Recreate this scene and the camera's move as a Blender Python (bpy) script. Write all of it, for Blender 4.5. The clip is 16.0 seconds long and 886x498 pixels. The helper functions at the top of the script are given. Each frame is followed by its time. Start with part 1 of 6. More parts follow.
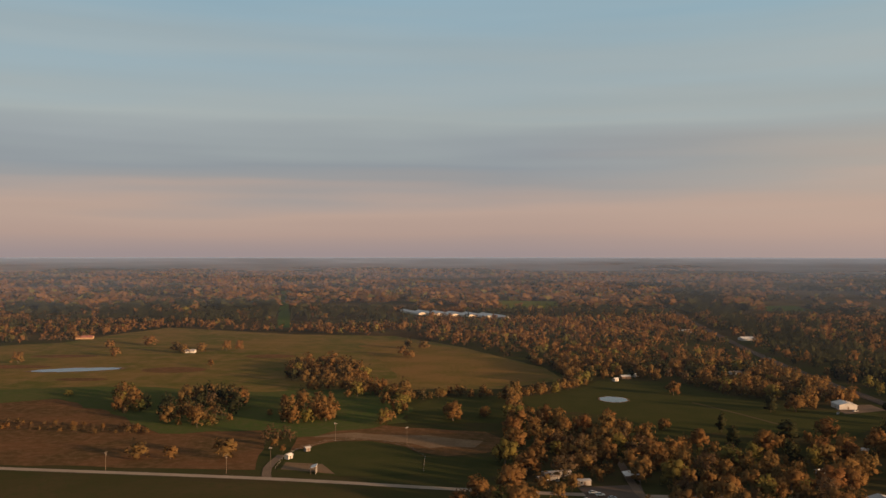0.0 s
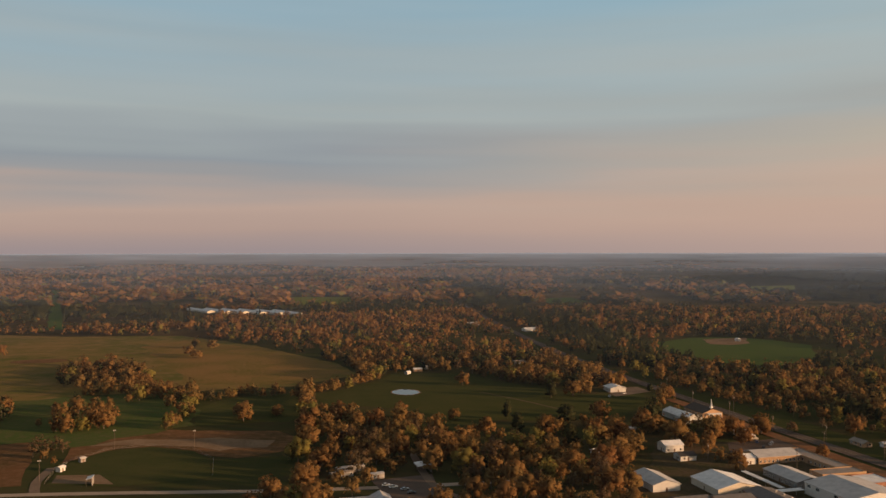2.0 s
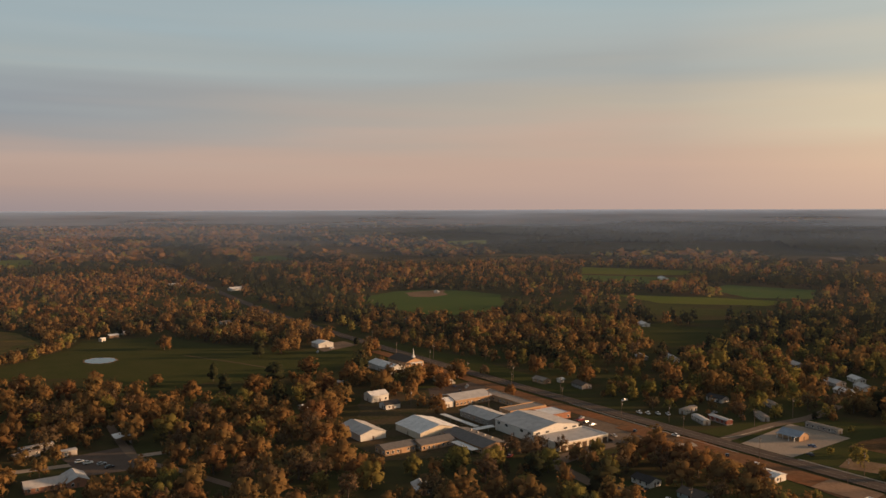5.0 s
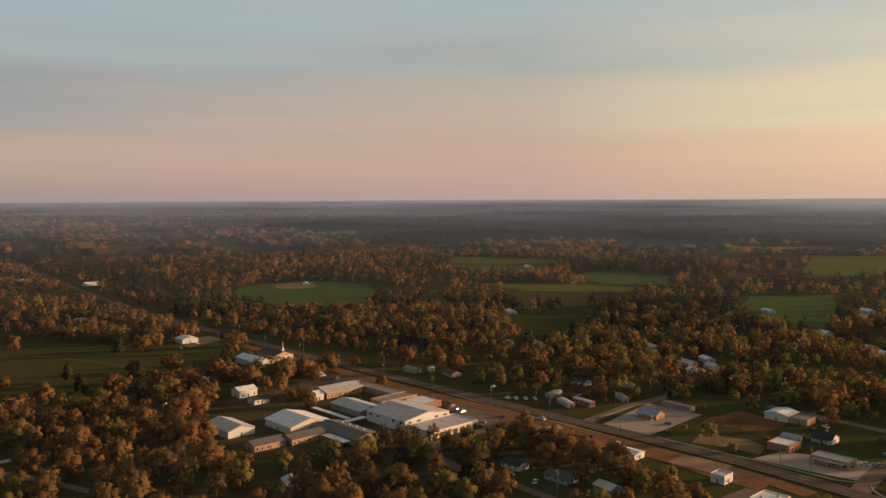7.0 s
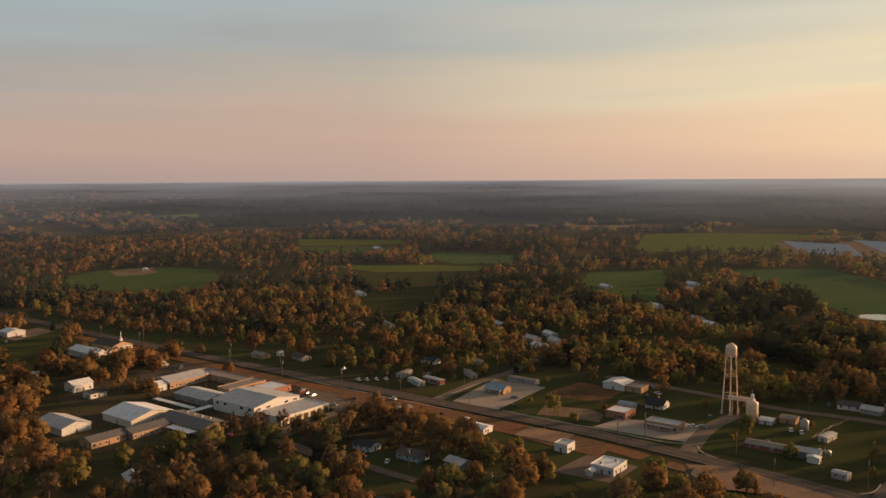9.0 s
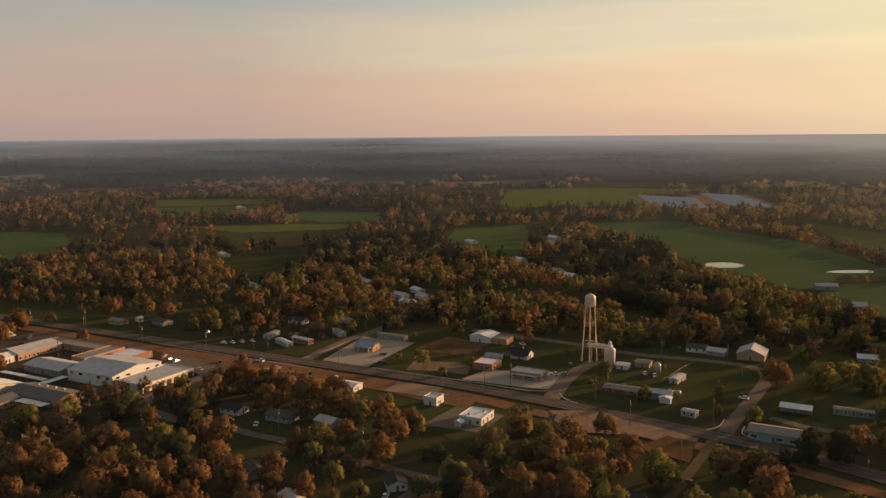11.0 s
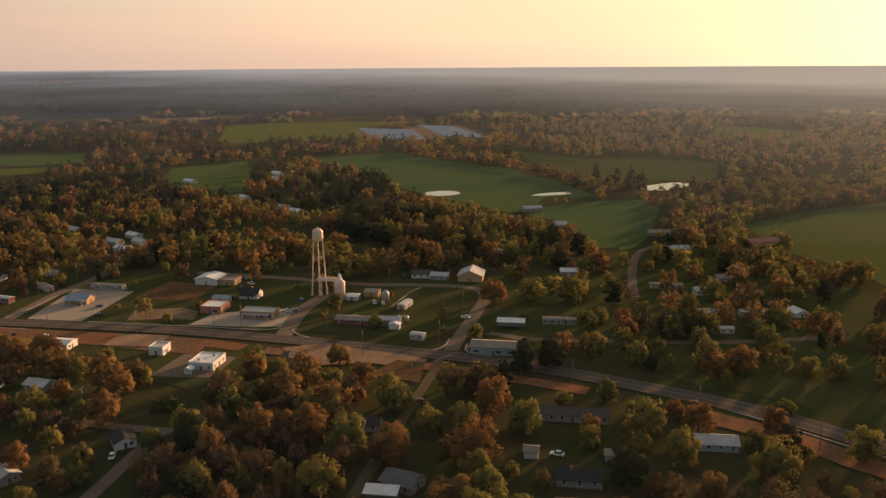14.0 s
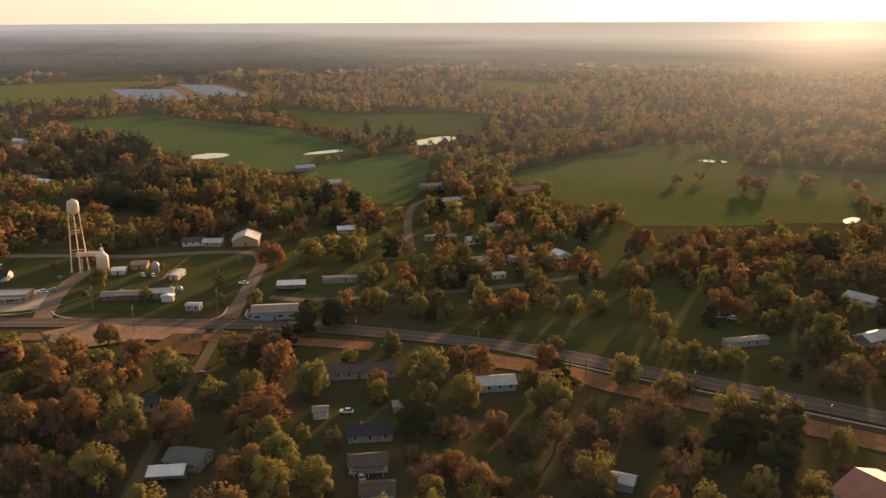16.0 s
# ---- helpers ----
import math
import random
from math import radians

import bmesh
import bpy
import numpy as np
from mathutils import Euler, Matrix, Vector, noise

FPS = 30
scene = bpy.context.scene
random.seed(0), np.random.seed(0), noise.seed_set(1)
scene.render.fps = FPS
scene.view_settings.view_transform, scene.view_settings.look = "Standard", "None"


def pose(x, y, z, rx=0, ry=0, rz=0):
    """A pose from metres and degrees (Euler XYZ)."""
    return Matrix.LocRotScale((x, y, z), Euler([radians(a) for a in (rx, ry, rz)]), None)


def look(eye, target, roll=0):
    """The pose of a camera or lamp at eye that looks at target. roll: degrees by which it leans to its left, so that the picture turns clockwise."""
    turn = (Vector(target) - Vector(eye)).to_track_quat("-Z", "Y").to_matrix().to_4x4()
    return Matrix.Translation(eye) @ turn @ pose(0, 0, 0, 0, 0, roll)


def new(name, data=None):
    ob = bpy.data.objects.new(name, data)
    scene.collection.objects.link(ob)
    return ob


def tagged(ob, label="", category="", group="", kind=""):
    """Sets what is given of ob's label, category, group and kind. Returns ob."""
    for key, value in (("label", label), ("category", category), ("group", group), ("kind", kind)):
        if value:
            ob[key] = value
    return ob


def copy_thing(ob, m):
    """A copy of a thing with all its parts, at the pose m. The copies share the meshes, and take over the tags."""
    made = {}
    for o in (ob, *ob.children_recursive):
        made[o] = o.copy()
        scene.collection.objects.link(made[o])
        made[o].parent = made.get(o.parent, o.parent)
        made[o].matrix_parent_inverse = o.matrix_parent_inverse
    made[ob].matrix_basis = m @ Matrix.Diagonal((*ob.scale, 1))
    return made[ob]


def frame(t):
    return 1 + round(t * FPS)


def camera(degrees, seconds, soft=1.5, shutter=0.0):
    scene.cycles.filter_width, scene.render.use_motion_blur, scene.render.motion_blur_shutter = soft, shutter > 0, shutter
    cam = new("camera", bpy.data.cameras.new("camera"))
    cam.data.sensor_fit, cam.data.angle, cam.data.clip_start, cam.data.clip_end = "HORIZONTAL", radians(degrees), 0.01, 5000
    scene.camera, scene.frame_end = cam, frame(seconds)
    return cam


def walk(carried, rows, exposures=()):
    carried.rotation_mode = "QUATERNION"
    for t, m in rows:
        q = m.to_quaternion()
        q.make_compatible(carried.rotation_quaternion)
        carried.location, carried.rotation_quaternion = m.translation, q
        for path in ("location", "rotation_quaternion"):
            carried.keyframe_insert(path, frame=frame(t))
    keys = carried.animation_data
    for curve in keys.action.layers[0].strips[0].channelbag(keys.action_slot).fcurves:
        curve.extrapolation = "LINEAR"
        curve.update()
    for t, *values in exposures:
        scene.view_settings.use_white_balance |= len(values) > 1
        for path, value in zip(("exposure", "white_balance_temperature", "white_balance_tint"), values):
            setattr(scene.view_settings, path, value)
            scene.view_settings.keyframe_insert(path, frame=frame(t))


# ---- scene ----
cam = camera(55.561, 16.0)
# seconds, place, yaw, pitch, roll
ROWS = [
    (0.0, -0.24, 0.31, 122.06, -0.000, 0.314, -0.025),
    (0.5, -0.22, 0.93, 121.85, -2.935, 0.282, -0.006),
    (1.0, -0.18, 1.51, 121.68, -7.021, 0.286, 0.050),
    (1.5, -0.12, 2.05, 121.56, -11.112, 0.276, 0.063),
    (2.0, -0.06, 2.55, 121.47, -14.023, 0.031, 0.088),
    (2.5, 0.01, 3.02, 121.40, -16.870, -0.443, 0.113),
    (3.0, 0.10, 3.45, 121.36, -19.961, -0.956, 0.183),
    (3.5, 0.20, 3.85, 121.33, -23.626, -1.453, 0.229),
    (4.0, 0.31, 4.22, 121.32, -27.332, -1.993, 0.245),
    (4.5, 0.43, 4.56, 121.31, -30.927, -2.500, 0.206),
    (7.0, 1.24, 5.87, 121.28, -42.689, -3.583, 0.221),
    (7.5, 1.45, 6.07, 121.26, -45.620, -3.658, 0.285),
    (8.0, 1.67, 6.25, 121.23, -48.238, -4.030, 0.284),
    (8.5, 1.90, 6.42, 121.19, -50.584, -4.416, 0.313),
    (9.0, 2.14, 6.57, 121.14, -52.988, -4.890, 0.325),
    (11.5, 3.60, 7.16, 120.75, -64.762, -8.611, 0.439),
    (12.0, 3.94, 7.26, 120.66, -67.773, -9.363, 0.423),
    (12.5, 4.30, 7.36, 120.56, -70.912, -10.160, 0.388),
    (13.0, 4.67, 7.45, 120.47, -74.206, -10.904, 0.391),
    (13.5, 5.06, 7.55, 120.38, -77.524, -11.638, 0.347),
    (14.0, 5.46, 7.65, 120.31, -80.814, -12.371, 0.347),
    (14.5, 5.88, 7.75, 120.25, -84.152, -13.098, 0.315),
    (15.0, 6.32, 7.87, 120.21, -87.380, -13.835, 0.268),
    (15.5, 6.78, 7.98, 120.19, -92.158, -14.573, 0.284),
    (16.0, 7.25, 8.11, 120.21, -96.368, -15.293, 0.217),
]
LIGHT = [(0.0, -0.05), (4.5, -0.03), (9.0, 0.0), (12.2, -0.02), (13.5, 0.2), (14.5, 0.42), (16.0, 0.84)]  # seconds, stops
walk(cam, [(t, pose(x, y, z, 90 + pitch, roll, yaw)) for t, x, y, z, yaw, pitch, roll in ROWS], LIGHT)

# ---- light ----
SUN_YAW, SUN_UP = -121.0, 8.0
sun_way = Vector((-math.sin(radians(SUN_YAW)) * math.cos(radians(SUN_UP)), math.cos(radians(SUN_YAW)) * math.cos(radians(SUN_UP)), math.sin(radians(SUN_UP))))
sun = new("sun", bpy.data.lights.new("sun", "SUN"))
sun.data.energy, sun.data.angle, sun.data.color = 8.0, radians(3.5), (1.0, 0.60, 0.33)
sun.matrix_world = look(sun_way * 100, (0, 0, 0))


class Nodes:
    """Short calls for a node tree."""

    def __init__(self, tree):
        self.tree = tree
        tree.nodes.clear()

    def add(self, kind):
        return self.tree.nodes.new(kind)

    def link(self, a, b):
        self.tree.links.new(a, b)

    def put(self, socket, value):
        if isinstance(value, bpy.types.NodeSocket):
            self.link(value, socket)
        else:
            socket.default_value = value

    def math(self, op, a, b=0.0, clamp=False):
        n = self.add("ShaderNodeMath")
        n.operation, n.use_clamp = op, clamp
        self.put(n.inputs[0], a)
        self.put(n.inputs[1], b)
        return n.outputs[0]

    def mix(self, fac, a, b, blend="MIX"):
        n = self.add("ShaderNodeMix")
        n.data_type, n.blend_type = "RGBA", blend
        self.put(n.inputs[0], fac)
        self.put(n.inputs[6], a if isinstance(a, bpy.types.NodeSocket) else (*a, 1))
        self.put(n.inputs[7], b if isinstance(b, bpy.types.NodeSocket) else (*b, 1))
        return n.outputs[2]

    def ramp(self, fac, stops):
        n = self.add("ShaderNodeValToRGB")
        el = n.color_ramp.elements
        while len(el) < len(stops):
            el.new(0.5)
        for e, (at, c) in zip(el, stops):
            e.position, e.color = at, (*c, 1)
        self.put(n.inputs[0], fac)
        return n.outputs[0]

    def noise(self, vector, scale, detail=4.0, rough=0.55):
        n = self.add("ShaderNodeTexNoise")
        n.inputs["Scale"].default_value, n.inputs["Detail"].default_value, n.inputs["Roughness"].default_value = scale, detail, rough
        self.link(vector, n.inputs["Vector"])
        return n.outputs[0]


def lin(r, g, b):
    """Linear colour from 0 to 255 values."""
    return tuple((c / 255 / 12.92) if c < 11 else ((c / 255 + 0.055) / 1.055) ** 2.4 for c in (r, g, b))


def make_world():
    world = bpy.data.worlds.new("dusk_sky")
    scene.world = world
    world.use_nodes = True
    n = Nodes(world.node_tree)
    out, back = n.add("ShaderNodeOutputWorld"), n.add("ShaderNodeBackground")
    sky = n.add("ShaderNodeTexSky")
    sky.sky_type, sky.sun_disc = "NISHITA", False
    sky.sun_elevation, sky.sun_rotation, sky.air_density, sky.dust_density = radians(SUN_UP), radians(-SUN_YAW), 1.0, 2.0
    place = n.add("ShaderNodeTexCoord").outputs["Generated"]
    xyz = n.add("ShaderNodeSeparateXYZ")
    n.link(place, xyz.inputs[0])
    x, y, z = xyz.outputs
    flat = n.math("SQRT", n.math("ADD", n.math("MULTIPLY", x, x), n.math("MULTIPLY", y, y)))
    toward = n.math("DIVIDE", n.math("ADD", n.math("MULTIPLY", x, -math.sin(radians(SUN_YAW))), n.math("MULTIPLY", y, math.cos(radians(SUN_YAW)))), flat)
    # a thin high veil of cloud, drawn out in long level streaks
    up = n.math("MAXIMUM", z, 0.0)
    stretch = n.add("ShaderNodeMapping")
    stretch.inputs["Scale"].default_value = (1.0, 1.0, 13.0)
    stretch.inputs["Rotation"].default_value = (0.03, 0.05, 0.0)
    n.link(place, stretch.inputs[0])
    streak = n.noise(stretch.outputs[0], 1.9, 2.5, 0.45)
    lift = n.math("ADD", up, n.math("MULTIPLY", n.math("SUBTRACT", streak, 0.5), 0.13))
    lift = n.math("ADD", n.math("MULTIPLY", lift, n.math("MULTIPLY", up, 12.0, True)), n.math("MULTIPLY", up, n.math("SUBTRACT", 1.0, n.math("MULTIPLY", up, 12.0, True))))
    e = n.math("MULTIPLY", lift, 2.0, True)  # 0 at the horizon, 1 at 30 degrees
    away = n.ramp(e, [(0.0, lin(166, 150, 150)), (0.05, lin(186, 160, 150)), (0.10, lin(192, 166, 154)), (0.16, lin(160, 158, 160)), (0.22, lin(150, 156, 163)), (0.34, lin(172, 180, 180)), (0.6, lin(146, 178, 194)), (1.0, lin(130, 131, 134))])
    side = n.ramp(e, [(0.0, lin(196, 168, 156)), (0.08, lin(208, 176, 158)), (0.2, lin(198, 184, 166)), (0.3, lin(176, 178, 174)), (0.45, lin(174, 186, 186)), (0.6, lin(160, 186, 196)), (1.0, lin(132, 132, 134))])
    near = n.ramp(e, [(0.0, lin(230, 192, 166)), (0.1, lin(246, 208, 172)), (0.2, lin(244, 222, 184)), (0.3, lin(222, 212, 188)), (0.5, lin(190, 196, 190)), (1.0, lin(134, 132, 132))])
    glow = n.ramp(e, [(0.0, lin(244, 224, 186)), (0.1, lin(248, 230, 184)), (0.25, lin(250, 234, 178)), (0.45, lin(232, 222, 186)), (1.0, lin(136, 133, 130))])
    def span(a, b):
        return n.math("DIVIDE", n.math("SUBTRACT", toward, a), b - a, True)
    veil = n.mix(span(-0.45, 0.3), away, side)
    veil = n.mix(span(0.3, 0.72), veil, near)
    veil = n.mix(span(0.72, 0.98), veil, glow)
    # the bright patch of thin cloud before the low sun
    blaze = n.math("MULTIPLY", n.math("POWER", span(0.78, 1.0), 4.0), n.math("POWER", 2.718, n.math("MULTIPLY", up, -7.0)))
    blaze_way = n.add("ShaderNodeVectorMath")
    blaze_way.operation = "SCALE"
    blaze_way.inputs[0].default_value = (0.42, 0.32, 0.17)
    n.link(blaze, blaze_way.inputs["Scale"])
    veil = n.mix(1.0, veil, blaze_way.outputs[0], "ADD")
    wisp = n.noise(stretch.outputs[0], 2.4, 2.0, 0.45)
    veil = n.mix(n.math("MULTIPLY", up, 14.0, True), veil, n.mix(1.0, veil, n.ramp(wisp, [(0.3, (0.965, 0.967, 0.97)), (0.7, (1.035, 1.03, 1.03))]), "MULTIPLY"))
    base = n.mix(1.0, sky.outputs[0], (0.1, 0.1, 0.1), "MULTIPLY")
    n.link(n.mix(0.9, base, veil), back.inputs[0])
    back.inputs[1].default_value = 1.0
    n.link(back.outputs[0], out.inputs[0])


make_world()


# ---- materials ----
def stuff_material(name, colours, scale=0.3, rough=0.85, bump=0.0, metal=0.0, fine=None, spec=0.0):
    """Two scales of noise between three colours."""
    m = bpy.data.materials.new(name)
    m.use_nodes = True
    n = Nodes(m.node_tree)
    out, bsdf = n.add("ShaderNodeOutputMaterial"), n.add("ShaderNodeBsdfPrincipled")
    geo = n.add("ShaderNodeNewGeometry").outputs["Position"]
    a, b = n.noise(geo, scale, 3.0), n.noise(geo, fine or scale * 9, 4.0, 0.7)
    c1, c2, c3 = colours
    first = n.mix(n.ramp(a, [(0.36, (0, 0, 0)), (0.64, (1, 1, 1))]), c1, c2)
    colour = n.mix(n.ramp(b, [(0.45, (0, 0, 0)), (0.75, (1, 1, 1))]), first, c3)
    tint = n.add("ShaderNodeObjectInfo").outputs["Random"]
    colour = n.mix(1.0, colour, n.ramp(tint, [(0.0, (0.88, 0.88, 0.88)), (1.0, (1.08, 1.06, 1.04))]), "MULTIPLY")
    n.link(colour, bsdf.inputs["Base Color"])
    bsdf.inputs["Roughness"].default_value, bsdf.inputs["Metallic"].default_value = rough, metal
    bsdf.inputs["Specular IOR Level"].default_value = spec
    if bump:
        bm_node = n.add("ShaderNodeBump")
        bm_node.inputs["Strength"].default_value, bm_node.inputs["Distance"].default_value = 0.6, bump
        n.link(b, bm_node.inputs["Height"])
        n.link(bm_node.outputs[0], bsdf.inputs["Normal"])
    n.link(bsdf.outputs[0], out.inputs[0])
    return m


def metal_roof(name, colour, rust=(0.30, 0.18, 0.10), rough=0.6, pitch=0.9):
    """Ribbed sheet metal: fine ribs down the slope and weathered patches."""
    m = bpy.data.materials.new(name)
    m.use_nodes = True
    n = Nodes(m.node_tree)
    out, bsdf = n.add("ShaderNodeOutputMaterial"), n.add("ShaderNodeBsdfPrincipled")
    geo = n.add("ShaderNodeTexCoord").outputs["Object"]
    a, b = n.noise(geo, 0.25, 4.0), n.noise(geo, 2.5, 4.0, 0.7)
    dull = tuple(c * 0.78 for c in colour)
    first = n.mix(n.ramp(a, [(0.35, (0, 0, 0)), (0.65, (1, 1, 1))]), colour, dull)
    full = n.mix(n.math("MULTIPLY", n.ramp(b, [(0.62, (0, 0, 0)), (0.8, (1, 1, 1))]), 0.35), first, rust)
    n.link(full, bsdf.inputs["Base Color"])
    wave = n.add("ShaderNodeTexWave")
    wave.bands_direction = "DIAGONAL"
    wave.inputs["Scale"].default_value = pitch
    n.link(geo, wave.inputs["Vector"])
    bm_node = n.add("ShaderNodeBump")
    bm_node.inputs["Strength"].default_value, bm_node.inputs["Distance"].default_value = 0.25, 0.04
    n.link(wave.outputs[1], bm_node.inputs["Height"])
    n.link(bm_node.outputs[0], bsdf.inputs["Normal"])
    bsdf.inputs["Roughness"].default_value, bsdf.inputs["Metallic"].default_value = rough, 0.0
    bsdf.inputs["Specular IOR Level"].default_value = 0.25
    n.link(bsdf.outputs[0], out.inputs[0])
    return m


def leaf_material(name, c1, c2, c3, through_light=0.4, air=0.2):
    """Leaves and buds: a colour by tree, a shade by clump, and some light through."""
    m = bpy.data.materials.new(name)
    m.use_nodes = True
    n = Nodes(m.node_tree)
    out = n.add("ShaderNodeOutputMaterial")
    g = n.add("ShaderNodeNewGeometry")
    tree = n.noise(g.outputs["Position"], 0.045, 2.0)
    rnd = n.add("ShaderNodeObjectInfo").outputs["Random"]
    by_tree = n.math("ADD", n.math("MULTIPLY", tree, 0.75), n.math("MULTIPLY", rnd, 0.25))
    colour = n.ramp(by_tree, [(0.32, c1), (0.52, c2), (0.72, c3)])
    shade = n.ramp(n.noise(g.outputs["Position"], 1.1, 3.0, 0.6), [(0.3, (0.92, 0.92, 0.92)), (0.7, (1.08, 1.07, 1.06))])
    colour = n.mix(1.0, colour, shade, "MULTIPLY")
    dif, tra, mix = n.add("ShaderNodeBsdfDiffuse"), n.add("ShaderNodeBsdfTranslucent"), n.add("ShaderNodeMixShader")
    n.link(colour, dif.inputs[0])
    n.link(colour, tra.inputs[0])
    mix.inputs[0].default_value = through_light
    n.link(dif.outputs[0], mix.inputs[1])
    n.link(tra.outputs[0], mix.inputs[2])
    # a spray of buds is partly air
    airy = n.add("ShaderNodeMixShader")
    airy.inputs[0].default_value = air
    n.link(mix.outputs[0], airy.inputs[1])
    n.link(n.add("ShaderNodeBsdfTransparent").outputs[0], airy.inputs[2])
    n.link(airy.outputs[0], out.inputs[0])
    return m


def glass_material(name, colour=(0.03, 0.035, 0.04), rough=0.08):
    m = bpy.data.materials.new(name)
    m.use_nodes = True
    b = m.node_tree.nodes["Principled BSDF"]
    b.inputs["Base Color"].default_value, b.inputs["Roughness"].default_value = (*colour, 1), rough
    return m


M_FLOOR = stuff_material("woodland_floor", [(0.070, 0.048, 0.024), (0.034, 0.034, 0.014), (0.110, 0.084, 0.038)], 0.0045, fine=0.007)
M_GRASS = stuff_material("pasture_grass", [(0.058, 0.098, 0.026), (0.076, 0.104, 0.030), (0.088, 0.086, 0.034)], 0.009, fine=0.25)
M_PASTURE = stuff_material("worn_pasture", [(0.172, 0.118, 0.038), (0.098, 0.096, 0.026), (0.220, 0.136, 0.058)], 0.011, fine=0.05)
M_YARD = stuff_material("worn_yard", [(0.085, 0.062, 0.036), (0.056, 0.054, 0.022), (0.120, 0.086, 0.054)], 0.06, fine=0.5)
M_FRESH = stuff_material("fresh_pasture", [(0.062, 0.104, 0.035), (0.078, 0.110, 0.040), (0.096, 0.100, 0.046)], 0.009, fine=0.25)
M_DULL = stuff_material("dull_olive_pasture", [(0.062, 0.088, 0.024), (0.080, 0.090, 0.028), (0.105, 0.088, 0.040)], 0.012, fine=0.2)
M_MEADOW = stuff_material("bright_meadow", [(0.095, 0.12, 0.020), (0.12, 0.13, 0.025), (0.11, 0.10, 0.032)], 0.015, fine=0.2)
M_STRAW = stuff_material("straw_pasture", [(0.200, 0.122, 0.042), (0.130, 0.104, 0.028), (0.25, 0.145, 0.062)], 0.02, fine=0.3)
M_SCRUB = stuff_material("brown_scrub", [(0.148, 0.076, 0.036), (0.092, 0.060, 0.026), (0.200, 0.112, 0.058)], 0.025, fine=0.18)
M_STUBBLE = stuff_material("dark_stubble", [(0.058, 0.052, 0.020), (0.076, 0.058, 0.026), (0.050, 0.056, 0.020)], 0.02, fine=0.2)
M_YARDS = stuff_material("shaggy_yard_grass", [(0.044, 0.058, 0.017), (0.062, 0.062, 0.022), (0.074, 0.060, 0.028)], 0.03, fine=0.3)
M_LAWN = stuff_material("lawn_grass", [(0.046, 0.055, 0.017), (0.058, 0.061, 0.020), (0.078, 0.064, 0.028)], 0.05, fine=0.7)
M_EARTH = stuff_material("red_earth", [(0.215, 0.092, 0.042), (0.135, 0.088, 0.050), (0.26, 0.135, 0.072)], 0.035, fine=0.35)
M_CLAY = stuff_material("tan_clay", [(0.190, 0.125, 0.075), (0.235, 0.160, 0.100), (0.125, 0.090, 0.050)], 0.06, fine=0.5)
M_SITE = stuff_material("graded_tan_soil", [(0.290, 0.180, 0.112), (0.240, 0.150, 0.092), (0.340, 0.225, 0.150)], 0.09, fine=0.6)
M_TRACK = stuff_material("dusty_track", [(0.130, 0.096, 0.052), (0.105, 0.086, 0.042), (0.150, 0.110, 0.064)], 0.1, fine=0.8)
M_KERB = stuff_material("kerb_concrete", [(0.42, 0.36, 0.29), (0.46, 0.40, 0.33), (0.34, 0.29, 0.23)], 0.4)
M_ASPHALT = stuff_material("asphalt", [(0.115, 0.088, 0.070), (0.130, 0.100, 0.080), (0.090, 0.070, 0.056)], 0.15, fine=1.5)
M_LANE = stuff_material("worn_lane", [(0.165, 0.122, 0.088), (0.195, 0.145, 0.105), (0.125, 0.093, 0.068)], 0.1, fine=1.2)
M_CONCRETE = stuff_material("concrete", [(0.35, 0.28, 0.215), (0.40, 0.325, 0.25), (0.27, 0.215, 0.165)], 0.08, fine=0.9)
M_PAINT = stuff_material("road_paint", [(0.34, 0.30, 0.22), (0.38, 0.33, 0.25), (0.24, 0.21, 0.16)], 1.0)
M_WATER = glass_material("pond_water", (0.05, 0.055, 0.05), 0.06)
M_WHITE = stuff_material("white_siding", [(0.62, 0.60, 0.56), (0.56, 0.54, 0.50), (0.45, 0.42, 0.37)], 0.4, spec=0.3)
# white siding with the shade of overhanging trees put into its colour
M_DIMW = stuff_material("white_siding_with_tree_shade", [(0.42, 0.39, 0.35), (0.36, 0.33, 0.29), (0.30, 0.27, 0.23)], 0.4, spec=0.2)
M_CREAM = stuff_material("cream_siding", [(0.60, 0.53, 0.42), (0.54, 0.47, 0.36), (0.46, 0.40, 0.31)], 0.4, spec=0.3)
M_GREYW = stuff_material("grey_siding", [(0.30, 0.275, 0.25), (0.25, 0.23, 0.21), (0.20, 0.18, 0.165)], 0.4)
M_TEAL = stuff_material("teal_metal_siding", [(0.27, 0.34, 0.34), (0.31, 0.38, 0.37), (0.22, 0.27, 0.27)], 0.4, rough=0.6, spec=0.2)
M_BRICK = stuff_material("red_brick", [(0.30, 0.15, 0.09), (0.26, 0.12, 0.075), (0.36, 0.20, 0.13)], 0.8, fine=6.0, bump=0.01)
M_TANB = stuff_material("tan_brick", [(0.40, 0.26, 0.15), (0.35, 0.22, 0.13), (0.45, 0.31, 0.20)], 0.8, fine=6.0, bump=0.01)
M_REDW = stuff_material("faded_red_boards", [(0.22, 0.07, 0.05), (0.18, 0.06, 0.045), (0.28, 0.11, 0.08)], 0.6)
M_ROOFW = metal_roof("white_metal_roof", (0.74, 0.71, 0.67))
M_ROOFG = metal_roof("grey_metal_roof", (0.47, 0.44, 0.41))
M_ROOFT = metal_roof("tan_roof_sheet", (0.27, 0.215, 0.165))
M_ROOFR = metal_roof("red_metal_roof", (0.36, 0.15, 0.11))
M_ROOFB = metal_roof("blue_metal_roof", (0.27, 0.31, 0.36))
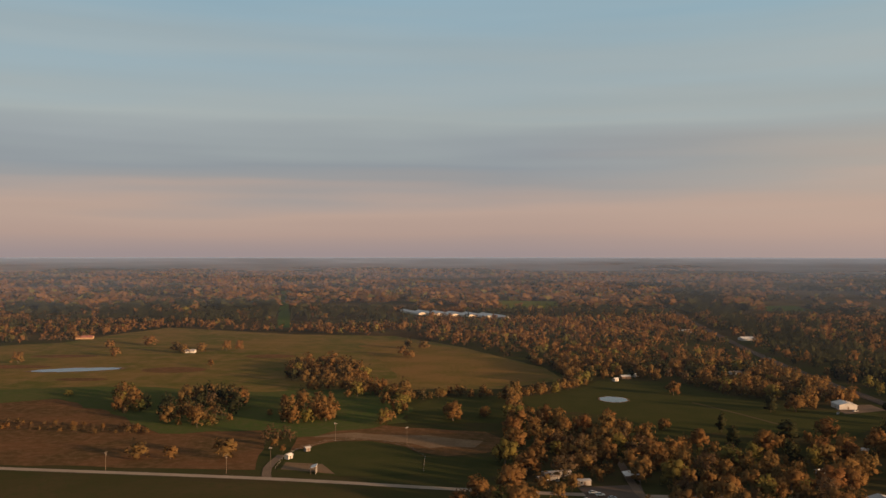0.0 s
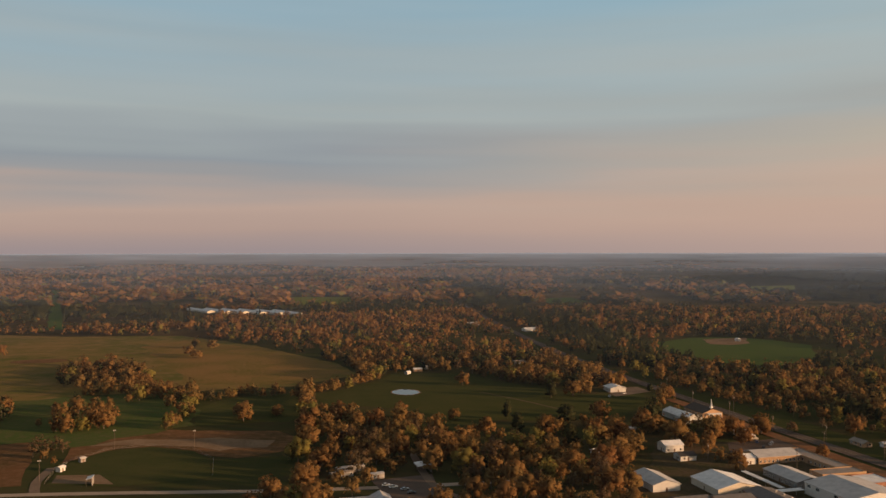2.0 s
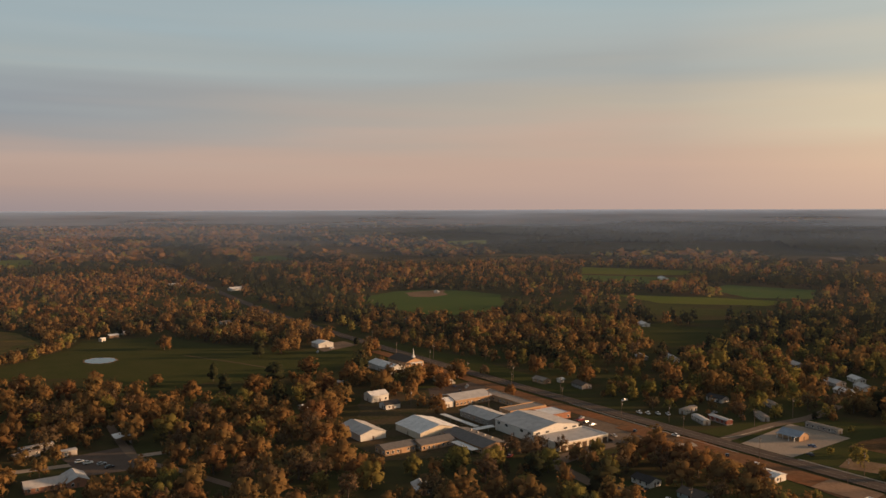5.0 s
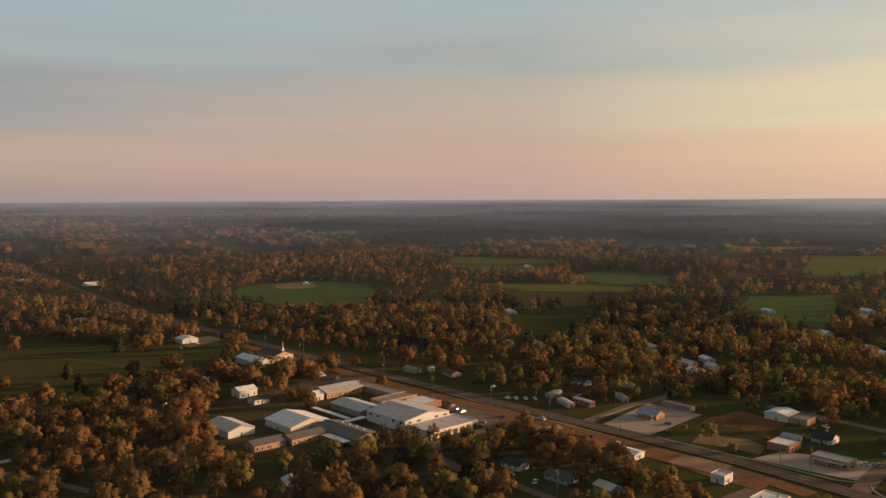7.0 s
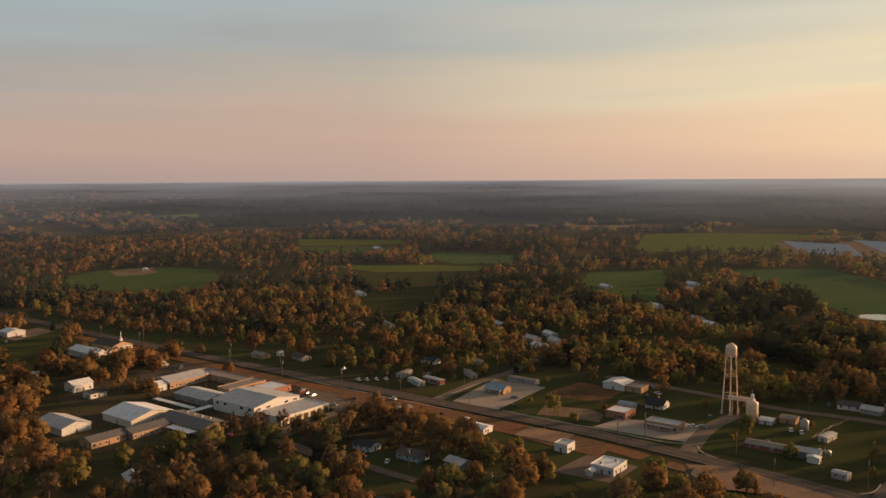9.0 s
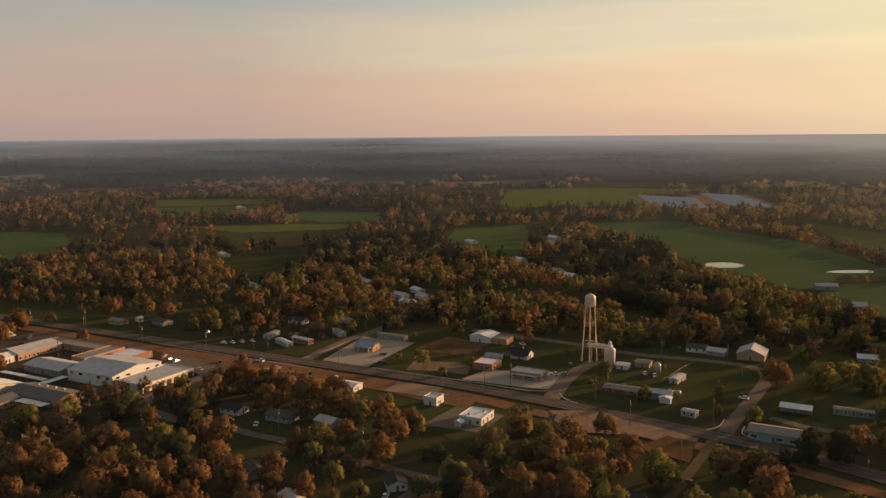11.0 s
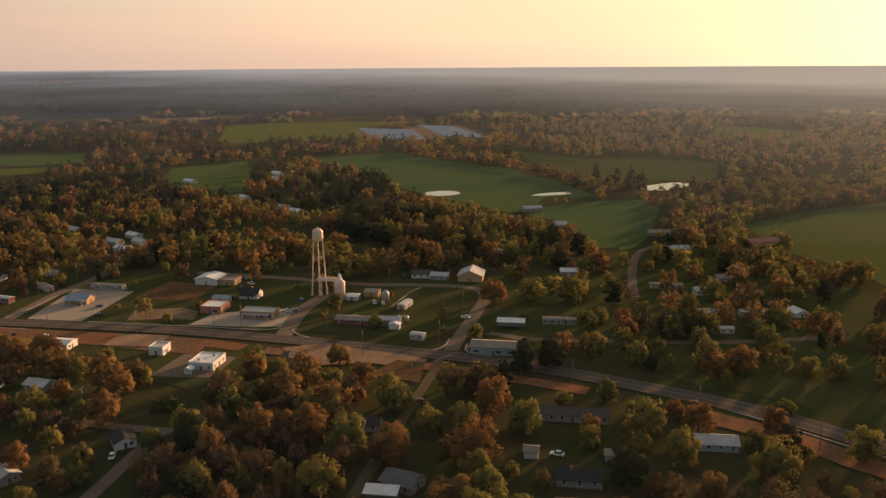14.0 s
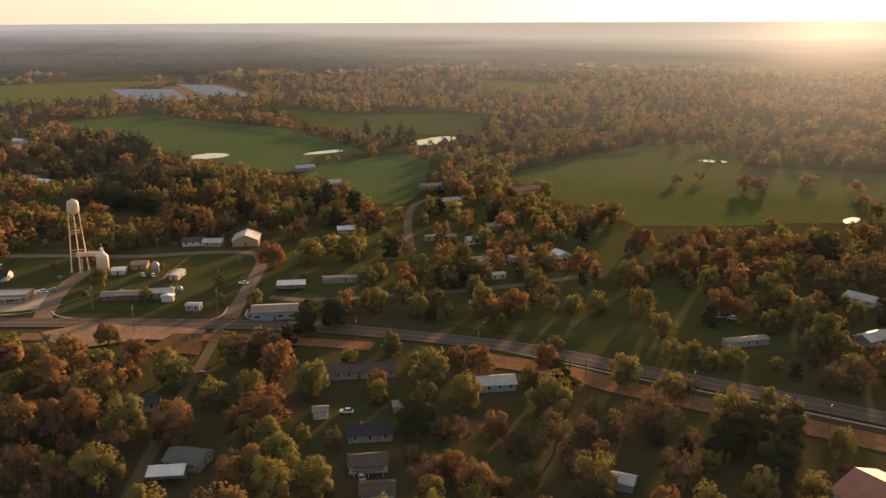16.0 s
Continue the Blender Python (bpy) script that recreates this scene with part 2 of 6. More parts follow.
M_SHINGG = stuff_material("grey_shingles", [(0.155, 0.145, 0.138), (0.125, 0.118, 0.112), (0.19, 0.176, 0.165)], 0.5, fine=4.0, bump=0.02)
M_SHING = stuff_material("brown_shingles", [(0.11, 0.090, 0.075), (0.085, 0.072, 0.062), (0.14, 0.115, 0.095)], 0.5, fine=4.0, bump=0.02)
M_SHINGD = stuff_material("dark_shingles", [(0.055, 0.052, 0.052), (0.045, 0.043, 0.043), (0.07, 0.066, 0.062)], 0.5, fine=4.0, bump=0.02)
M_GLASS = glass_material("window_glass", (0.012, 0.013, 0.016), 0.2)
# dark brown that stands in for the darkness inside open bays
M_BAY = stuff_material("dark_bay_panel", [(0.09, 0.062, 0.042), (0.075, 0.052, 0.036), (0.12, 0.085, 0.06)], 0.5)
M_TRIM = stuff_material("white_trim", [(0.74, 0.72, 0.68), (0.7, 0.68, 0.64), (0.6, 0.57, 0.52)], 1.0, spec=0.3)
M_DOOR = stuff_material("painted_door", [(0.16, 0.11, 0.08), (0.14, 0.10, 0.075), (0.2, 0.14, 0.1)], 1.0)
M_TOWER = stuff_material("tower_paint", [(0.80, 0.58, 0.42), (0.74, 0.53, 0.38), (0.56, 0.40, 0.28)], 0.5, rough=0.5, spec=0.3)
M_POLE = stuff_material("weathered_pole", [(0.13, 0.10, 0.075), (0.16, 0.12, 0.09), (0.10, 0.08, 0.06)], 1.0)
M_STEEL = stuff_material("galvanised_steel", [(0.40, 0.37, 0.33), (0.36, 0.33, 0.29), (0.28, 0.25, 0.22)], 1.0, rough=0.5, metal=0.2, spec=0.3)
M_PANEL = glass_material("solar_glass", (0.13, 0.16, 0.21), 0.35)
M_TYRE = stuff_material("tyre_rubber", [(0.02, 0.02, 0.02), (0.025, 0.025, 0.025), (0.03, 0.03, 0.03)], 2.0)
M_DARKWOOD = stuff_material("pine_ridge_floor", [(0.030, 0.030, 0.014), (0.022, 0.025, 0.012), (0.045, 0.034, 0.018)], 0.004, fine=0.04)
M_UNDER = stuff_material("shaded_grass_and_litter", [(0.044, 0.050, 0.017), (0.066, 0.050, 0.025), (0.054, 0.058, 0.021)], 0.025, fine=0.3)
M_BARK = stuff_material("bark", [(0.13, 0.10, 0.075), (0.10, 0.08, 0.06), (0.16, 0.125, 0.095)], 1.0)
M_BUD = leaf_material("russet_buds", (0.208, 0.106, 0.045), (0.226, 0.128, 0.049), (0.180, 0.122, 0.048))
M_SPRING = leaf_material("spring_leaves", (0.196, 0.152, 0.045), (0.212, 0.176, 0.050), (0.130, 0.134, 0.042))
M_TWIG = leaf_material("grey_twigs", (0.130, 0.086, 0.050), (0.145, 0.096, 0.053), (0.110, 0.088, 0.045), 0.4)
M_PINE = leaf_material("pine_needles", (0.040, 0.043, 0.021), (0.048, 0.050, 0.023), (0.060, 0.054, 0.025), 0.2)
M_PAINTS = {c: stuff_material(c + "_car_paint", [v, v, tuple(k * 0.85 for k in v)], 2.0, rough=0.3, spec=0.5) for c, v in (("white", (0.7, 0.7, 0.68)), ("silver", (0.36, 0.36, 0.36)), ("dark", (0.03, 0.03, 0.035)), ("red", (0.30, 0.03, 0.025)), ("blue", (0.05, 0.09, 0.2)))}


# ---- lay of the land ----
EYE_Z, NEAR_R, END_R = 121.0, 1800.0, 4850.0


def rise(d):
    """The far land is bent up from NEAR_R on, so its horizon fits the camera's view."""
    u = np.clip((np.asarray(d, float) - NEAR_R) / (END_R - NEAR_R), 0, 1.02)
    return 95.0 * u ** 1.6


DS = np.linspace(NEAR_R, END_R, 400)
FLAT = EYE_Z * DS / (EYE_Z - rise(DS))


def warp(x, y):
    """A place on the level plan, however far, drawn in along the camera's sight line to the bent-up land."""
    x, y = np.asarray(x, float), np.asarray(y, float)
    d = np.hypot(x, y)
    k = np.where(d > NEAR_R, np.interp(d, FLAT, DS) / np.maximum(d, 1), 1.0)
    return x * k, y * k, rise(d * k)


def unwarp(x, y):
    d = np.hypot(x, y)
    k = np.where(d > NEAR_R, np.interp(d, DS, FLAT) / np.maximum(d, 1), 1.0)
    return x * k, y * k


def link_mesh(name, verts, faces, material, parent=None, label="", smooth=False):
    me = bpy.data.meshes.new(name)
    me.from_pydata([tuple(v) for v in verts], [], faces)
    me.materials.append(material)
    if smooth:
        me.shade_smooth()
    ob = new(name, me)
    ob.parent = parent
    return tagged(ob, label)


def bulk_mesh(name, verts, quads, material):
    """A large mesh of quads from arrays."""
    me = bpy.data.meshes.new(name)
    me.vertices.add(len(verts))
    me.vertices.foreach_set("co", verts.astype(np.float32).ravel())
    me.loops.add(quads.size)
    me.loops.foreach_set("vertex_index", quads.astype(np.int32).ravel())
    me.polygons.add(len(quads))
    me.polygons.foreach_set("loop_start", np.arange(0, quads.size, quads.shape[1], dtype=np.int32))
    me.polygons.foreach_set("loop_total", np.full(len(quads), quads.shape[1], dtype=np.int32))
    me.update(calc_edges=True)
    me.materials.append(material)
    return new(name, me)


# a long dark ridge of pine woods
RIDGE = [(1300, 1700), (1870, 3300), (3296, 4200), (4801, 4300), (6500, 1841), (6200, -300), (5400, -2700), (2150, -1050), (2250, -300), (1980, 60), (2050, 900), (1650, 1450)]


def inside(points, px, py):
    hit = np.zeros(np.shape(px), bool)
    n = len(points)
    for i in range(n):
        (ax, ay), (bx, by) = points[i], points[(i + 1) % n]
        if ay != by:
            hit ^= ((ay > py) != (by > py)) & (px < (bx - ax) * (py - ay) / (by - ay) + ax)
    return hit


def ground():
    rings = np.concatenate([[0.0], np.geomspace(30, NEAR_R, 40), np.linspace(NEAR_R, END_R, 61)[1:]])
    turns = 360
    verts = [(r * math.cos(2 * math.pi * k / turns), r * math.sin(2 * math.pi * k / turns), float(rise(r))) for r in rings for k in range(turns)]
    faces = [(i * turns + k, (i + 1) * turns + k, (i + 1) * turns + (k + 1) % turns, i * turns + (k + 1) % turns) for i in range(len(rings) - 1) for k in range(turns)]
    ob = link_mesh("ground", verts, faces, M_FLOOR, smooth=True)
    ob.data.materials.append(M_DARKWOOD)
    mids = np.array([np.mean([verts[v][:2] for v in f], axis=0) for f in faces])
    fx, fy = unwarp(mids[:, 0], mids[:, 1])
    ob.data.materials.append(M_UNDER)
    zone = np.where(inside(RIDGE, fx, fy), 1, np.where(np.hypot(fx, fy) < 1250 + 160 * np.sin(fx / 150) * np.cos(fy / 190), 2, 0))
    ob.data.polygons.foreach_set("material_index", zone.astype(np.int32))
    tagged(ob, "brown and olive woodland floor reaching the horizon", "ground", kind="structure")


ground()

# open land seen from above: cells of 4 m, True where nothing tall grows
CELL, X0, Y0, NX, NY = 4.0, -1000.0, -1500.0, 900, 1100
cx, cy = np.meshgrid(X0 + CELL * (np.arange(NX) + 0.5), Y0 + CELL * (np.arange(NY) + 0.5), indexing="ij")
OPEN = np.zeros((NX, NY), bool)
WOODED = np.zeros((NX, NY), bool)
THIN = np.zeros((NX, NY), bool)  # lawns, where only a few trees stand
HALF = np.zeros((NX, NY), bool)
STRICT = np.zeros((NX, NY), bool)  # open land that trees must not hide from the camera


def cell_at(grid, x, y):
    i, j = np.floor((np.asarray(x) - X0) / CELL).astype(int), np.floor((np.asarray(y) - Y0) / CELL).astype(int)
    ok = (i >= 0) & (j >= 0) & (i < NX) & (j < NY)
    return ok & grid[np.clip(i, 0, NX - 1), np.clip(j, 0, NY - 1)]


def wavy(points, amount, seed=0):
    """The outline with its long edges broken up a little."""
    rng, out = random.Random(seed), []
    for (ax, ay), (bx, by) in zip(points, points[1:] + points[:1]):
        n = max(1, int(math.hypot(bx - ax, by - ay) / 14))
        for k in range(n):
            j = amount if k else 0
            out.append((ax + (bx - ax) * k / n + rng.uniform(-j, j), ay + (by - ay) * k / n + rng.uniform(-j, j)))
    return out


LAID = []


def land(name, points, material, label, category, level=0.05, rough=2.0, open_land=True):
    """A piece of open ground of its own kind, lying on the ground."""
    if open_land:
        if name == "town_lawn":
            THIN[inside(points, cx, cy)] = True
        else:
            OPEN[inside(points, cx, cy)] = True
            STRICT[inside(points, cx, cy)] = True
    LAID.append(name)
    level += 0.002 * len(LAID)
    edge = wavy(points, rough, len(LAID)) if rough else points
    wx, wy, wz = warp([p[0] for p in edge], [p[1] for p in edge])
    bm = bmesh.new()
    bm.faces.new([bm.verts.new((a, b, c + level)) for a, b, c in zip(wx, wy, wz)])
    bmesh.ops.triangulate(bm, faces=bm.faces[:])
    me = bpy.data.meshes.new(name)
    bm.to_mesh(me)
    bm.free()
    me.materials.append(material)
    return tagged(new(name, me), label, category, kind="structure")


def smooth_line(points, step=8.0):
    out = []
    for i in range(len(points) - 1):
        p0, p1, p2, p3 = (Vector(points[min(max(k, 0), len(points) - 1)]) for k in (i - 1, i, i + 1, i + 2))
        n = max(1, int((p2 - p1).length / step))
        for k in range(n):
            t = k / n
            out.append(0.5 * (2 * p1 + (p2 - p0) * t + (2 * p0 - 5 * p1 + 4 * p2 - p3) * t * t + (3 * p1 - p0 - 3 * p2 + p3) * t ** 3))
    return out + [Vector(points[-1])]


def strip_mesh(name, points, width, material, level, aside=0.0, dash=None, thick=0.0):
    line = smooth_line([Vector(p) for p in points])
    verts, faces = [], []
    for i, p in enumerate(line):
        d = (line[min(i + 1, len(line) - 1)] - line[max(i - 1, 0)]).normalized()
        s = Vector((d.y, -d.x))
        a, b = p + s * (aside - width / 2), p + s * (aside + width / 2)
        for q in (a, b):
            x, y, z = (float(v) for v in warp(q.x, q.y))
            verts.append((x, y, z + level))
        if i and (dash is None or i % dash):
            faces.append((2 * i - 2, 2 * i - 1, 2 * i + 1, 2 * i))
    return link_mesh(name, verts, faces, material)


ROADS_LAID = []


def road(name, points, width, material, label, level=0.12, clear=None):
    """A ribbon of road; clear: the width kept free of trees and of trees hiding it from the camera."""
    line = smooth_line([Vector(p) for p in points])
    ROADS_LAID.append(name)
    level += 0.006 * len(ROADS_LAID)
    for p in line:
        near = (cx - p.x) ** 2 + (cy - p.y) ** 2 < ((clear or width) / 2 + 1) ** 2
        OPEN[near] = True
        if clear:
            HALF[near] = True
    return tagged(strip_mesh(name, points, width, material, level), label, "road", kind="structure")


def haze_sheet():
    """One see-through sheet hung above the land in place of haze, denser with distance; it only scatters the light
    that reaches it.
    """
    m = bpy.data.materials.new("haze_sheet")
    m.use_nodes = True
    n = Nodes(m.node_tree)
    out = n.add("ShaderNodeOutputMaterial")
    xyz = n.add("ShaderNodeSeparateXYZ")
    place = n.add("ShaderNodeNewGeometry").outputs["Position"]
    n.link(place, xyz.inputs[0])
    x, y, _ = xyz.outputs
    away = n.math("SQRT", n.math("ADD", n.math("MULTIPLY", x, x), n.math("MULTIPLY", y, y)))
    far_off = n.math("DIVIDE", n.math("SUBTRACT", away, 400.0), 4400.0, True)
    # thickened towards the sun, standing in for glare in the evening haze
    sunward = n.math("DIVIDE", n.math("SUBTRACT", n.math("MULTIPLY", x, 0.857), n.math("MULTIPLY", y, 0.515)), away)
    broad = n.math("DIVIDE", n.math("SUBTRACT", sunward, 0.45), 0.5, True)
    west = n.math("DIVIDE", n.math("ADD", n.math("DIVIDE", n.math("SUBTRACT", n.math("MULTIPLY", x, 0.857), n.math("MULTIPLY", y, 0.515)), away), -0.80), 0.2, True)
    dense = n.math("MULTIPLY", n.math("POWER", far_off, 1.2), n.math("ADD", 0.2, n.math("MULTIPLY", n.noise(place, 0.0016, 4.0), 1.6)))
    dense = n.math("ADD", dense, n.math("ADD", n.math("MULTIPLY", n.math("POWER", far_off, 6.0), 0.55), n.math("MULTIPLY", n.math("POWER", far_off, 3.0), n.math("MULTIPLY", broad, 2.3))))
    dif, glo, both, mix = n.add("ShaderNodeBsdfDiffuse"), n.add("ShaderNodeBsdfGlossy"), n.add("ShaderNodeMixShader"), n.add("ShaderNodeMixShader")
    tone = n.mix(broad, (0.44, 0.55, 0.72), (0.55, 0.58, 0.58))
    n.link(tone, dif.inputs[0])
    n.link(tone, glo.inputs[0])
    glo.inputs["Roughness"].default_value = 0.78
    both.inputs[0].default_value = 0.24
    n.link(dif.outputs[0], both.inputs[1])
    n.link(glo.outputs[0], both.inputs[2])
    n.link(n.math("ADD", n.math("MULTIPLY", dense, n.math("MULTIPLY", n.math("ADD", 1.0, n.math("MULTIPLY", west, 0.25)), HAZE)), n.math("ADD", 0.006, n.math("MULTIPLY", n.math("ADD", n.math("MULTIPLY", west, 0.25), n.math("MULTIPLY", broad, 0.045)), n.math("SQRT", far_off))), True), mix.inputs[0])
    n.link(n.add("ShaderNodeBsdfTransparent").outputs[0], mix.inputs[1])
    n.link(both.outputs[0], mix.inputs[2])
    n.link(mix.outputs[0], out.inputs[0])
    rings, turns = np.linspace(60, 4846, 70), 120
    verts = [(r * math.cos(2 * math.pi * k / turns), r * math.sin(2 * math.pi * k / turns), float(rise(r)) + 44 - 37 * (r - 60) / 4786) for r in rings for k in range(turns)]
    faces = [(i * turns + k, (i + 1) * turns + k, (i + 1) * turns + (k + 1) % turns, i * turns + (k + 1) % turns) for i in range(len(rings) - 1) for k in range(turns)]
    ob = tagged(link_mesh("haze_veil", verts, faces, m, smooth=True), "see-through sheet standing in for evening haze", "haze", kind="structure")
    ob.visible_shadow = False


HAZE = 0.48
haze_sheet()


# ---- fields, lots and roads ----
land("pasture_field", [(-586, 1113), (-520, 1149), (-488, 1287), (-450, 1386), (-225, 1271), (-70, 1245), (27, 1095), (107, 905), (118, 816), (59, 761), (-42, 754), (-148, 724), (-245, 754), (-306, 754), (-388, 738), (-560, 760), (-760, 1000)], M_PASTURE, "wide green pasture on a low rise", "field")
# golden middle of the pasture: low sunlight put into the field's colour
land("dry_field", [(-60, 1180), (15, 1080), (95, 905), (108, 830), (50, 775), (-40, 790), (-70, 960), (-110, 1120)], M_STRAW, "straw coloured pasture with sunlight put into its colour", "field", 0.10, 6.0)
for x, y, a, b in ((-282, 882, 34, 22), (-480, 905, 60, 16), (-450, 1000, 40, 14), (-205, 1000, 30, 18), (-350, 815, 26, 10)):
    land("bare_patch", [(x + a * math.cos(q * 0.45), y + b * math.sin(q * 0.45)) for q in range(14)], M_SCRUB, "worn bare patch in a pasture", "bare earth", 0.12, 6.0)
land("scrub_field", [(-560, 640), (-410, 690), (-316, 709), (-262, 658), (-194, 575), (-128, 588), (-117, 558), (-106, 475), (-256, 487), (-420, 505)], M_SCRUB, "brown rough scrub field beside a lane", "field")
land("roadside_field", [(-420, 490), (-252, 468), (-99, 449), (8, 430), (30, 400), (0, 330), (-300, 330), (-450, 400)], M_STUBBLE, "dark olive field beside a lane", "field")
land("earth_patch", [(-97, 560), (-89, 590), (-66, 604), (29, 576), (38, 558), (30, 518), (2, 507), (-15, 518), (-34, 541), (-68, 549), (-95, 520)], M_SCRUB, "bare brown earth behind a ball field", "bare earth", 0.06)
land("ball_field", [(-94, 474), (-94, 505), (-90, 522), (-74, 544), (-49, 549), (-23, 531), (-13, 505), (-12, 467), (-57, 461)], M_LAWN, "mown green outfield of a ball field", "ball field", 0.12, 0.6)
land("infield", [(-92, 476), (-92, 492), (-70, 488), (-60, 466)], M_CLAY, "worn dirt infield of a ball field", "ball field", 0.17, 1.5)
land("earth_patch", [(-88, 560), (-60, 574), (-10, 566), (26, 548), (20, 530), (-8, 528), (-40, 550)], M_CLAY, "scraped patch of paler brown earth", "bare earth", 0.10, 5.0)
land("verge", [(-12, 467), (-13, 505), (30, 505), (36, 470), (10, 442)], M_LAWN, "grass beside a ball field", "lawn")
land("small_meadow", [(-29, 671), (-11, 710), (52, 725), (46, 614), (39, 604), (-26, 608)], M_LAWN, "small dark green meadow between hedges", "field")
land("paddock", [(62, 712), (93, 733), (134, 780), (151, 817), (214, 800), (257, 695), (289, 657), (335, 652), (324, 611), (271, 560), (253, 577), (208, 564), (186, 574), (149, 569), (134, 632), (103, 647), (75, 655)], M_LAWN, "dark green paddock with a pond", "field")
land("shed_field", [(530, 994), (605, 1037), (672, 1026), (698, 978), (706, 917), (630, 808), (560, 765), (510, 780), (500, 897)], M_GRASS, "green field round a small shed", "field")
land("strip_field", [(1158, 1237), (1210, 1134), (1262, 1030), (1178, 980), (1094, 1051), (1046, 1118)], M_MEADOW, "bright green far meadow", "field")
land("strip_field", [(1023, 1094), (1098, 997), (1124, 941), (988, 889), (940, 1007)], M_GRASS, "green meadow behind a hedge", "field")
land("strip_field", [(1075, 828), (1110, 701), (1002, 638), (949, 696), (995, 805)], M_GRASS, "narrow green field between hedges", "field")
land("strip_field", [(832, 829), (904, 733), (952, 637), (889, 628), (804, 718)], M_MEADOW, "sunny strip of meadow", "field")
land("strip_field", [(798, 738), (804, 661), (834, 613), (864, 587), (790, 582), (708, 656)], M_LAWN, "dark green field among trees", "field")
land("strip_field", [(646, 614), (683, 530), (610, 482), (564, 491), (589, 554)], M_LAWN, "dark clearing among trees", "field")
land("town_field", [(957, 497), (1037, 431), (857, 351), (773, 330), (773, 360), (818, 435)], M_GRASS, "dull green field behind the town", "field")
land("far_meadow", [(1641, 719), (1746, 667), (1810, 478), (1804, 339), (1609, 437), (1406, 373), (1318, 446), (1272, 537), (1292, 586)], M_MEADOW, "bright yellow green far meadow", "field")
land("far_meadow", [(1835, 1135), (1938, 890), (1990, 883), (1851, 851), (1760, 1058)], M_CLAY, "bare pinkish far field", "field")
land("far_meadow", [(1882, 254), (1976, 20), (1898, 19), (1826, 247)], M_MEADOW, "yellow green far field strip", "field")
land("solar_ground", [(1570, 440), (1600, 345), (1655, 345), (1695, 248), (1420, 148), (1345, 345)], M_CLAY, "bare ground under a solar farm", "ground")
land("great_pasture", [(1074, 376), (1160, 260), (1104, 217), (1038, 142), (995, 91), (909, 43), (837, 9), (790, -10), (776, 37), (697, 51), (693, 64), (727, 95), (777, 149), (842, 196), (904, 222), (1021, 317)], M_FRESH, "long green pasture with a pale pond", "field")
land("hedged_field", [(1225, 111), (1108, 5), (1113, -124), (1066, -158), (898, -133), (908, -101), (917, -60), (903, -12), (1007, 48)], M_DULL, "dull brown green field beyond a tree line", "field")
land("barn_field", [(684, 50), (730, 35), (784, -43), (731, -61), (655, -51), (612, -44), (562, -27), (564, -7), (616, 7), (665, 28)], M_FRESH, "green field beside a long barn", "field")
# the duller green here carries the haze in its colour
land("west_pasture", [(612, -122), (659, -118), (736, -184), (788, -258), (804, -338), (748, -342), (673, -318), (654, -353), (620, -413), (469, -314), (474, -274), (474, -220), (478, -187), (482, -160), (530, -153), (550, -136), (570, -125)], M_DULL, "wide green pasture with evening haze dulled into its colour", "field")
land("far_meadow", [(2049, -777), (2116, -983), (2122, -1402), (1629, -1077), (1660, -892), (1892, -879)], M_MEADOW, "pale far meadow towards the sun", "field")
land("far_meadow", [(1767, -256), (1588, -381), (1485, -355), (1507, -217)], M_MEADOW, "pale green far clearing", "field")
land("cutting", [(-274, 1387), (-250, 1387), (-512, 2752), (-530, 2752)], M_GRASS, "straight grassy cutting through pine woods", "cutting")
land("far_meadow", [(127, 2193), (289, 2143), (255, 1839), (134, 1876)], M_MEADOW, "dull green far clearing", "field")
land("far_meadow", [(372, 2566), (445, 2398), (392, 2195)], M_STRAW, "straw coloured far clearing", "field")
land("far_meadow", [(1639, 2421), (1812, 2433), (1626, 2183), (1474, 2178)], M_MEADOW, "pale far clearing", "field")
land("far_meadow", [(728, 1963), (822, 1970), (795, 1801), (690, 1785)], M_GRASS, "dull green far clearing", "field")
land("far_meadow", [(1550, -216), (1692, -322), (1556, -394), (1468, -289)], M_MEADOW, "pale green far clearing", "field")
land("town_lawn", [(362, 300), (430, 290), (470, 230), (470, 150), (462, 75), (430, 50), (382, 58), (360, 70), (362, 130)], M_LAWN, "town lawn round a water tower", "lawn", 0.04)
land("town_lawn", [(342, 26), (364, 56), (400, 50), (440, 46), (440, 25), (372, 20), (350, 12)], M_LAWN, "lawn beside a side road", "lawn", 0.04)
land("town_lawn", [(300, 146), (340, 140), (348, 190), (340, 245), (318, 245), (302, 190), (285, 150)], M_LAWN, "worn lawn between small buildings", "lawn", 0.04)
land("town_lawn", [(258, 262), (254, 190), (262, 160), (282, 200), (294, 225), (286, 262)], M_LAWN, "front yards along a back street", "lawn", 0.04)
land("town_lawn", [(296, -64), (278, -92), (256, -124), (268, -140), (285, -140), (305, -108), (310, -80)], M_LAWN, "grass verge beside the highway", "lawn", 0.04)
land("town_lawn", [(360, 690), (372, 690), (390, 560), (386, 420), (362, 420)], M_LAWN, "grass verge beside the highway", "lawn", 0.04)
land("school_yard", [(196, 350), (262, 322), (276, 302), (345, 300), (345, 470), (255, 480), (225, 430), (196, 412)], M_YARD, "worn yard round a school", "yard", 0.04)
land("school_green", [(224, 340), (262, 326), (268, 340), (240, 350)], M_LAWN, "small patch of grass beside classrooms", "lawn", 0.06)
land("school_lot", [(262, 304), (346, 304), (346, 356), (325, 357), (312, 312), (272, 310)], M_LANE, "paved lot in front of a school", "car park", 0.08, 0.5)
land("school_lot", [(327, 440), (346, 440), (346, 474), (300, 470), (284, 440)], M_ASPHALT, "dark asphalt lot behind a school", "car park", 0.08, 0.5)
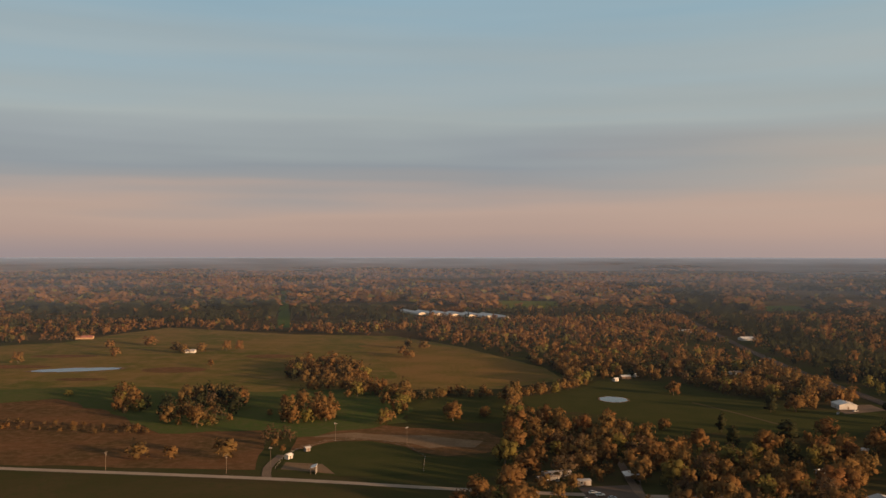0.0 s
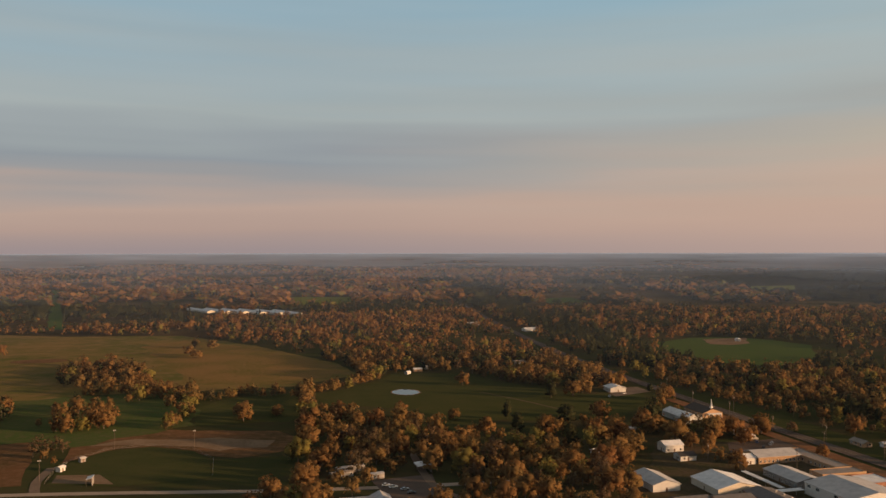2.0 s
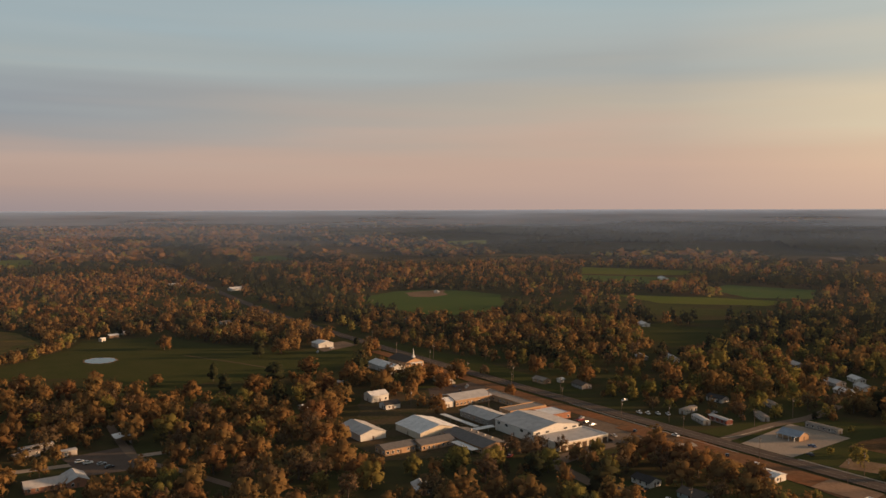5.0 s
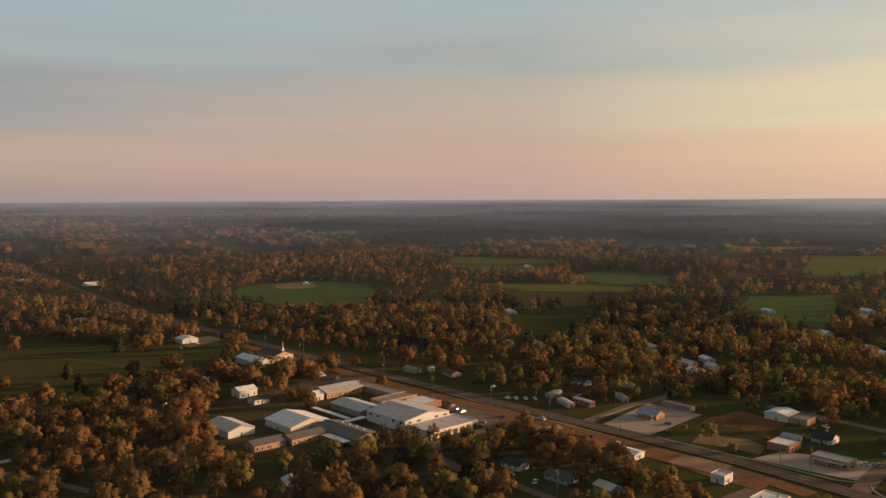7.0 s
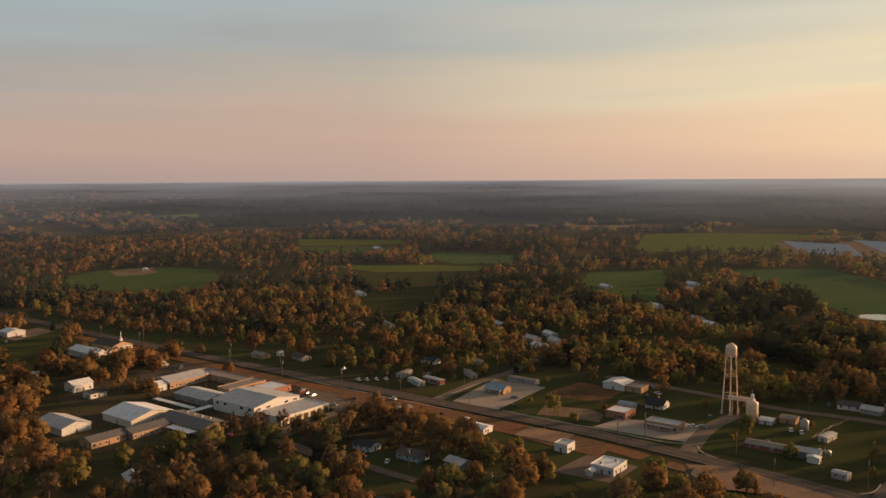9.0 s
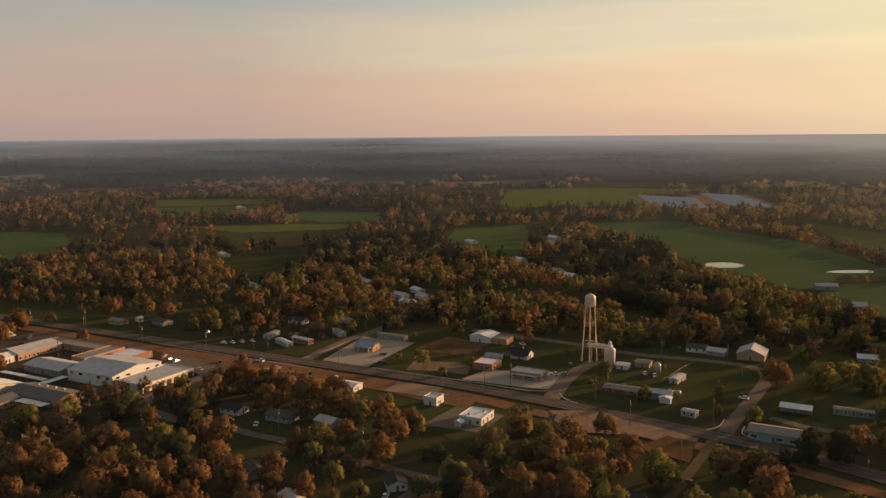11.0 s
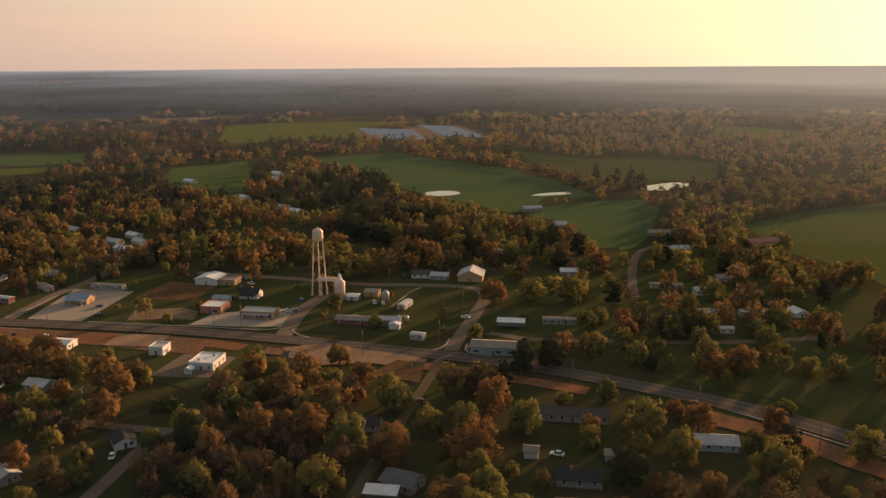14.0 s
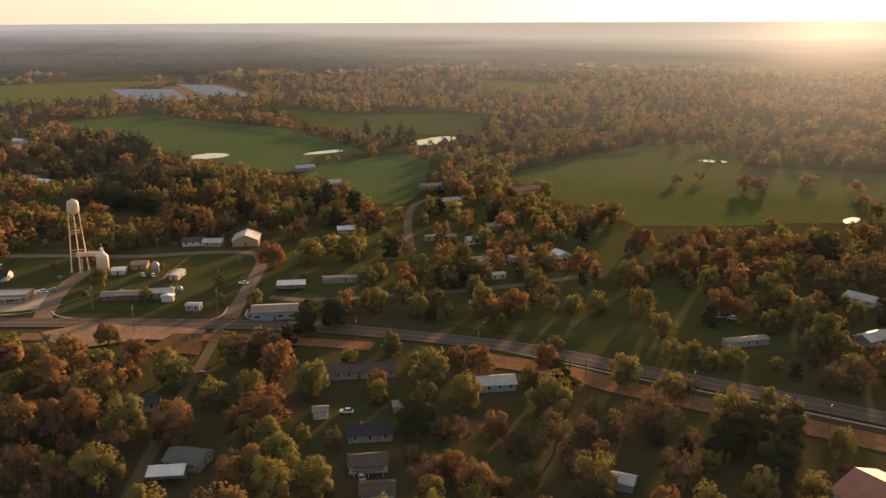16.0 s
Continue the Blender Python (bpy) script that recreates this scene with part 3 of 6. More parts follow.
land("fuel_lot", [(362, 272), (417, 281), (417, 246), (362, 243)], M_CONCRETE, "pale concrete forecourt", "car park", 0.09, 0.3)
land("shop_lot", [(364, 189), (384, 185), (389, 171), (396, 158), (396, 142), (368, 141), (365, 160)], M_CONCRETE, "pale concrete lot before shops", "car park", 0.09, 0.3)
land("shop_lot", [(298, 174), (327, 172), (324, 148), (300, 148)], M_LANE, "dusty gravel lot", "car park", 0.09, 0.5)
land("brick_lot", [(70, 440), (104, 445), (100, 402), (74, 405)], M_ASPHALT, "dark asphalt lot beside a brick house", "car park", 0.09, 0.3)
land("bare_lot", [(402, 238), (440, 236), (438, 206), (402, 204)], M_SCRUB, "worn bare lot with tyre tracks", "bare earth", 0.07, 6.0)
land("bare_lot", [(306, 640), (345, 655), (345, 680), (312, 680)], M_LANE, "paved lot beside a white hall", "car park", 0.07)
land("graded_earth", [(331, 330), (330, 308), (332, 289), (333, 262), (331, 240), (330, 214), (326, 188), (325, 166), (340, 168), (345, 196), (347, 228), (347, 300), (346, 332)], M_EARTH, "graded bare red earth beside the highway", "bare earth", 0.17, 2.5)
land("slab", [(333, 290), (343, 287), (340, 281), (330, 284)], M_CONCRETE, "bare concrete slab on graded earth", "slab", 0.2, 0.2)
land("bare_lot", [(366, 222), (383, 227), (391, 204), (386, 194), (372, 190)], M_CLAY, "worn bare ground beside the highway", "bare earth", 0.07, 4.0)
land("building_site", [(331, 188), (347, 190), (346, 214), (330, 213)], M_SITE, "cleared tan building plot", "bare earth", 0.32, 3.0)
land("building_site", [(338, 133), (347, 115), (333, 68), (320, 68), (325, 91), (317, 117)], M_SITE, "cleared tan building plot", "bare earth", 0.32, 3.0)
land("building_site", [(306, 66), (328, 68), (330, 80), (312, 88)], M_SCRUB, "rough brown building plot", "bare earth", 0.32, 3.0)
land("rough_pasture", [(-396, 753), (-313, 773), (-151, 742), (-44, 774), (-30, 724), (-25, 608), (-97, 559), (-126, 581), (-192, 570), (-259, 651), (-324, 707), (-361, 685)], M_DULL, "rough olive grass between clumps of trees", "field", 0.04, 5.0)
land("bare_patch", [(609, 1011), (650, 1017), (679, 1017), (645, 956), (610, 946), (591, 960)], M_CLAY, "worn tan patch beside a field shed", "bare earth", 0.12, 3.0)
land("yards", [(469, 57), (504, 16), (564, 1), (549, -28), (603, -106), (482, -135), (429, -167), (387, -239), (291, -194), (277, -128), (306, -73), (327, -31), (364, 5), (394, 47)], M_YARDS, "grassy yards among houses and trees", "lawn", 0.02, 6.0, False)

HIGHWAY = [(4200 * 0.178, 4200), (621, 2734), (505, 1898), (446, 1505), (385, 1055), (366, 843), (359, 693), (356, 580), (355, 454), (355, 345), (355, 284), (355, 200), (350, 140), (340, 70), (332, 30), (318, -10), (297, -57), (275, -88), (253, -120), (226, -157), (196, -196), (160, -240)]
road("highway", HIGHWAY, 10.6, M_ASPHALT, "two-lane asphalt highway through the town", 0.34, 22)
tagged(strip_mesh("highway_marking", HIGHWAY[4:], 0.22, M_PAINT, 0.37), "worn yellow line along the highway", "road marking", kind="structure")
for aside in (-4.5, 4.5):
    tagged(strip_mesh("highway_marking", HIGHWAY[4:], 0.13, M_PAINT, 0.37, aside), "worn white edge line of the highway", "road marking", kind="structure")
road("earth_bank", [(343, 620), (342, 560), (341, 454), (340, 380), (341, 330)], 10.0, M_EARTH, "graded strip of red earth along the highway", 0.25, 12)
road("earth_bank", [(342, 262), (342, 240), (342, 205), (340, 170), (336, 150)], 9.0, M_EARTH, "graded strip of red earth along the highway", 0.25, 11)
road("earth_bank", [(334, 140), (327, 80), (318, 38), (307, 2)], 8.0, M_EARTH, "bare dusty verge along the highway", 0.25, 11)
road("earth_bank", [(292, -34), (274, -66), (262, -78), (241, -107), (214, -143), (184, -180)], 11.0, M_EARTH, "red earth embankment along the highway", 0.25, 13)
road("lane", [(-520, 520), (-322, 487), (-252, 478), (-99, 457), (8, 436), (60, 428), (99, 424), (150, 420)], 5.5, M_CONCRETE, "pale dusty country lane", 0.12)
road("lane", [(-96, 458), (-100, 480), (-98, 510)], 5.0, M_LANE, "short dirt track to a ball field", 0.11)
road("lane", [(204, 690), (226, 640), (244, 590)], 2.4, M_TRACK, "dirt track across a paddock", 0.11)
road("side_street", [(355, 281), (408, 285), (440, 283), (480, 290)], 7.0, M_LANE, "narrow side street", 0.13)
road("side_street", [(345, 60), (362, 59), (403, 56), (434, 55), (450, 64), (452, 92), (449, 123), (455, 160), (462, 230)], 6.5, M_LANE, "side road past a water tower", 0.13)
road("side_street", [(352, 138), (393, 143), (424, 140)], 8.0, M_LANE, "short approach road to a water tower", 0.13)
road("side_street", [(372, 46), (366, 32), (367, 3), (370, -30), (374, -60), (385, -100)], 5.0, M_LANE, "back road parallel to the highway", 0.13)
road("back_street", [(262, 262), (257, 231), (257, 209), (254, 184), (252, 164), (251, 144), (252, 120)], 5.0, M_LANE, "unlined back street among houses", 0.13)
road("back_street", [(200, 143), (234, 144), (251, 144)], 5.0, M_LANE, "unlined back street among houses", 0.13)
road("back_street", [(196, 69), (230, 68), (269, 66), (287, 65), (319, 63), (336, 63)], 4.0, M_TRACK, "dusty dirt street to the highway", 0.13)
road("farm_lane", [(443, -23), (483, -24), (531, -28), (560, -35), (575, -46)], 5.0, M_LANE, "pale lane winding to a farm", 0.13)
road("back_street", [(104, 500), (100, 424), (112, 390), (130, 340)], 4.5, M_LANE, "tree lined back street", 0.13)
road("school_drive", [(284, 300), (262, 300), (256, 268)], 7.0, M_LANE, "school drive", 0.13)


def pond(points, label):
    OPEN[inside(points, cx, cy)] = True
    ob = land("pond", points, M_WATER, label, "pond", 0.16, 0.0)
    wide = [(x + (x - sum(p[0] for p in points) / len(points)) * 0.12, y + (y - sum(p[1] for p in points) / len(points)) * 0.12) for x, y in points]
    land("pond_bank", wide, M_CLAY, "muddy bank of a pond", "bank", 0.13, 0.6)
    return ob


def oval(x, y, a, b, turn=0.0, seed=1):
    rng, c, s = random.Random(seed), math.cos(radians(turn)), math.sin(radians(turn))
    out = []
    for k in range(28):
        q = 2 * math.pi * k / 28
        u, v = a * math.cos(q) * rng.uniform(0.9, 1.06), b * math.sin(q) * rng.uniform(0.86, 1.08)
        out.append((x + u * c - v * s, y + u * s + v * c))
    return out


pond(oval(-385, 882, 46, 15, 14), "long narrow pond in a pasture")
pond(oval(142, 704, 12, 14, 0), "small pond in a paddock")
pond(oval(790, 136, 16, 18, 40), "pale oval pond in a pasture")
pond(oval(862, -78, 36, 16, -35), "pale farm pond beside pines")
pond(oval(800, 30, 8, 24, 30), "marshy pond at a field edge")
pond(oval(478, -296, 4, 10, 40), "reedy pond in a pasture")
pond(oval(701, -305, 13, 7, 60), "pale stock pond in a pasture")


# ---- parts and buildings ----
class Shape:
    """Verts and faces of one part."""

    def __init__(self):
        self.v, self.f = [], []

    def box(self, x0, x1, y0, y1, z0, z1):
        b = len(self.v)
        self.v += [(x0, y0, z0), (x1, y0, z0), (x1, y1, z0), (x0, y1, z0), (x0, y0, z1), (x1, y0, z1), (x1, y1, z1), (x0, y1, z1)]
        self.f += [tuple(b + i for i in q) for q in ((3, 2, 1, 0), (4, 5, 6, 7), (0, 1, 5, 4), (1, 2, 6, 5), (2, 3, 7, 6), (3, 0, 4, 7))]
        return self

    def loft(self, rings):
        """Rings of equal count, joined and capped."""
        b, n = len(self.v), len(rings[0])
        for r in rings:
            self.v += [tuple(p) for p in r]
        for i in range(len(rings) - 1):
            for k in range(n):
                self.f.append((b + i * n + k, b + i * n + (k + 1) % n, b + (i + 1) * n + (k + 1) % n, b + (i + 1) * n + k))
        self.f += [tuple(b + k for k in reversed(range(n))), tuple(b + (len(rings) - 1) * n + k for k in range(n))]
        return self

    def tube(self, p, q, r0, r1, n=8):
        p, q = Vector(p), Vector(q)
        turn = (q - p).to_track_quat("Z", "Y")
        ring = lambda c, r: [c + turn @ Vector((r * math.cos(2 * math.pi * k / n), r * math.sin(2 * math.pi * k / n), 0)) for k in range(n)]
        return self.loft([ring(p, r0), ring(q, r1)])

    def spin(self, profile, n=20, x=0.0, y=0.0):
        return self.loft([[(x + r * math.cos(2 * math.pi * k / n), y + r * math.sin(2 * math.pi * k / n), z) for k in range(n)] for r, z in profile])

    def prism(self, outline, y0, y1, swap=False):
        """An outline in x and z drawn along y (swap: in y and z, along x)."""
        a = [(x, y0, z) if not swap else (y0, x, z) for x, z in outline]
        b = [(x, y1, z) if not swap else (y1, x, z) for x, z in outline]
        return self.loft([b, a] if not swap else [a, b])


def part(name, shape, material, parent, label="", smooth=False):
    return link_mesh(name, shape.v, shape.f, material, parent, label, smooth)


def thing(name, x, y, label, category, group="", turn=0.0, z=0.0):
    ob = new(name)
    wx, wy, wz = (float(v) for v in warp(x, y))
    ob.matrix_world = pose(wx, wy, wz + z, 0, 0, turn)
    return tagged(ob, label, category, group)


WINDOW_SIZES = {}


def window(parent, x, y, z, turn, w=1.1, h=1.2):
    """A framed window with its pane, its outer face towards -y before the turn."""
    if (w, h) not in WINDOW_SIZES:
        s = Shape()
        for a in ((-w / 2 - 0.1, -w / 2), (w / 2, w / 2 + 0.1)):
            s.box(*a, -0.08, 0.03, -h / 2 - 0.1, h / 2 + 0.1)
        for a in ((-h / 2 - 0.1, -h / 2), (h / 2, h / 2 + 0.1), (-0.03, 0.03)):
            s.box(-w / 2, w / 2, -0.07, 0.03, *a)
        f = bpy.data.meshes.new("window")
        f.from_pydata(s.v, [], s.f)
        f.materials.append(M_TRIM)
        s = Shape().box(-w / 2, w / 2, -0.04, 0.0, -h / 2, h / 2)
        g = bpy.data.meshes.new("pane")
        g.from_pydata(s.v, [], s.f)
        g.materials.append(M_GLASS)
        WINDOW_SIZES[(w, h)] = (f, g)
    f, g = WINDOW_SIZES[(w, h)]
    ob = new("window", f)
    ob.parent = parent
    ob.matrix_local = pose(x, y, z, 0, 0, turn)
    pane = new("pane", g)
    pane.parent = ob


FOOT, SOFT_FOOT = [], []
CLEAR_VIEW = {"school_hall", "gymnasium", "classroom_block", "main_school", "garage_wing", "brick_wing", "white_annex", "office_wing", "link_block", "small_block", "white_cottage", "metal_hall", "white_hall", "church", "shop", "brick_shop", "row_of_shops", "warehouse", "fuel_station_shop", "long_shed", "metal_store", "teal_store", "long_barn", "poultry_house"}


def building(name, x0, x1, y0, y1, eave, ridge, along, wall_m, roof_m, label, category="house", group="", turn=0.0, windows=3.4, door=True, chimney=False, over=0.45, porch=None, height=1.2, bays=0, base=0.0):
    """Walls, a gabled roof along x or y (or a flat one), windows, a door, and what else it has."""
    w, d = (x1 - x0) / 2, (y1 - y0) / 2
    mx, my = (x0 + x1) / 2, (y0 + y1) / 2
    b = thing(name, mx, my, label, category, group, turn)
    c, s = math.cos(radians(turn)), math.sin(radians(turn))
    pad = 2.0
    (FOOT if name in CLEAR_VIEW else SOFT_FOOT).append([(mx + u * c - v * s, my + u * s + v * c) for u, v in ((-w - pad, -d - pad), (w + pad, -d - pad), (w + pad, d + pad), (-w - pad, d + pad))])
    wall = Shape()
    if along == "flat":
        wall.box(-w, w, -d, d, 0, eave)
        roof = Shape().box(-w + 0.25, w - 0.25, -d + 0.25, d - 0.25, eave, eave + 0.12)
        edge = Shape()
        for q in ((-w - 0.06, w + 0.06, -d - 0.06, -d + 0.22), (-w - 0.06, w + 0.06, d - 0.22, d + 0.06), (-w - 0.06, -w + 0.22, -d + 0.22, d - 0.22), (w - 0.22, w + 0.06, -d + 0.22, d - 0.22)):
            edge.box(*q, eave - 0.15, eave + 0.45)
    else:
        swap = along == "x"
        p, q = (w, d) if not swap else (d, w)
        wall.prism([(-p, 0), (p, 0), (p, eave), (0, ridge), (-p, eave)], -q, q, swap)
        k = (ridge - eave) / p
        low, t = eave - over * k, 0.16
        roof = Shape().prism([(-p - over, low + 0.02), (0, ridge + 0.02), (p + over, low + 0.02), (p + over, low + t), (0, ridge + t + 0.02), (-p - over, low + t)], -q - over, q + over, swap)
        edge = None
    part("wall", wall, wall_m, b)
    top = part("roof", roof, roof_m, b)
    if edge:
        part("parapet", edge, M_TRIM if wall_m in (M_WHITE, M_CREAM) else wall_m, b)
    elif min(w, d) > 3.0:
        cap = Shape()
        if along == "x":
            cap.prism([(-0.25, ridge + 0.14), (0.25, ridge + 0.14), (0, ridge + 0.26)], -w - over, w + over, True)
        else:
            cap.prism([(-0.25, ridge + 0.14), (0.25, ridge + 0.14), (0, ridge + 0.26)], -d - over, d + over)
        part("ridge_cap", cap, roof_m, top)
    if windows:
        mid = min(eave - 0.9, 1.6) if eave < 5.5 else eave - 1.4
        for half, far, face in ((w, -d, 0), (d, w, 90), (w, d, 180), (d, -w, 270)):
            n = max(1, int(2 * half / windows))
            for k in range(n):
                u = -half + (k + 0.5) * 2 * half / n
                if door and face in (0, 270) and k == n // 2:
                    continue
                px, py = (u, far) if face in (0, 180) else (far, u)
                window(b, px, py, mid, face, 1.1 if windows < 4 else 2.6, height)
    if door:
        part("door", Shape().box(-0.5, 0.5, -d - 0.06, -d + 0.02, 0.05, 2.1), M_DOOR, b)
        if min(w, d) > 2:
            part("door", Shape().box(-w - 0.06, -w + 0.02, -0.5, 0.5, 0.05, 2.1), M_DOOR, b)
    # dark panels painted to read as openings between the columns
    for k in range(bays):
        u = -w + (k + 0.5) * 2 * w / bays
        bay = part("garage_door", Shape().box(u - w / bays * 0.66, u + w / bays * 0.66, -d - 0.08, -d + 0.02, 0.05, eave * 0.72), M_BAY, b, "dark panel standing in for an open bay")
    if chimney:
        part("chimney", Shape().box(w * 0.3, w * 0.3 + 0.8, -0.4, 0.4, eave, ridge + 0.9), M_BRICK, top, "brick chimney")
    if porch:
        side, depth = porch
        sgn = {"s": (0, -1), "n": (0, 1), "w": (-1, 0), "e": (1, 0)}[side]
        if sgn[0]:
            a, c2 = sgn[0] * w, sgn[0] * (w + depth)
            lo, hi = min(a, c2), max(a, c2)
            q = (lo, hi, -d * 0.8, d * 0.8)
            posts = [(c2 - sgn[0] * 0.15, -d * 0.75), (c2 - sgn[0] * 0.15, d * 0.75), (c2 - sgn[0] * 0.15, 0)]
        else:
            a, c2 = sgn[1] * d, sgn[1] * (d + depth)
            lo, hi = min(a, c2), max(a, c2)
            q = (-w * 0.8, w * 0.8, lo, hi)
            posts = [(-w * 0.75, c2 - sgn[1] * 0.15), (w * 0.75, c2 - sgn[1] * 0.15), (0, c2 - sgn[1] * 0.15)]
        part("porch_roof", Shape().box(*q, min(eave, 2.9) - 0.45, min(eave, 2.9) - 0.3), roof_m, b)
        for px, py in posts:
            part("porch_post", Shape().box(px - 0.08, px + 0.08, py - 0.08, py + 0.08, 0, min(eave, 2.9) - 0.45), M_TRIM, b)
    return b


def vents(b, spots, z):
    for x, y in spots:
        part("roof_vent", Shape().box(x - 0.5, x + 0.5, y - 0.5, y + 0.5, z, z + 0.8), M_STEEL, b, "grey metal roof vent")


# the school
building("school_hall", 203, 218, 384, 408, 3.7, 5.9, "y", M_WHITE, M_ROOFG, "white metal school hall with a grey gabled roof", "school", "school buildings", windows=0)
building("gymnasium", 230, 254, 369, 394, 3.8, 6.6, "y", M_CREAM, M_ROOFW, "cream gymnasium with a low white metal roof", "school", "school buildings", windows=0)
building("classroom_block", 201, 218.5, 355, 365, 3.2, 4.6, "x", M_TANB, M_SHINGG, "tan brick classroom block with a grey roof", "school", "school buildings", windows=2.6)
building("classroom_block", 220, 240, 352, 363, 3.2, 4.6, "x", M_TANB, M_SHINGG, "tan brick classroom block with a grey roof", "school", "school buildings", windows=2.6)
vents(building("classroom_block", 242, 258, 331, 366, 3.4, 5.0, "y", M_TANB, M_SHINGG, "wide brick classroom block with a grey roof", "school", "school buildings"), [(4, -9), (4, -3), (4, 3), (4, 9)], 4.4)
building("main_school", 275, 306, 332, 364, 6.0, 8.4, "y", M_WHITE, M_ROOFG, "large white two-storey school building with a grey roof", "school", "school buildings", windows=5.4, height=1.3)
building("garage_wing", 276, 309, 313, 331.6, 3.9, 3.9, "flat", M_CREAM, M_ROOFG, "low cream school wing with a row of dark bays", "school", "school buildings", windows=0, bays=7)
building("brick_wing", 287, 314, 419, 436, 4.0, 6.0, "x", M_TANB, M_ROOFG, "tan brick school wing with a grey roof", "school", "school buildings", windows=2.6)
building("white_annex", 279, 286, 420, 430, 3.6, 5.0, "x", M_WHITE, M_ROOFW, "small white annex beside a brick wing", "school", "school buildings")
building("office_wing", 315, 325, 391, 435, 3.4, 3.4, "flat", M_TANB, M_ROOFT, "long flat-roofed brick school wing", "school", "school buildings")
building("office_wing", 298, 325, 380, 390.5, 3.4, 3.4, "flat", M_TANB, M_ROOFT, "flat-roofed brick school wing", "school", "school buildings")
building("link_block", 276, 292, 371, 399, 3.6, 5.4, "y", M_GREYW, M_ROOFG, "grey-roofed link block of the school", "school", "school buildings")
building("small_block", 311, 326, 360, 376, 3.4, 3.4, "flat", M_BRICK, M_ROOFW, "small brick block with a white flat roof", "school", "school buildings")
building("white_cottage", 250, 262, 457, 467, 4.2, 6.0, "x", M_WHITE, M_ROOFW, "white cottage with a pale roof", "house", "houses")
building("white_cottage", 248, 258, 436, 444, 3.0, 4.6, "x", M_WHITE, M_SHINGD, "white cottage with a dark roof", "house", "houses")
building("metal_hall", 304, 317, 528, 560, 4.0, 6.2, "y", M_WHITE, M_ROOFW, "white metal hall with a pale roof", "hall", windows=0)
building("white_hall", 310, 324, 659, 673, 3.6, 5.4, "y", M_WHITE, M_ROOFW, "white hall beside the highway", "hall", windows=0)


def walkway(x0, x1, y0, y1, label):
    b = thing("covered_walkway", (x0 + x1) / 2, (y0 + y1) / 2, label, "walkway", "covered walkways")
    w, d = (x1 - x0) / 2, (y1 - y0) / 2
    part("canopy", Shape().box(-w, w, -d, d, 2.7, 2.95), M_ROOFW, b)
    n = max(2, int(max(2 * w, 2 * d) / 5))
    for k in range(n):
        t = -1 + 2 * (k + 0.5) / n
        part("post", Shape().tube((w * t if w > d else 0, 0 if w > d else d * t, 0), (w * t if w > d else 0, 0 if w > d else d * t, 2.7), 0.09, 0.09, 6), M_STEEL, b)


walkway(259, 273, 361, 365, "white flat-roofed school walkway on steel posts")
walkway(263, 266, 367, 400, "white flat-roofed school walkway on steel posts")
walkway(236, 240.5, 332, 350, "white flat-roofed school walkway on steel posts")


def church(x, y):
    b = building("church", x - 8, x + 8, y - 13, y + 13, 3.6, 6.6, "y", M_TANB, M_SHING, "tan brick church with a white steeple", "church")
    t = part("steeple", Shape().box(-0.9, 0.9, -12.0, -10.2, 5.4, 7.8), M_TRIM, b, "white wooden steeple")
    part("spire", Shape().spin([(0.9, 7.8), (0.62, 8.4), (0.3, 10.6), (0.05, 13.6)], 8, 0.0, -11.1), M_TRIM, t, "slender white spire")
    part("portico", Shape().box(-5, 5, -16.5, -13.2, 3.0, 3.5), M_TRIM, b)
    for k in (-4.6, -1.6, 1.6, 4.6):
        part("column", Shape().tube((k, -16.1, 0), (k, -16.1, 3.0), 0.2, 0.18, 8), M_TRIM, b)


church(335, 556)

# along the highway
building("shop", 321.5, 329.5, 224.5, 234.5, 2.8, 3.5, "y", M_WHITE, M_ROOFW, "white metal shop with a pale roof", "shop", "roadside shops")
building("shop", 321.5, 328.5, 180, 186.5, 3.6, 3.6, "flat", M_WHITE, M_ROOFG, "square white two-storey shop", "shop", "roadside shops", height=1.0)
vents(building("shop", 307, 319.5, 151, 161.5, 3.2, 3.2, "flat", M_WHITE, M_ROOFW, "white shop with a flat pale roof", "shop", "roadside shops"), [(-3, 2), (3, -2)], 3.3)
building("shed", 302, 305, 158, 161, 2.2, 3.0, "x", M_WHITE, M_ROOFW, "small white shed beside a flat-roofed shop", "shed", "sheds", windows=0)
building("brick_shop", 383, 395, 181, 192, 3.4, 3.4, "flat", M_BRICK, M_ROOFW, "red brick shop with a pale flat roof", "shop", "roadside shops", windows=4.2)
building("row_of_shops", 378, 387, 152, 169, 3.3, 3.3, "flat", M_TANB, M_ROOFG, "low tan row of shops", "shop", "roadside shops", windows=4.2, porch=("w", 2.2))
building("warehouse", 435, 448, 206, 219, 3.6, 5.0, "x", M_WHITE, M_ROOFW, "white warehouse with a pale metal roof", "warehouse", windows=0, bays=0)
building("brick_annex", 436, 446, 196, 205.5, 3.0, 3.0, "flat", M_TANB, M_ROOFT, "brick annex beside a warehouse", "warehouse", windows=0)
building("house", 411, 419.5, 173, 183, 2.7, 4.9, "y", M_WHITE, M_SHINGD, "white house with a dark steep roof", "house", "houses", porch=("w", 2.2), chimney=True)
building("shed", 402, 408, 186, 194, 2.6, 3.4, "y", M_WHITE, M_ROOFB, "small shed with a blue roof", "shed", "sheds", windows=0)


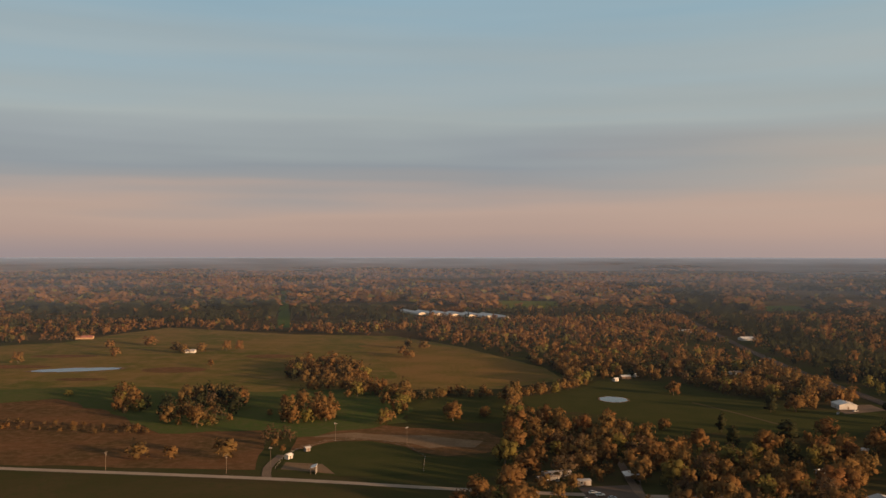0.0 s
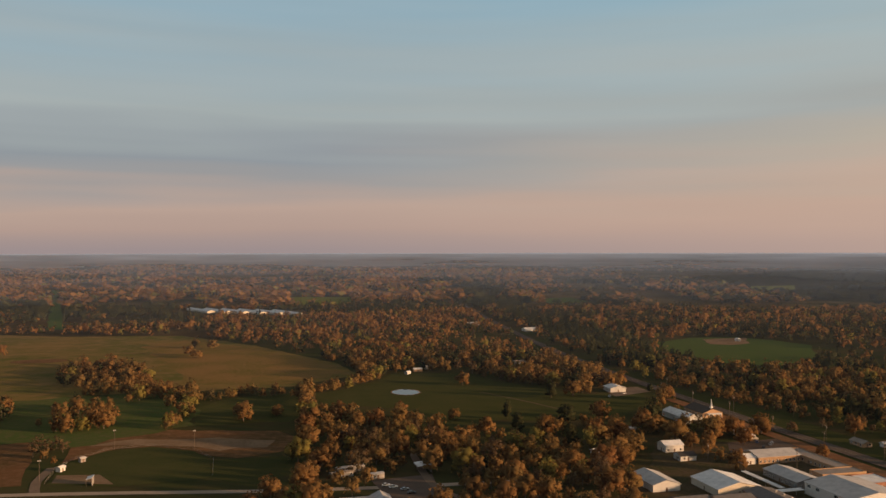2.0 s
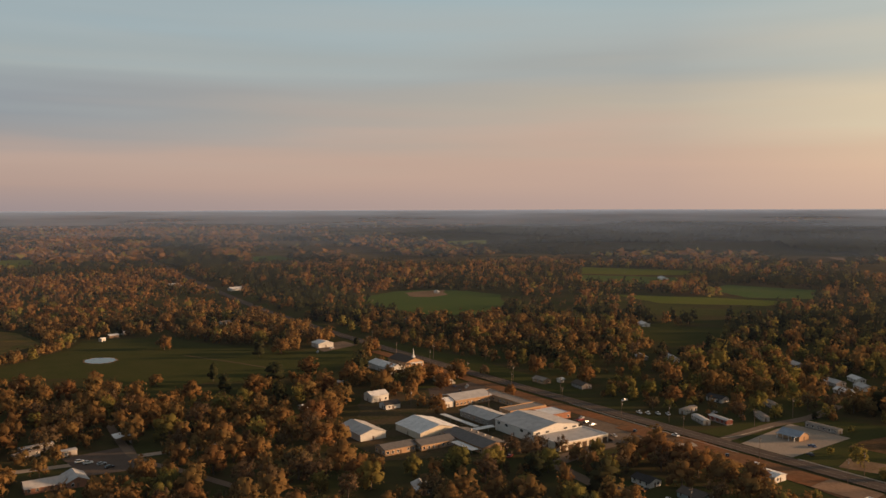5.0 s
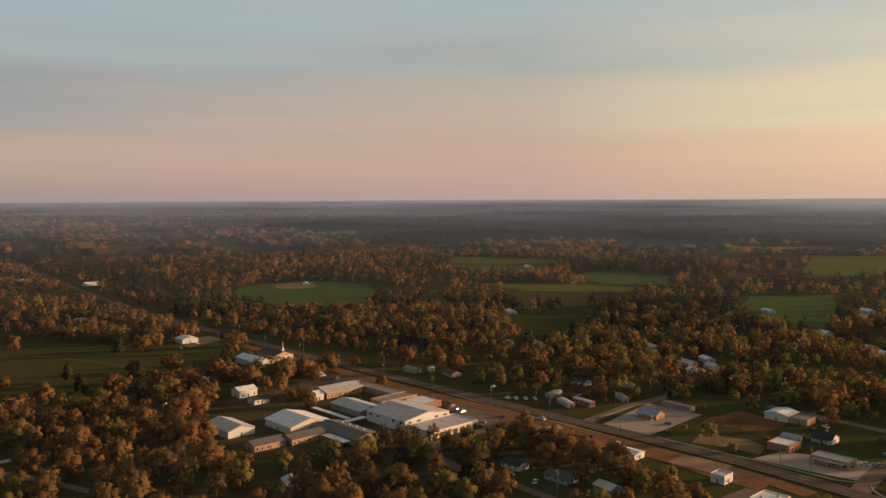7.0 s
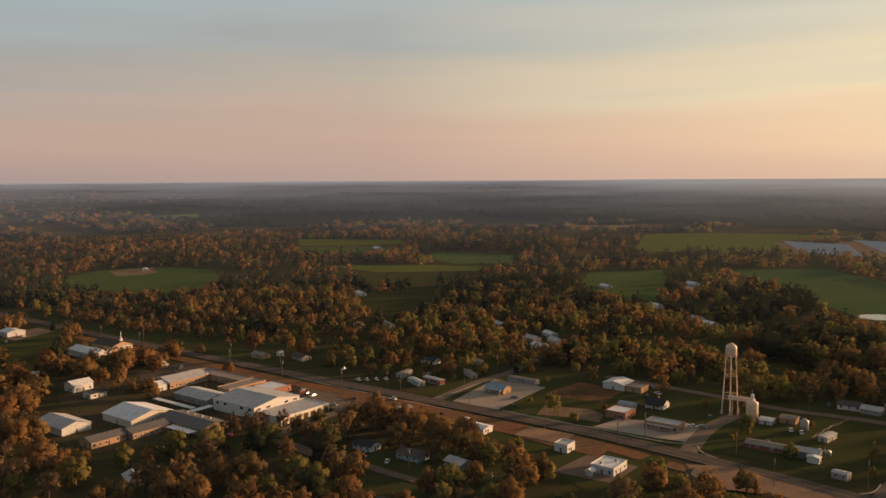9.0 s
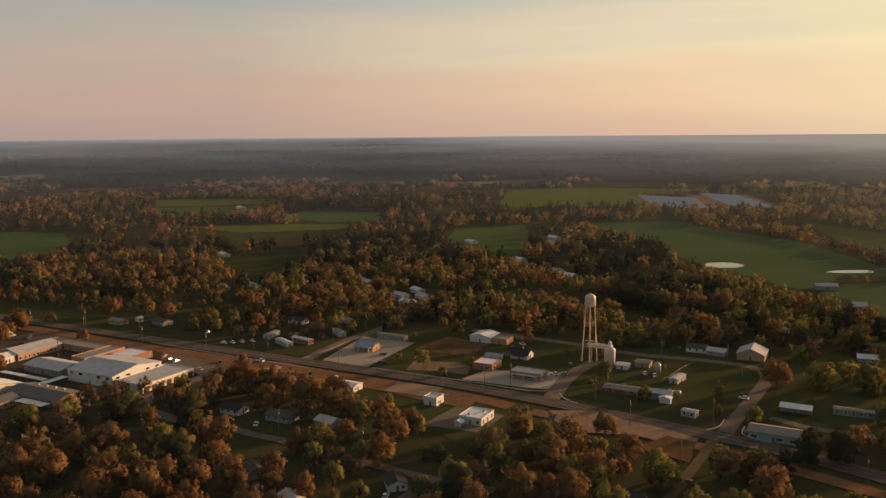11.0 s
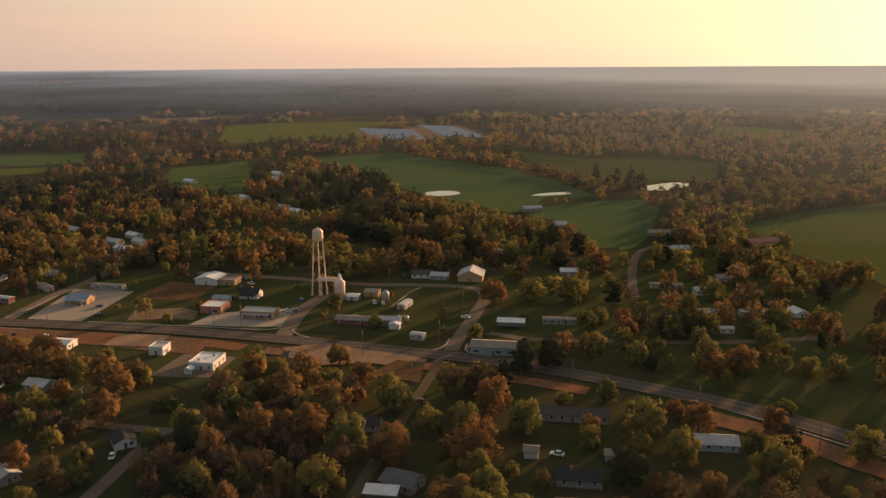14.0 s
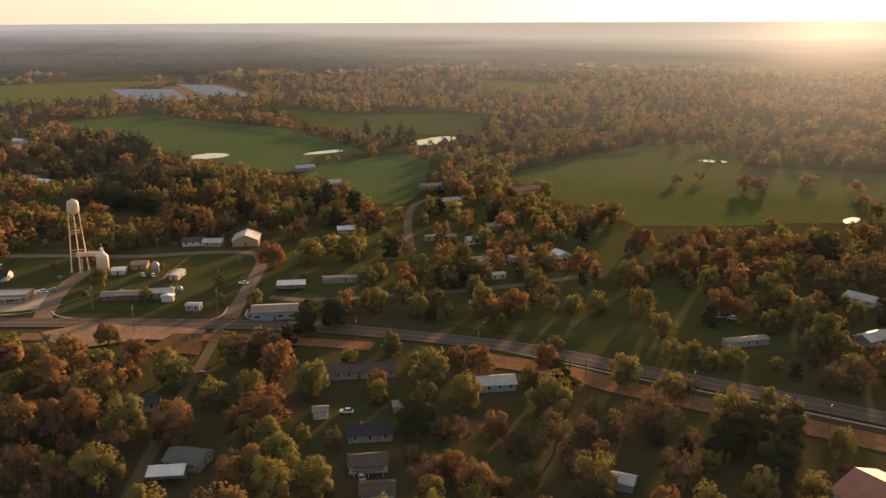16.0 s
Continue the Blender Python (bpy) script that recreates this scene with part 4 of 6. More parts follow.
def fuel_station(x, y):
    b = building("fuel_station_shop", x + 3, x + 11, y - 6, y + 6, 2.8, 4.6, "y", M_TANB, M_ROOFB, "brick fuel station shop with a blue roof", "fuel station", windows=4.2)
    for py in (-5, -1.7, 1.7, 5):
        part("porch_post", Shape().box(-6.9, -6.7, py - 0.1, py + 0.1, 0, 2.7), M_TRIM, b)
    part("porch_roof", Shape().box(-7.1, -4.3, -5.8, 5.8, 2.7, 2.9), M_ROOFB, b)


fuel_station(386, 263)


def water_tower(x, y):
    b = thing("water_tower", x, y, "tall cream water tower on six slim legs", "water tower")
    part("tank", Shape().spin([(0.6, 28.8), (1.9, 29.3), (2.6, 30.2), (2.8, 31.0), (2.8, 34.2), (2.65, 34.8), (2.0, 35.6), (1.0, 36.1), (0.25, 36.3), (0.2, 36.8)], 28), M_TOWER, b, "round cream steel tank", True)
    part("riser", Shape().tube((0, 0, 0), (0, 0, 28.8), 0.36, 0.34, 12), M_TOWER, b)
    part("balcony", Shape().spin([(2.7, 30.4), (3.1, 30.4), (3.1, 30.5), (2.7, 30.5)], 24), M_TOWER, b)
    rail = Shape()
    for k in range(24):
        q, r = 2 * math.pi * k / 24, 2 * math.pi * (k + 1) / 24
        rail.tube((3.06 * math.cos(q), 3.06 * math.sin(q), 31.5), (3.06 * math.cos(r), 3.06 * math.sin(r), 31.5), 0.04, 0.04, 4)
        rail.tube((3.06 * math.cos(q), 3.06 * math.sin(q), 30.5), (3.06 * math.cos(q), 3.06 * math.sin(q), 31.5), 0.03, 0.03, 4)
    part("railing", rail, M_TOWER, b)
    for k in range(6):
        q = 2 * math.pi * (k + 0.3) / 6
        c, s = math.cos(q), math.sin(q)
        leg = part("leg", Shape().tube((4.6 * c, 4.6 * s, 0), (2.62 * c, 2.62 * s, 30.6), 0.34, 0.28, 8), M_TOWER, b)
        part("footing", Shape().box(4.6 * c - 0.8, 4.6 * c + 0.8, 4.6 * s - 0.8, 4.6 * s + 0.8, 0, 0.5), M_CONCRETE, b)
    for z in (10.0, 20.0):
        r = 4.6 + (2.62 - 4.6) * z / 30.6
        for k in range(6):
            q, t = 2 * math.pi * (k + 0.3) / 6, 2 * math.pi * (k + 1.3) / 6
            part("strut", Shape().tube((r * math.cos(q), r * math.sin(q), z), (r * math.cos(t), r * math.sin(t), z), 0.11, 0.11, 6), M_TOWER, b)
    part("ladder", Shape().box(2.84, 2.9, -0.25, 0.25, 28.6, 34.6), M_TOWER, b)
    return b


water_tower(426, 143.5)


def silo(x, y):
    b = thing("silo", x, y, "cream cylindrical grain silo with a top hopper", "silo")
    part("drum", Shape().spin([(2.85, 0), (2.85, 9.4), (2.7, 9.8), (1.1, 10.8)], 26), M_TOWER, b, "", True)
    part("hopper", Shape().spin([(0.85, 10.6), (0.85, 13.2), (0.5, 13.8), (0.1, 14.0)], 14), M_TRIM, b)
    part("vent_pipe", Shape().tube((0, 0, 13.8), (0, 0, 15.8), 0.14, 0.14, 6), M_STEEL, b)
    for z in (2.4, 4.8, 7.2):
        part("hoop", Shape().spin([(2.87, z), (2.95, z), (2.95, z + 0.15), (2.87, z + 0.15)], 26), M_TOWER, b)
    c = thing("conveyor", x + 4, y + 8, "pale covered conveyor bridge beside a silo", "conveyor")
    part("gallery", Shape().prism([(-1, 8.6), (1, 8.6), (1, 10.2), (0, 10.8), (-1, 10.2)], -8, 5), M_TOWER, c)
    for py in (-4, 3):
        part("trestle", Shape().tube((-0.7, py, 0), (-0.7, py, 8.6), 0.15, 0.15, 6).tube((0.7, py, 0), (0.7, py, 8.6), 0.15, 0.15, 6), M_STEEL, c)


silo(418, 130)
building("shed", 416, 422, 120, 126, 2.3, 3.0, "y", M_WHITE, M_ROOFW, "small white pump house", "shed", "sheds", windows=0)
building("shed", 424, 430.5, 111, 118.5, 2.7, 3.3, "y", M_TANB, M_ROOFT, "small tan brick store", "shed", "sheds", windows=0)


def grain_bin(x, y, r, h, label):
    b = thing("grain_bin", x, y, label, "grain bin", "grain bins")
    part("drum", Shape().spin([(r, 0.8), (r, h), (r * 0.35, h + r * 0.6), (0.1, h + r * 0.66)], 20), M_STEEL, b, "", True)
    for k in range(4):
        q = math.pi / 4 + k * math.pi / 2
        part("leg", Shape().tube((r * 0.8 * math.cos(q), r * 0.8 * math.sin(q), 0), (r * 0.8 * math.cos(q), r * 0.8 * math.sin(q), 1.2), 0.1, 0.1, 6), M_STEEL, b)


grain_bin(416, 105, 1.9, 5.2, "tall galvanised feed bin")
grain_bin(383, 91, 1.3, 2.6, "squat grey steel bin")
grain_bin(384, 87.4, 1.3, 2.4, "squat grey steel bin")
building("long_shed", 375, 382, 100, 120, 2.5, 3.3, "y", M_REDW, M_ROOFT, "long faded red shed with a rusty roof", "shed", "sheds", windows=3.2)
building("metal_store", 375, 381.5, 89, 99.4, 3.2, 4.2, "y", M_GREYW, M_ROOFG, "grey metal feed store", "shed", "sheds", windows=0)
building("metal_store", 371, 374, 88, 93, 2.6, 3.2, "x", M_WHITE, M_ROOFW, "lean white metal store", "shed", "sheds", windows=0)
building("teal_store", 342, 352, 32, 51, 3.5, 4.7, "y", M_TEAL, M_ROOFT, "teal metal store with a rusty pale roof", "shop", "roadside shops", windows=4.2)


def open_shed(x, y, w, d, label):
    b = thing("open_shed", x, y, label, "shed", "sheds")
    SOFT_FOOT.append([(x - w, y - d), (x + w, y - d), (x + w, y + d), (x - w, y + d)])
    part("roof", Shape().prism([(-w, 3.4), (w, 4.2), (w, 4.35), (-w, 3.55)], -d, d), M_ROOFW, b)
    part("back_wall", Shape().box(w - 0.3, w - 0.15, -d + 0.2, d - 0.2, 0, 4.1), M_GREYW, b)
    n = int(d / 2.2)
    for k in range(n + 1):
        py = -d + 0.3 + k * (2 * d - 0.6) / n
        part("post", Shape().box(-w + 0.2, -w + 0.36, py - 0.08, py + 0.08, 0, 3.4), M_POLE, b)


open_shed(381, 37, 2.6, 6.6, "long open shed with a bright white roof")


def mobile_home(x, y, turn, length, wall_m, roof_m, label):
    length *= 0.88
    # darker roof and wall colours imitate the shade of the trees above
    roof_m = M_ROOFT if roof_m == M_ROOFG else M_ROOFG
    wall_m = M_DIMW if wall_m == M_WHITE else wall_m
    b = building("mobile_home", x - length / 2, x + length / 2, y - 2.1, y + 2.1, 2.6, 3.0, "x", wall_m, roof_m, label, "mobile home", "mobile homes", turn, windows=3.0, over=0.2)
    part("skirting", Shape().box(-length / 2 - 0.04, length / 2 + 0.04, -2.14, 2.14, 0, 0.6), M_GREYW, b)
    part("step", Shape().box(-0.8, 0.8, -3.2, -2.16, 0, 0.5), M_POLE, b)
    return b


def house_at(x, y, turn, w, d, wall_m, roof_m, label, **more):
    w, d = w * 0.88, d * 0.86
    return building("house", x - w / 2, x + w / 2, y - d / 2, y + d / 2, 2.5, 2.5 + d * 0.2, "x", wall_m, roof_m, label, "house", "houses", turn, **more)


def kerb(points, label):
    """A raised concrete kerb, 16 cm high."""
    b = thing("kerb", points[0][0], points[0][1], label, "kerb", "kerbs")
    b["kind"] = "structure"
    ox, oy = points[0]
    line = smooth_line([Vector(p) for p in points], 3.0)
    s = Shape()
    for p, q in zip(line, line[1:]):
        d = (q - p).normalized() * 0.25
        n2 = Vector((-d.y, d.x))
        s.loft([[(v.x - ox, v.y - oy, z) for v in (p - n2, q - n2, q + n2, p + n2)] for z in (0.0, 0.30)])
    part("kerbstone", s, M_KERB, b)


kerb([(365, 138), (357, 132), (351, 117), (346, 92), (344, 71), (350, 64), (361, 63)], "pale concrete kerb round a lawn corner")
kerb([(356, 54), (348, 54), (343, 50), (341, 42)], "pale concrete kerb at a road corner")
kerb([(362, 284), (375, 282), (405, 283)], "pale concrete kerb along a side street")
kerb([(366, 144), (362, 150), (362, 176), (362, 240)], "pale concrete kerb along shop lots")
kerb([(350, 387), (348, 345), (347, 300), (347, 262)], "pale concrete kerb along the highway")
kerb([(308, -28), (292, -54), (271, -82), (249, -113), (222, -150)], "pale concrete kerb along the highway")


# houses among the trees
house_at(275, 256, 90, 12, 8, M_WHITE, M_SHINGD, "white cottage with a dark roof on a back street", porch=("s", 1.8))
house_at(277, 231, 90, 14, 9, M_TEAL, M_SHING, "pale green cottage with a brown roof", porch=("s", 2.0))
house_at(280, 209, 80, 11, 8, M_GREYW, M_ROOFG, "grey cottage with a metal roof")
house_at(264, 77, 90, 12, 8, M_GREYW, M_SHINGD, "dim grey house under trees with a white gable")
house_at(322, 124, 10, 9, 7, M_TANB, M_SHING, "small brown brick hut on a cleared plot", windows=0)
house_at(376, 444, 90, 13, 8, M_TANB, M_ROOFT, "tan brick bungalow beside the highway")
house_at(387, 437, 0, 4, 4, M_WHITE, M_ROOFW, "small white outhouse beside a bungalow", windows=0)
house_at(388, 417, 80, 14, 9, M_GREYW, M_SHING, "grey bungalow under trees")
house_at(430, 340, 90, 13, 8, M_WHITE, M_SHINGD, "white house behind parked cars")
house_at(535, 306, 60, 13, 9, M_WHITE, M_ROOFG, "white house among orange trees")
house_at(513, 306, 80, 14, 8, M_WHITE, M_ROOFW, "white house with a pale roof among trees")
house_at(533, 325, 70, 14, 9, M_GREYW, M_ROOFG, "grey house half hidden by trees")
house_at(511, 446, 70, 13, 8, M_WHITE, M_ROOFG, "white house half hidden by trees")
house_at(569, 377, 60, 14, 9, M_GREYW, M_ROOFG, "grey-roofed house deep in trees")
house_at(499, 467, 60, 13, 8, M_GREYW, M_ROOFG, "grey-roofed house deep in trees")
house_at(906, 343, 60, 16, 10, M_WHITE, M_ROOFW, "white house at a field corner")
house_at(862, 326, 60, 16, 10, M_WHITE, M_ROOFG, "white house at a field corner")
house_at(735, 314, 60, 14, 9, M_WHITE, M_ROOFW, "white house in a clearing")
house_at(685, 256, 60, 15, 9, M_WHITE, M_ROOFG, "white house among dark pines")
house_at(668, 240, 60, 15, 9, M_GREYW, M_ROOFW, "grey house among dark pines")
house_at(834, 413, 60, 16, 9, M_WHITE, M_ROOFW, "white farmhouse beside a field")
house_at(471, 96, 95, 13, 9, M_WHITE, M_SHING, "white house behind a lawn")
house_at(468, 85, 85, 11, 8, M_GREYW, M_ROOFG, "grey house behind a lawn")
building("barn", 463, 478, 60, 74, 3.4, 6.4, "x", M_TANB, M_ROOFG, "brown barn with a tall grey metal roof", "barn", windows=0)
house_at(538, 60, 30, 9, 8, M_WHITE, M_ROOFW, "tall white cottage under trees", chimney=True)
building("long_barn", 699, 707.5, 38, 54, 3.0, 4.6, "y", M_GREYW, M_ROOFG, "long barn with a grey roof", "barn", windows=0, turn=20)
building("barn", 626, 634, 16, 25, 3.4, 5.4, "y", M_GREYW, M_ROOFG, "dark barn with a pale gable end", "barn", windows=0, turn=10)
house_at(516, 11, 95, 13, 8, M_TANB, M_SHING, "tan house behind yellow trees")
house_at(488, 12, 95, 11, 8, M_GREYW, M_ROOFW, "grey house behind yellow trees")
house_at(614, -50, 100, 18, 8, M_GREYW, M_ROOFT, "low weathered barn at a field edge", windows=0)
house_at(560, -57, 105, 17, 9, M_GREYW, M_ROOFG, "low shed with a grey metal roof", windows=0)
house_at(414, -56, 100, 14, 7, M_WHITE, M_ROOFG, "white house with an awning", porch=("s", 2.2))
house_at(455, -60, 100, 13, 8, M_WHITE, M_ROOFG, "white house beside a lane")
house_at(590, -116, 115, 26, 11, M_TANB, M_ROOFR, "long brick ranch house with a reddish roof", chimney=True)
house_at(509, -83, 105, 12, 8, M_WHITE, M_ROOFG, "white house beside tall bushes")
house_at(485, -75, 105, 12, 8, M_GREYW, M_ROOFT, "grey house under a spreading tree")
house_at(420, -99, 20, 9, 8, M_WHITE, M_ROOFW, "narrow white cottage with a steep roof")
house_at(333, -212, 30, 15, 9, M_WHITE, M_ROOFG, "white house under yellow trees")
house_at(289, -189, 110, 15, 9, M_GREYW, M_ROOFG, "grey house beside a dirt drive")
building("long_house", 278, 285, -5, 20, 2.7, 4.2, "y", M_GREYW, M_SHING, "long low grey building with a brown roof", "house", "houses")
house_at(251, 20, 90, 5, 5, M_WHITE, M_ROOFT, "small pale garden shed", windows=0)
house_at(252, -5, 90, 5, 5, M_GREYW, M_ROOFT, "small grey garden shed", windows=0)
house_at(236, 5, 90, 15, 9, M_GREYW, M_SHINGD, "wide dark-roofed house with white gable trim", chimney=True)
house_at(218, 6, 90, 12, 8, M_WHITE, M_SHING, "white house with a porch", porch=("n", 2.0))
house_at(203, 4, 90, 10, 8, M_WHITE, M_SHING, "white garage with a brown roof", windows=0)
house_at(226, 56, 70, 12, 10, M_GREYW, M_SHINGG, "grey house with a patched shingle roof")
open_shed(216, 60, 2.4, 5.0, "narrow carport with a pale roof")
building("barn", 178, 190, -132, -112, 4.0, 7.4, "x", M_WHITE, M_ROOFR, "large barn with a faded red metal roof", "barn", windows=4.0, turn=24)
house_at(200, -61, 60, 7, 6, M_TEAL, M_ROOFG, "small shed with a green metal roof", windows=0)
house_at(189, 303, 70, 12, 8, M_TANB, M_ROOFG, "half hidden brown house under trees")
house_at(226, 203, 60, 11, 8, M_GREYW, M_SHING, "grey house under yellow trees")
house_at(240, 152, 40, 10, 8, M_WHITE, M_SHINGD, "white house beside a back street")
house_at(212, 175, 60, 11, 8, M_GREYW, M_ROOFG, "grey house under trees")
building("brick_house", 48, 64, 393, 403, 2.6, 4.4, "x", M_BRICK, M_ROOFG, "red brick house with a grey roof", "house", "houses", windows=3.0)
building("brick_house", 64.2, 73, 391, 405, 2.8, 4.8, "y", M_BRICK, M_ROOFG, "gabled wing of a red brick house", "house", "houses")
open_shed(101, 454, 4.0, 5.0, "open pavilion with a white roof")
house_at(211, 466, 20, 11, 5, M_WHITE, M_ROOFW, "low white shed among russet trees", windows=0)
house_at(257, 516, 30, 6, 5, M_WHITE, M_ROOFW, "small white shed in a yard", windows=0)
house_at(646, 985, 60, 12, 8, M_WHITE, M_ROOFW, "small white shed in a green field", windows=0)
house_at(1071, 952, 60, 26, 12, M_WHITE, M_ROOFW, "white farm building at a meadow edge", windows=0)
house_at(178, 822, 10, 10, 6, M_TANB, M_ROOFW, "farmhouse with a pale roof", windows=0)
house_at(165, 806, 40, 6, 4, M_WHITE, M_ROOFW, "small white farm shed beside a farmhouse", windows=0)
house_at(192, 836, 20, 7, 5, M_WHITE, M_ROOFG, "small white farm shed beside a farmhouse", windows=0)
house_at(-512, 1203, 10, 26, 12, M_TANB, M_ROOFR, "farmhouse with an orange lit roof", windows=0)
house_at(-311, 1036, 0, 14, 9, M_WHITE, M_ROOFG, "white shed under pasture trees", windows=0)
house_at(-92, 501, 60, 4.4, 3.6, M_WHITE, M_ROOFW, "white hut beside a ball field", windows=0)
house_at(-84, 520, 40, 3.4, 3, M_GREYW, M_ROOFG, "small dugout beside a ball field", windows=0)
open_shed(-72, 469, 1.6, 3.6, "ball field dugout with a pale roof")
house_at(373, 1301, 0, 22, 12, M_WHITE, M_ROOFW, "white building beside the far highway", windows=0)
house_at(293, 847, 20, 14, 9, M_WHITE, M_ROOFT, "pale house deep in russet trees")
house_at(466, 763, 40, 12, 9, M_WHITE, M_ROOFW, "white house across the highway")
house_at(432, 1189, 10, 30, 14, M_WHITE, M_ROOFW, "low white store beside the far highway", windows=0)
house_at(556, 323, 60, 13, 8, M_WHITE, M_ROOFW, "white house among trees")
house_at(640, 595, 60, 18, 9, M_WHITE, M_ROOFW, "long white shed at a clearing", windows=0)
house_at(515, 451, 60, 14, 9, M_GREYW, M_ROOFG, "grey house among trees")
mobile_home(392, 331, 10, 15, M_WHITE, M_ROOFG, "white mobile home on bare ground")
mobile_home(380, 312, 65, 17, M_WHITE, M_ROOFW, "white mobile home on bare ground")
mobile_home(389, 306, 80, 17, M_REDW, M_ROOFT, "half stripped red mobile home")
mobile_home(414, 297, 55, 15, M_WHITE, M_ROOFG, "white mobile home beside a street")
mobile_home(445, 313, 60, 14, M_WHITE, M_ROOFG, "white mobile home among trees")
mobile_home(420, 263, 88, 22, M_GREYW, M_ROOFG, "long grey mobile home behind a forecourt")
mobile_home(464, -41, 95, 20, M_WHITE, M_ROOFG, "long white mobile home beside a lane")
mobile_home(391, 15, 92, 18, M_GREYW, M_ROOFG, "grey mobile home beside a back road")
mobile_home(387, -55, 95, 20, M_CREAM, M_ROOFW, "cream mobile home under pines")
mobile_home(417, -78, 100, 16, M_WHITE, M_ROOFW, "white mobile home among parked cars")
house_at(266, -37, 92, 17, 9, M_TEAL, M_ROOFG, "faded grey green house under trees")
mobile_home(292, -139, 97, 20, M_GREYW, M_ROOFG, "grey mobile home beside a dirt drive")
mobile_home(56, 452, 20, 14, M_GREYW, M_ROOFG, "grey mobile home under russet trees")
mobile_home(74, 445, 10, 8, M_WHITE, M_ROOFW, "short white trailer beside a street")
mobile_home(62, 462, 15, 18, M_GREYW, M_ROOFW, "grey mobile home under russet trees")
mobile_home(408, 93, -10, 12, M_WHITE, M_ROOFW, "white box trailer on a gravel yard")
mobile_home(359, 77, 80, 7, M_WHITE, M_ROOFW, "short white trailer on a lawn")


def poultry_house(x, y):
    building("poultry_house", x - 8, x + 8, y - 52, y + 52, 3.2, 5.6, "y", M_CREAM, M_ROOFW, "long pale poultry house", "poultry house", "poultry houses", 24, windows=0, door=False)


for k in range(6):
    poultry_house(-62 + 32 * k, 1722 - 20 * k)


def solar_row(x, y, length, turn):
    """A long tilted table of panels on posts."""
    b = thing("solar_table", x, y, "long tilted row of blue grey solar panels", "solar panel", "solar rows", turn)
    part("panels", Shape().prism([(-2.2, 1.45), (2.2, 2.1), (2.2, 2.2), (-2.2, 1.55)], -length / 2, length / 2), M_PANEL, b)
    part("beam", Shape().box(-0.1, 0.1, -length / 2, length / 2, 1.5, 1.72), M_STEEL, b)
    for k in range(5):
        py = -length / 2 + (k + 0.5) * length / 5
        part("post", Shape().box(-0.1, 0.1, py - 0.1, py + 0.1, 0, 1.6), M_STEEL, b)


for k in range(14):
    t = k / 13
    solar_row(1366 + 205 * t, 300 + 72 * t, 96 + 26 * t, -17)
for k in range(16):
    t = k / 15
    solar_row(1422 + 244 * t, 200 + 94 * t, 84, -20)


# ---- vehicles ----
def car_kind(colour, van=False):
    b = new("car")
    h = 1.0 if not van else 1.15
    body = [(-2.2, 0.35), (2.2, 0.35), (2.25, 0.7), (2.1, 0.85), (1.0, 0.95), (-1.9, 0.98), (-2.25, 0.8)]
    part("body", Shape().prism([(x, z * h) for x, z in body], -0.85, 0.85), M_PAINTS[colour], b)
    s = Shape().loft([[(-1.8, -0.78, 0.96 * h), (1.0, -0.78, 0.94 * h), (1.0, 0.78, 0.94 * h), (-1.8, 0.78, 0.96 * h)], [(-1.3, -0.62, 1.42 * h), (0.3, -0.62, 1.42 * h), (0.3, 0.62, 1.42 * h), (-1.3, 0.62, 1.42 * h)]])
    part("glasshouse", s, M_GLASS, b, "dark car windows")
    part("roof", Shape().box(-1.3, 0.3, -0.63, 0.63, 1.42 * h, 1.47 * h), M_PAINTS[colour], b)
    for x in (-1.35, 1.35):
        for y in (-0.78, 0.78):
            part("wheel", Shape().tube((x, y - 0.1, 0.33), (x, y + 0.1, 0.33), 0.33, 0.33, 12), M_TYRE, b)
    for y in (-0.6, 0.6):
        part("headlight", Shape().box(2.18, 2.26, y - 0.16, y + 0.16, 0.6, 0.74), M_TRIM, b)
    return tagged(b, {"white": "white parked car", "silver": "silver grey parked car", "dark": "black parked car", "red": "red parked car", "blue": "dark blue parked car"}[colour] + (" with a tall body" if van else " on open ground"), "car", "parked cars")


CARS = {c: car_kind(c, c == "white") for c in M_PAINTS}


def cars(colour, *spots):
    for i, (x, y, turn) in enumerate(spots):
        m = pose(x, y, 0.15, 0, 0, turn)
        if "placed" not in CARS[colour]:
            CARS[colour].matrix_world = m
            CARS[colour]["placed"] = 1
        else:
            copy_thing(CARS[colour], m)


cars("white", (377, 333, 60), (431, 343, 20), (441, 321, 40), (382, 372, 10), (345, 300, 85), (337, 245, 20), (324, 340, 10), (369, 341, 60), (373, 337, 60), (366, 345, 70), (391, 150, 80), (412, 110, 20), (411, 105, 20), (366, 50, 0), (410, -40, 90), (76, 428, 10), (79, 424, 10), (222, 57, 10), (322, -142, 60), (319, -146, 60), (393, 60, 80), (438, -88, 40), (520, 300, 20), (300, 640, 60), (230, 150, 20), (266, 236, 30), (440, 188, 60), (252, 12, 80))
cars("silver", (330, 355, 20), (326, 462, 60), (322, 458, 60), (394, 146, 70), (452, 196, 40), (84, 419, 10), (420, -94, 30), (318, 318, 80), (402, 320, 10), (465, 30, 20), (240, 180, 60), (318, 650, 20), (212, 8, 10), (476, 100, 30))
cars("dark", (427, 337, 20), (412, 309, 30), (334, 318, 30), (338, 262, 40), (412, 188, 50), (396, 262, 10), (325, 346, 10), (313, 452, 60), (388, 114, 10), (372, 240, 70), (292, 306, 80), (430, 190, 40), (378, 52, 60), (86, 412, 10), (268, 250, 20), (432, 345, 40), (446, -52, 20))
cars("red", (344, 33, 250), (288, 62, 40), (326, 352, 0), (384, 116, 10), (250, 320, 30))
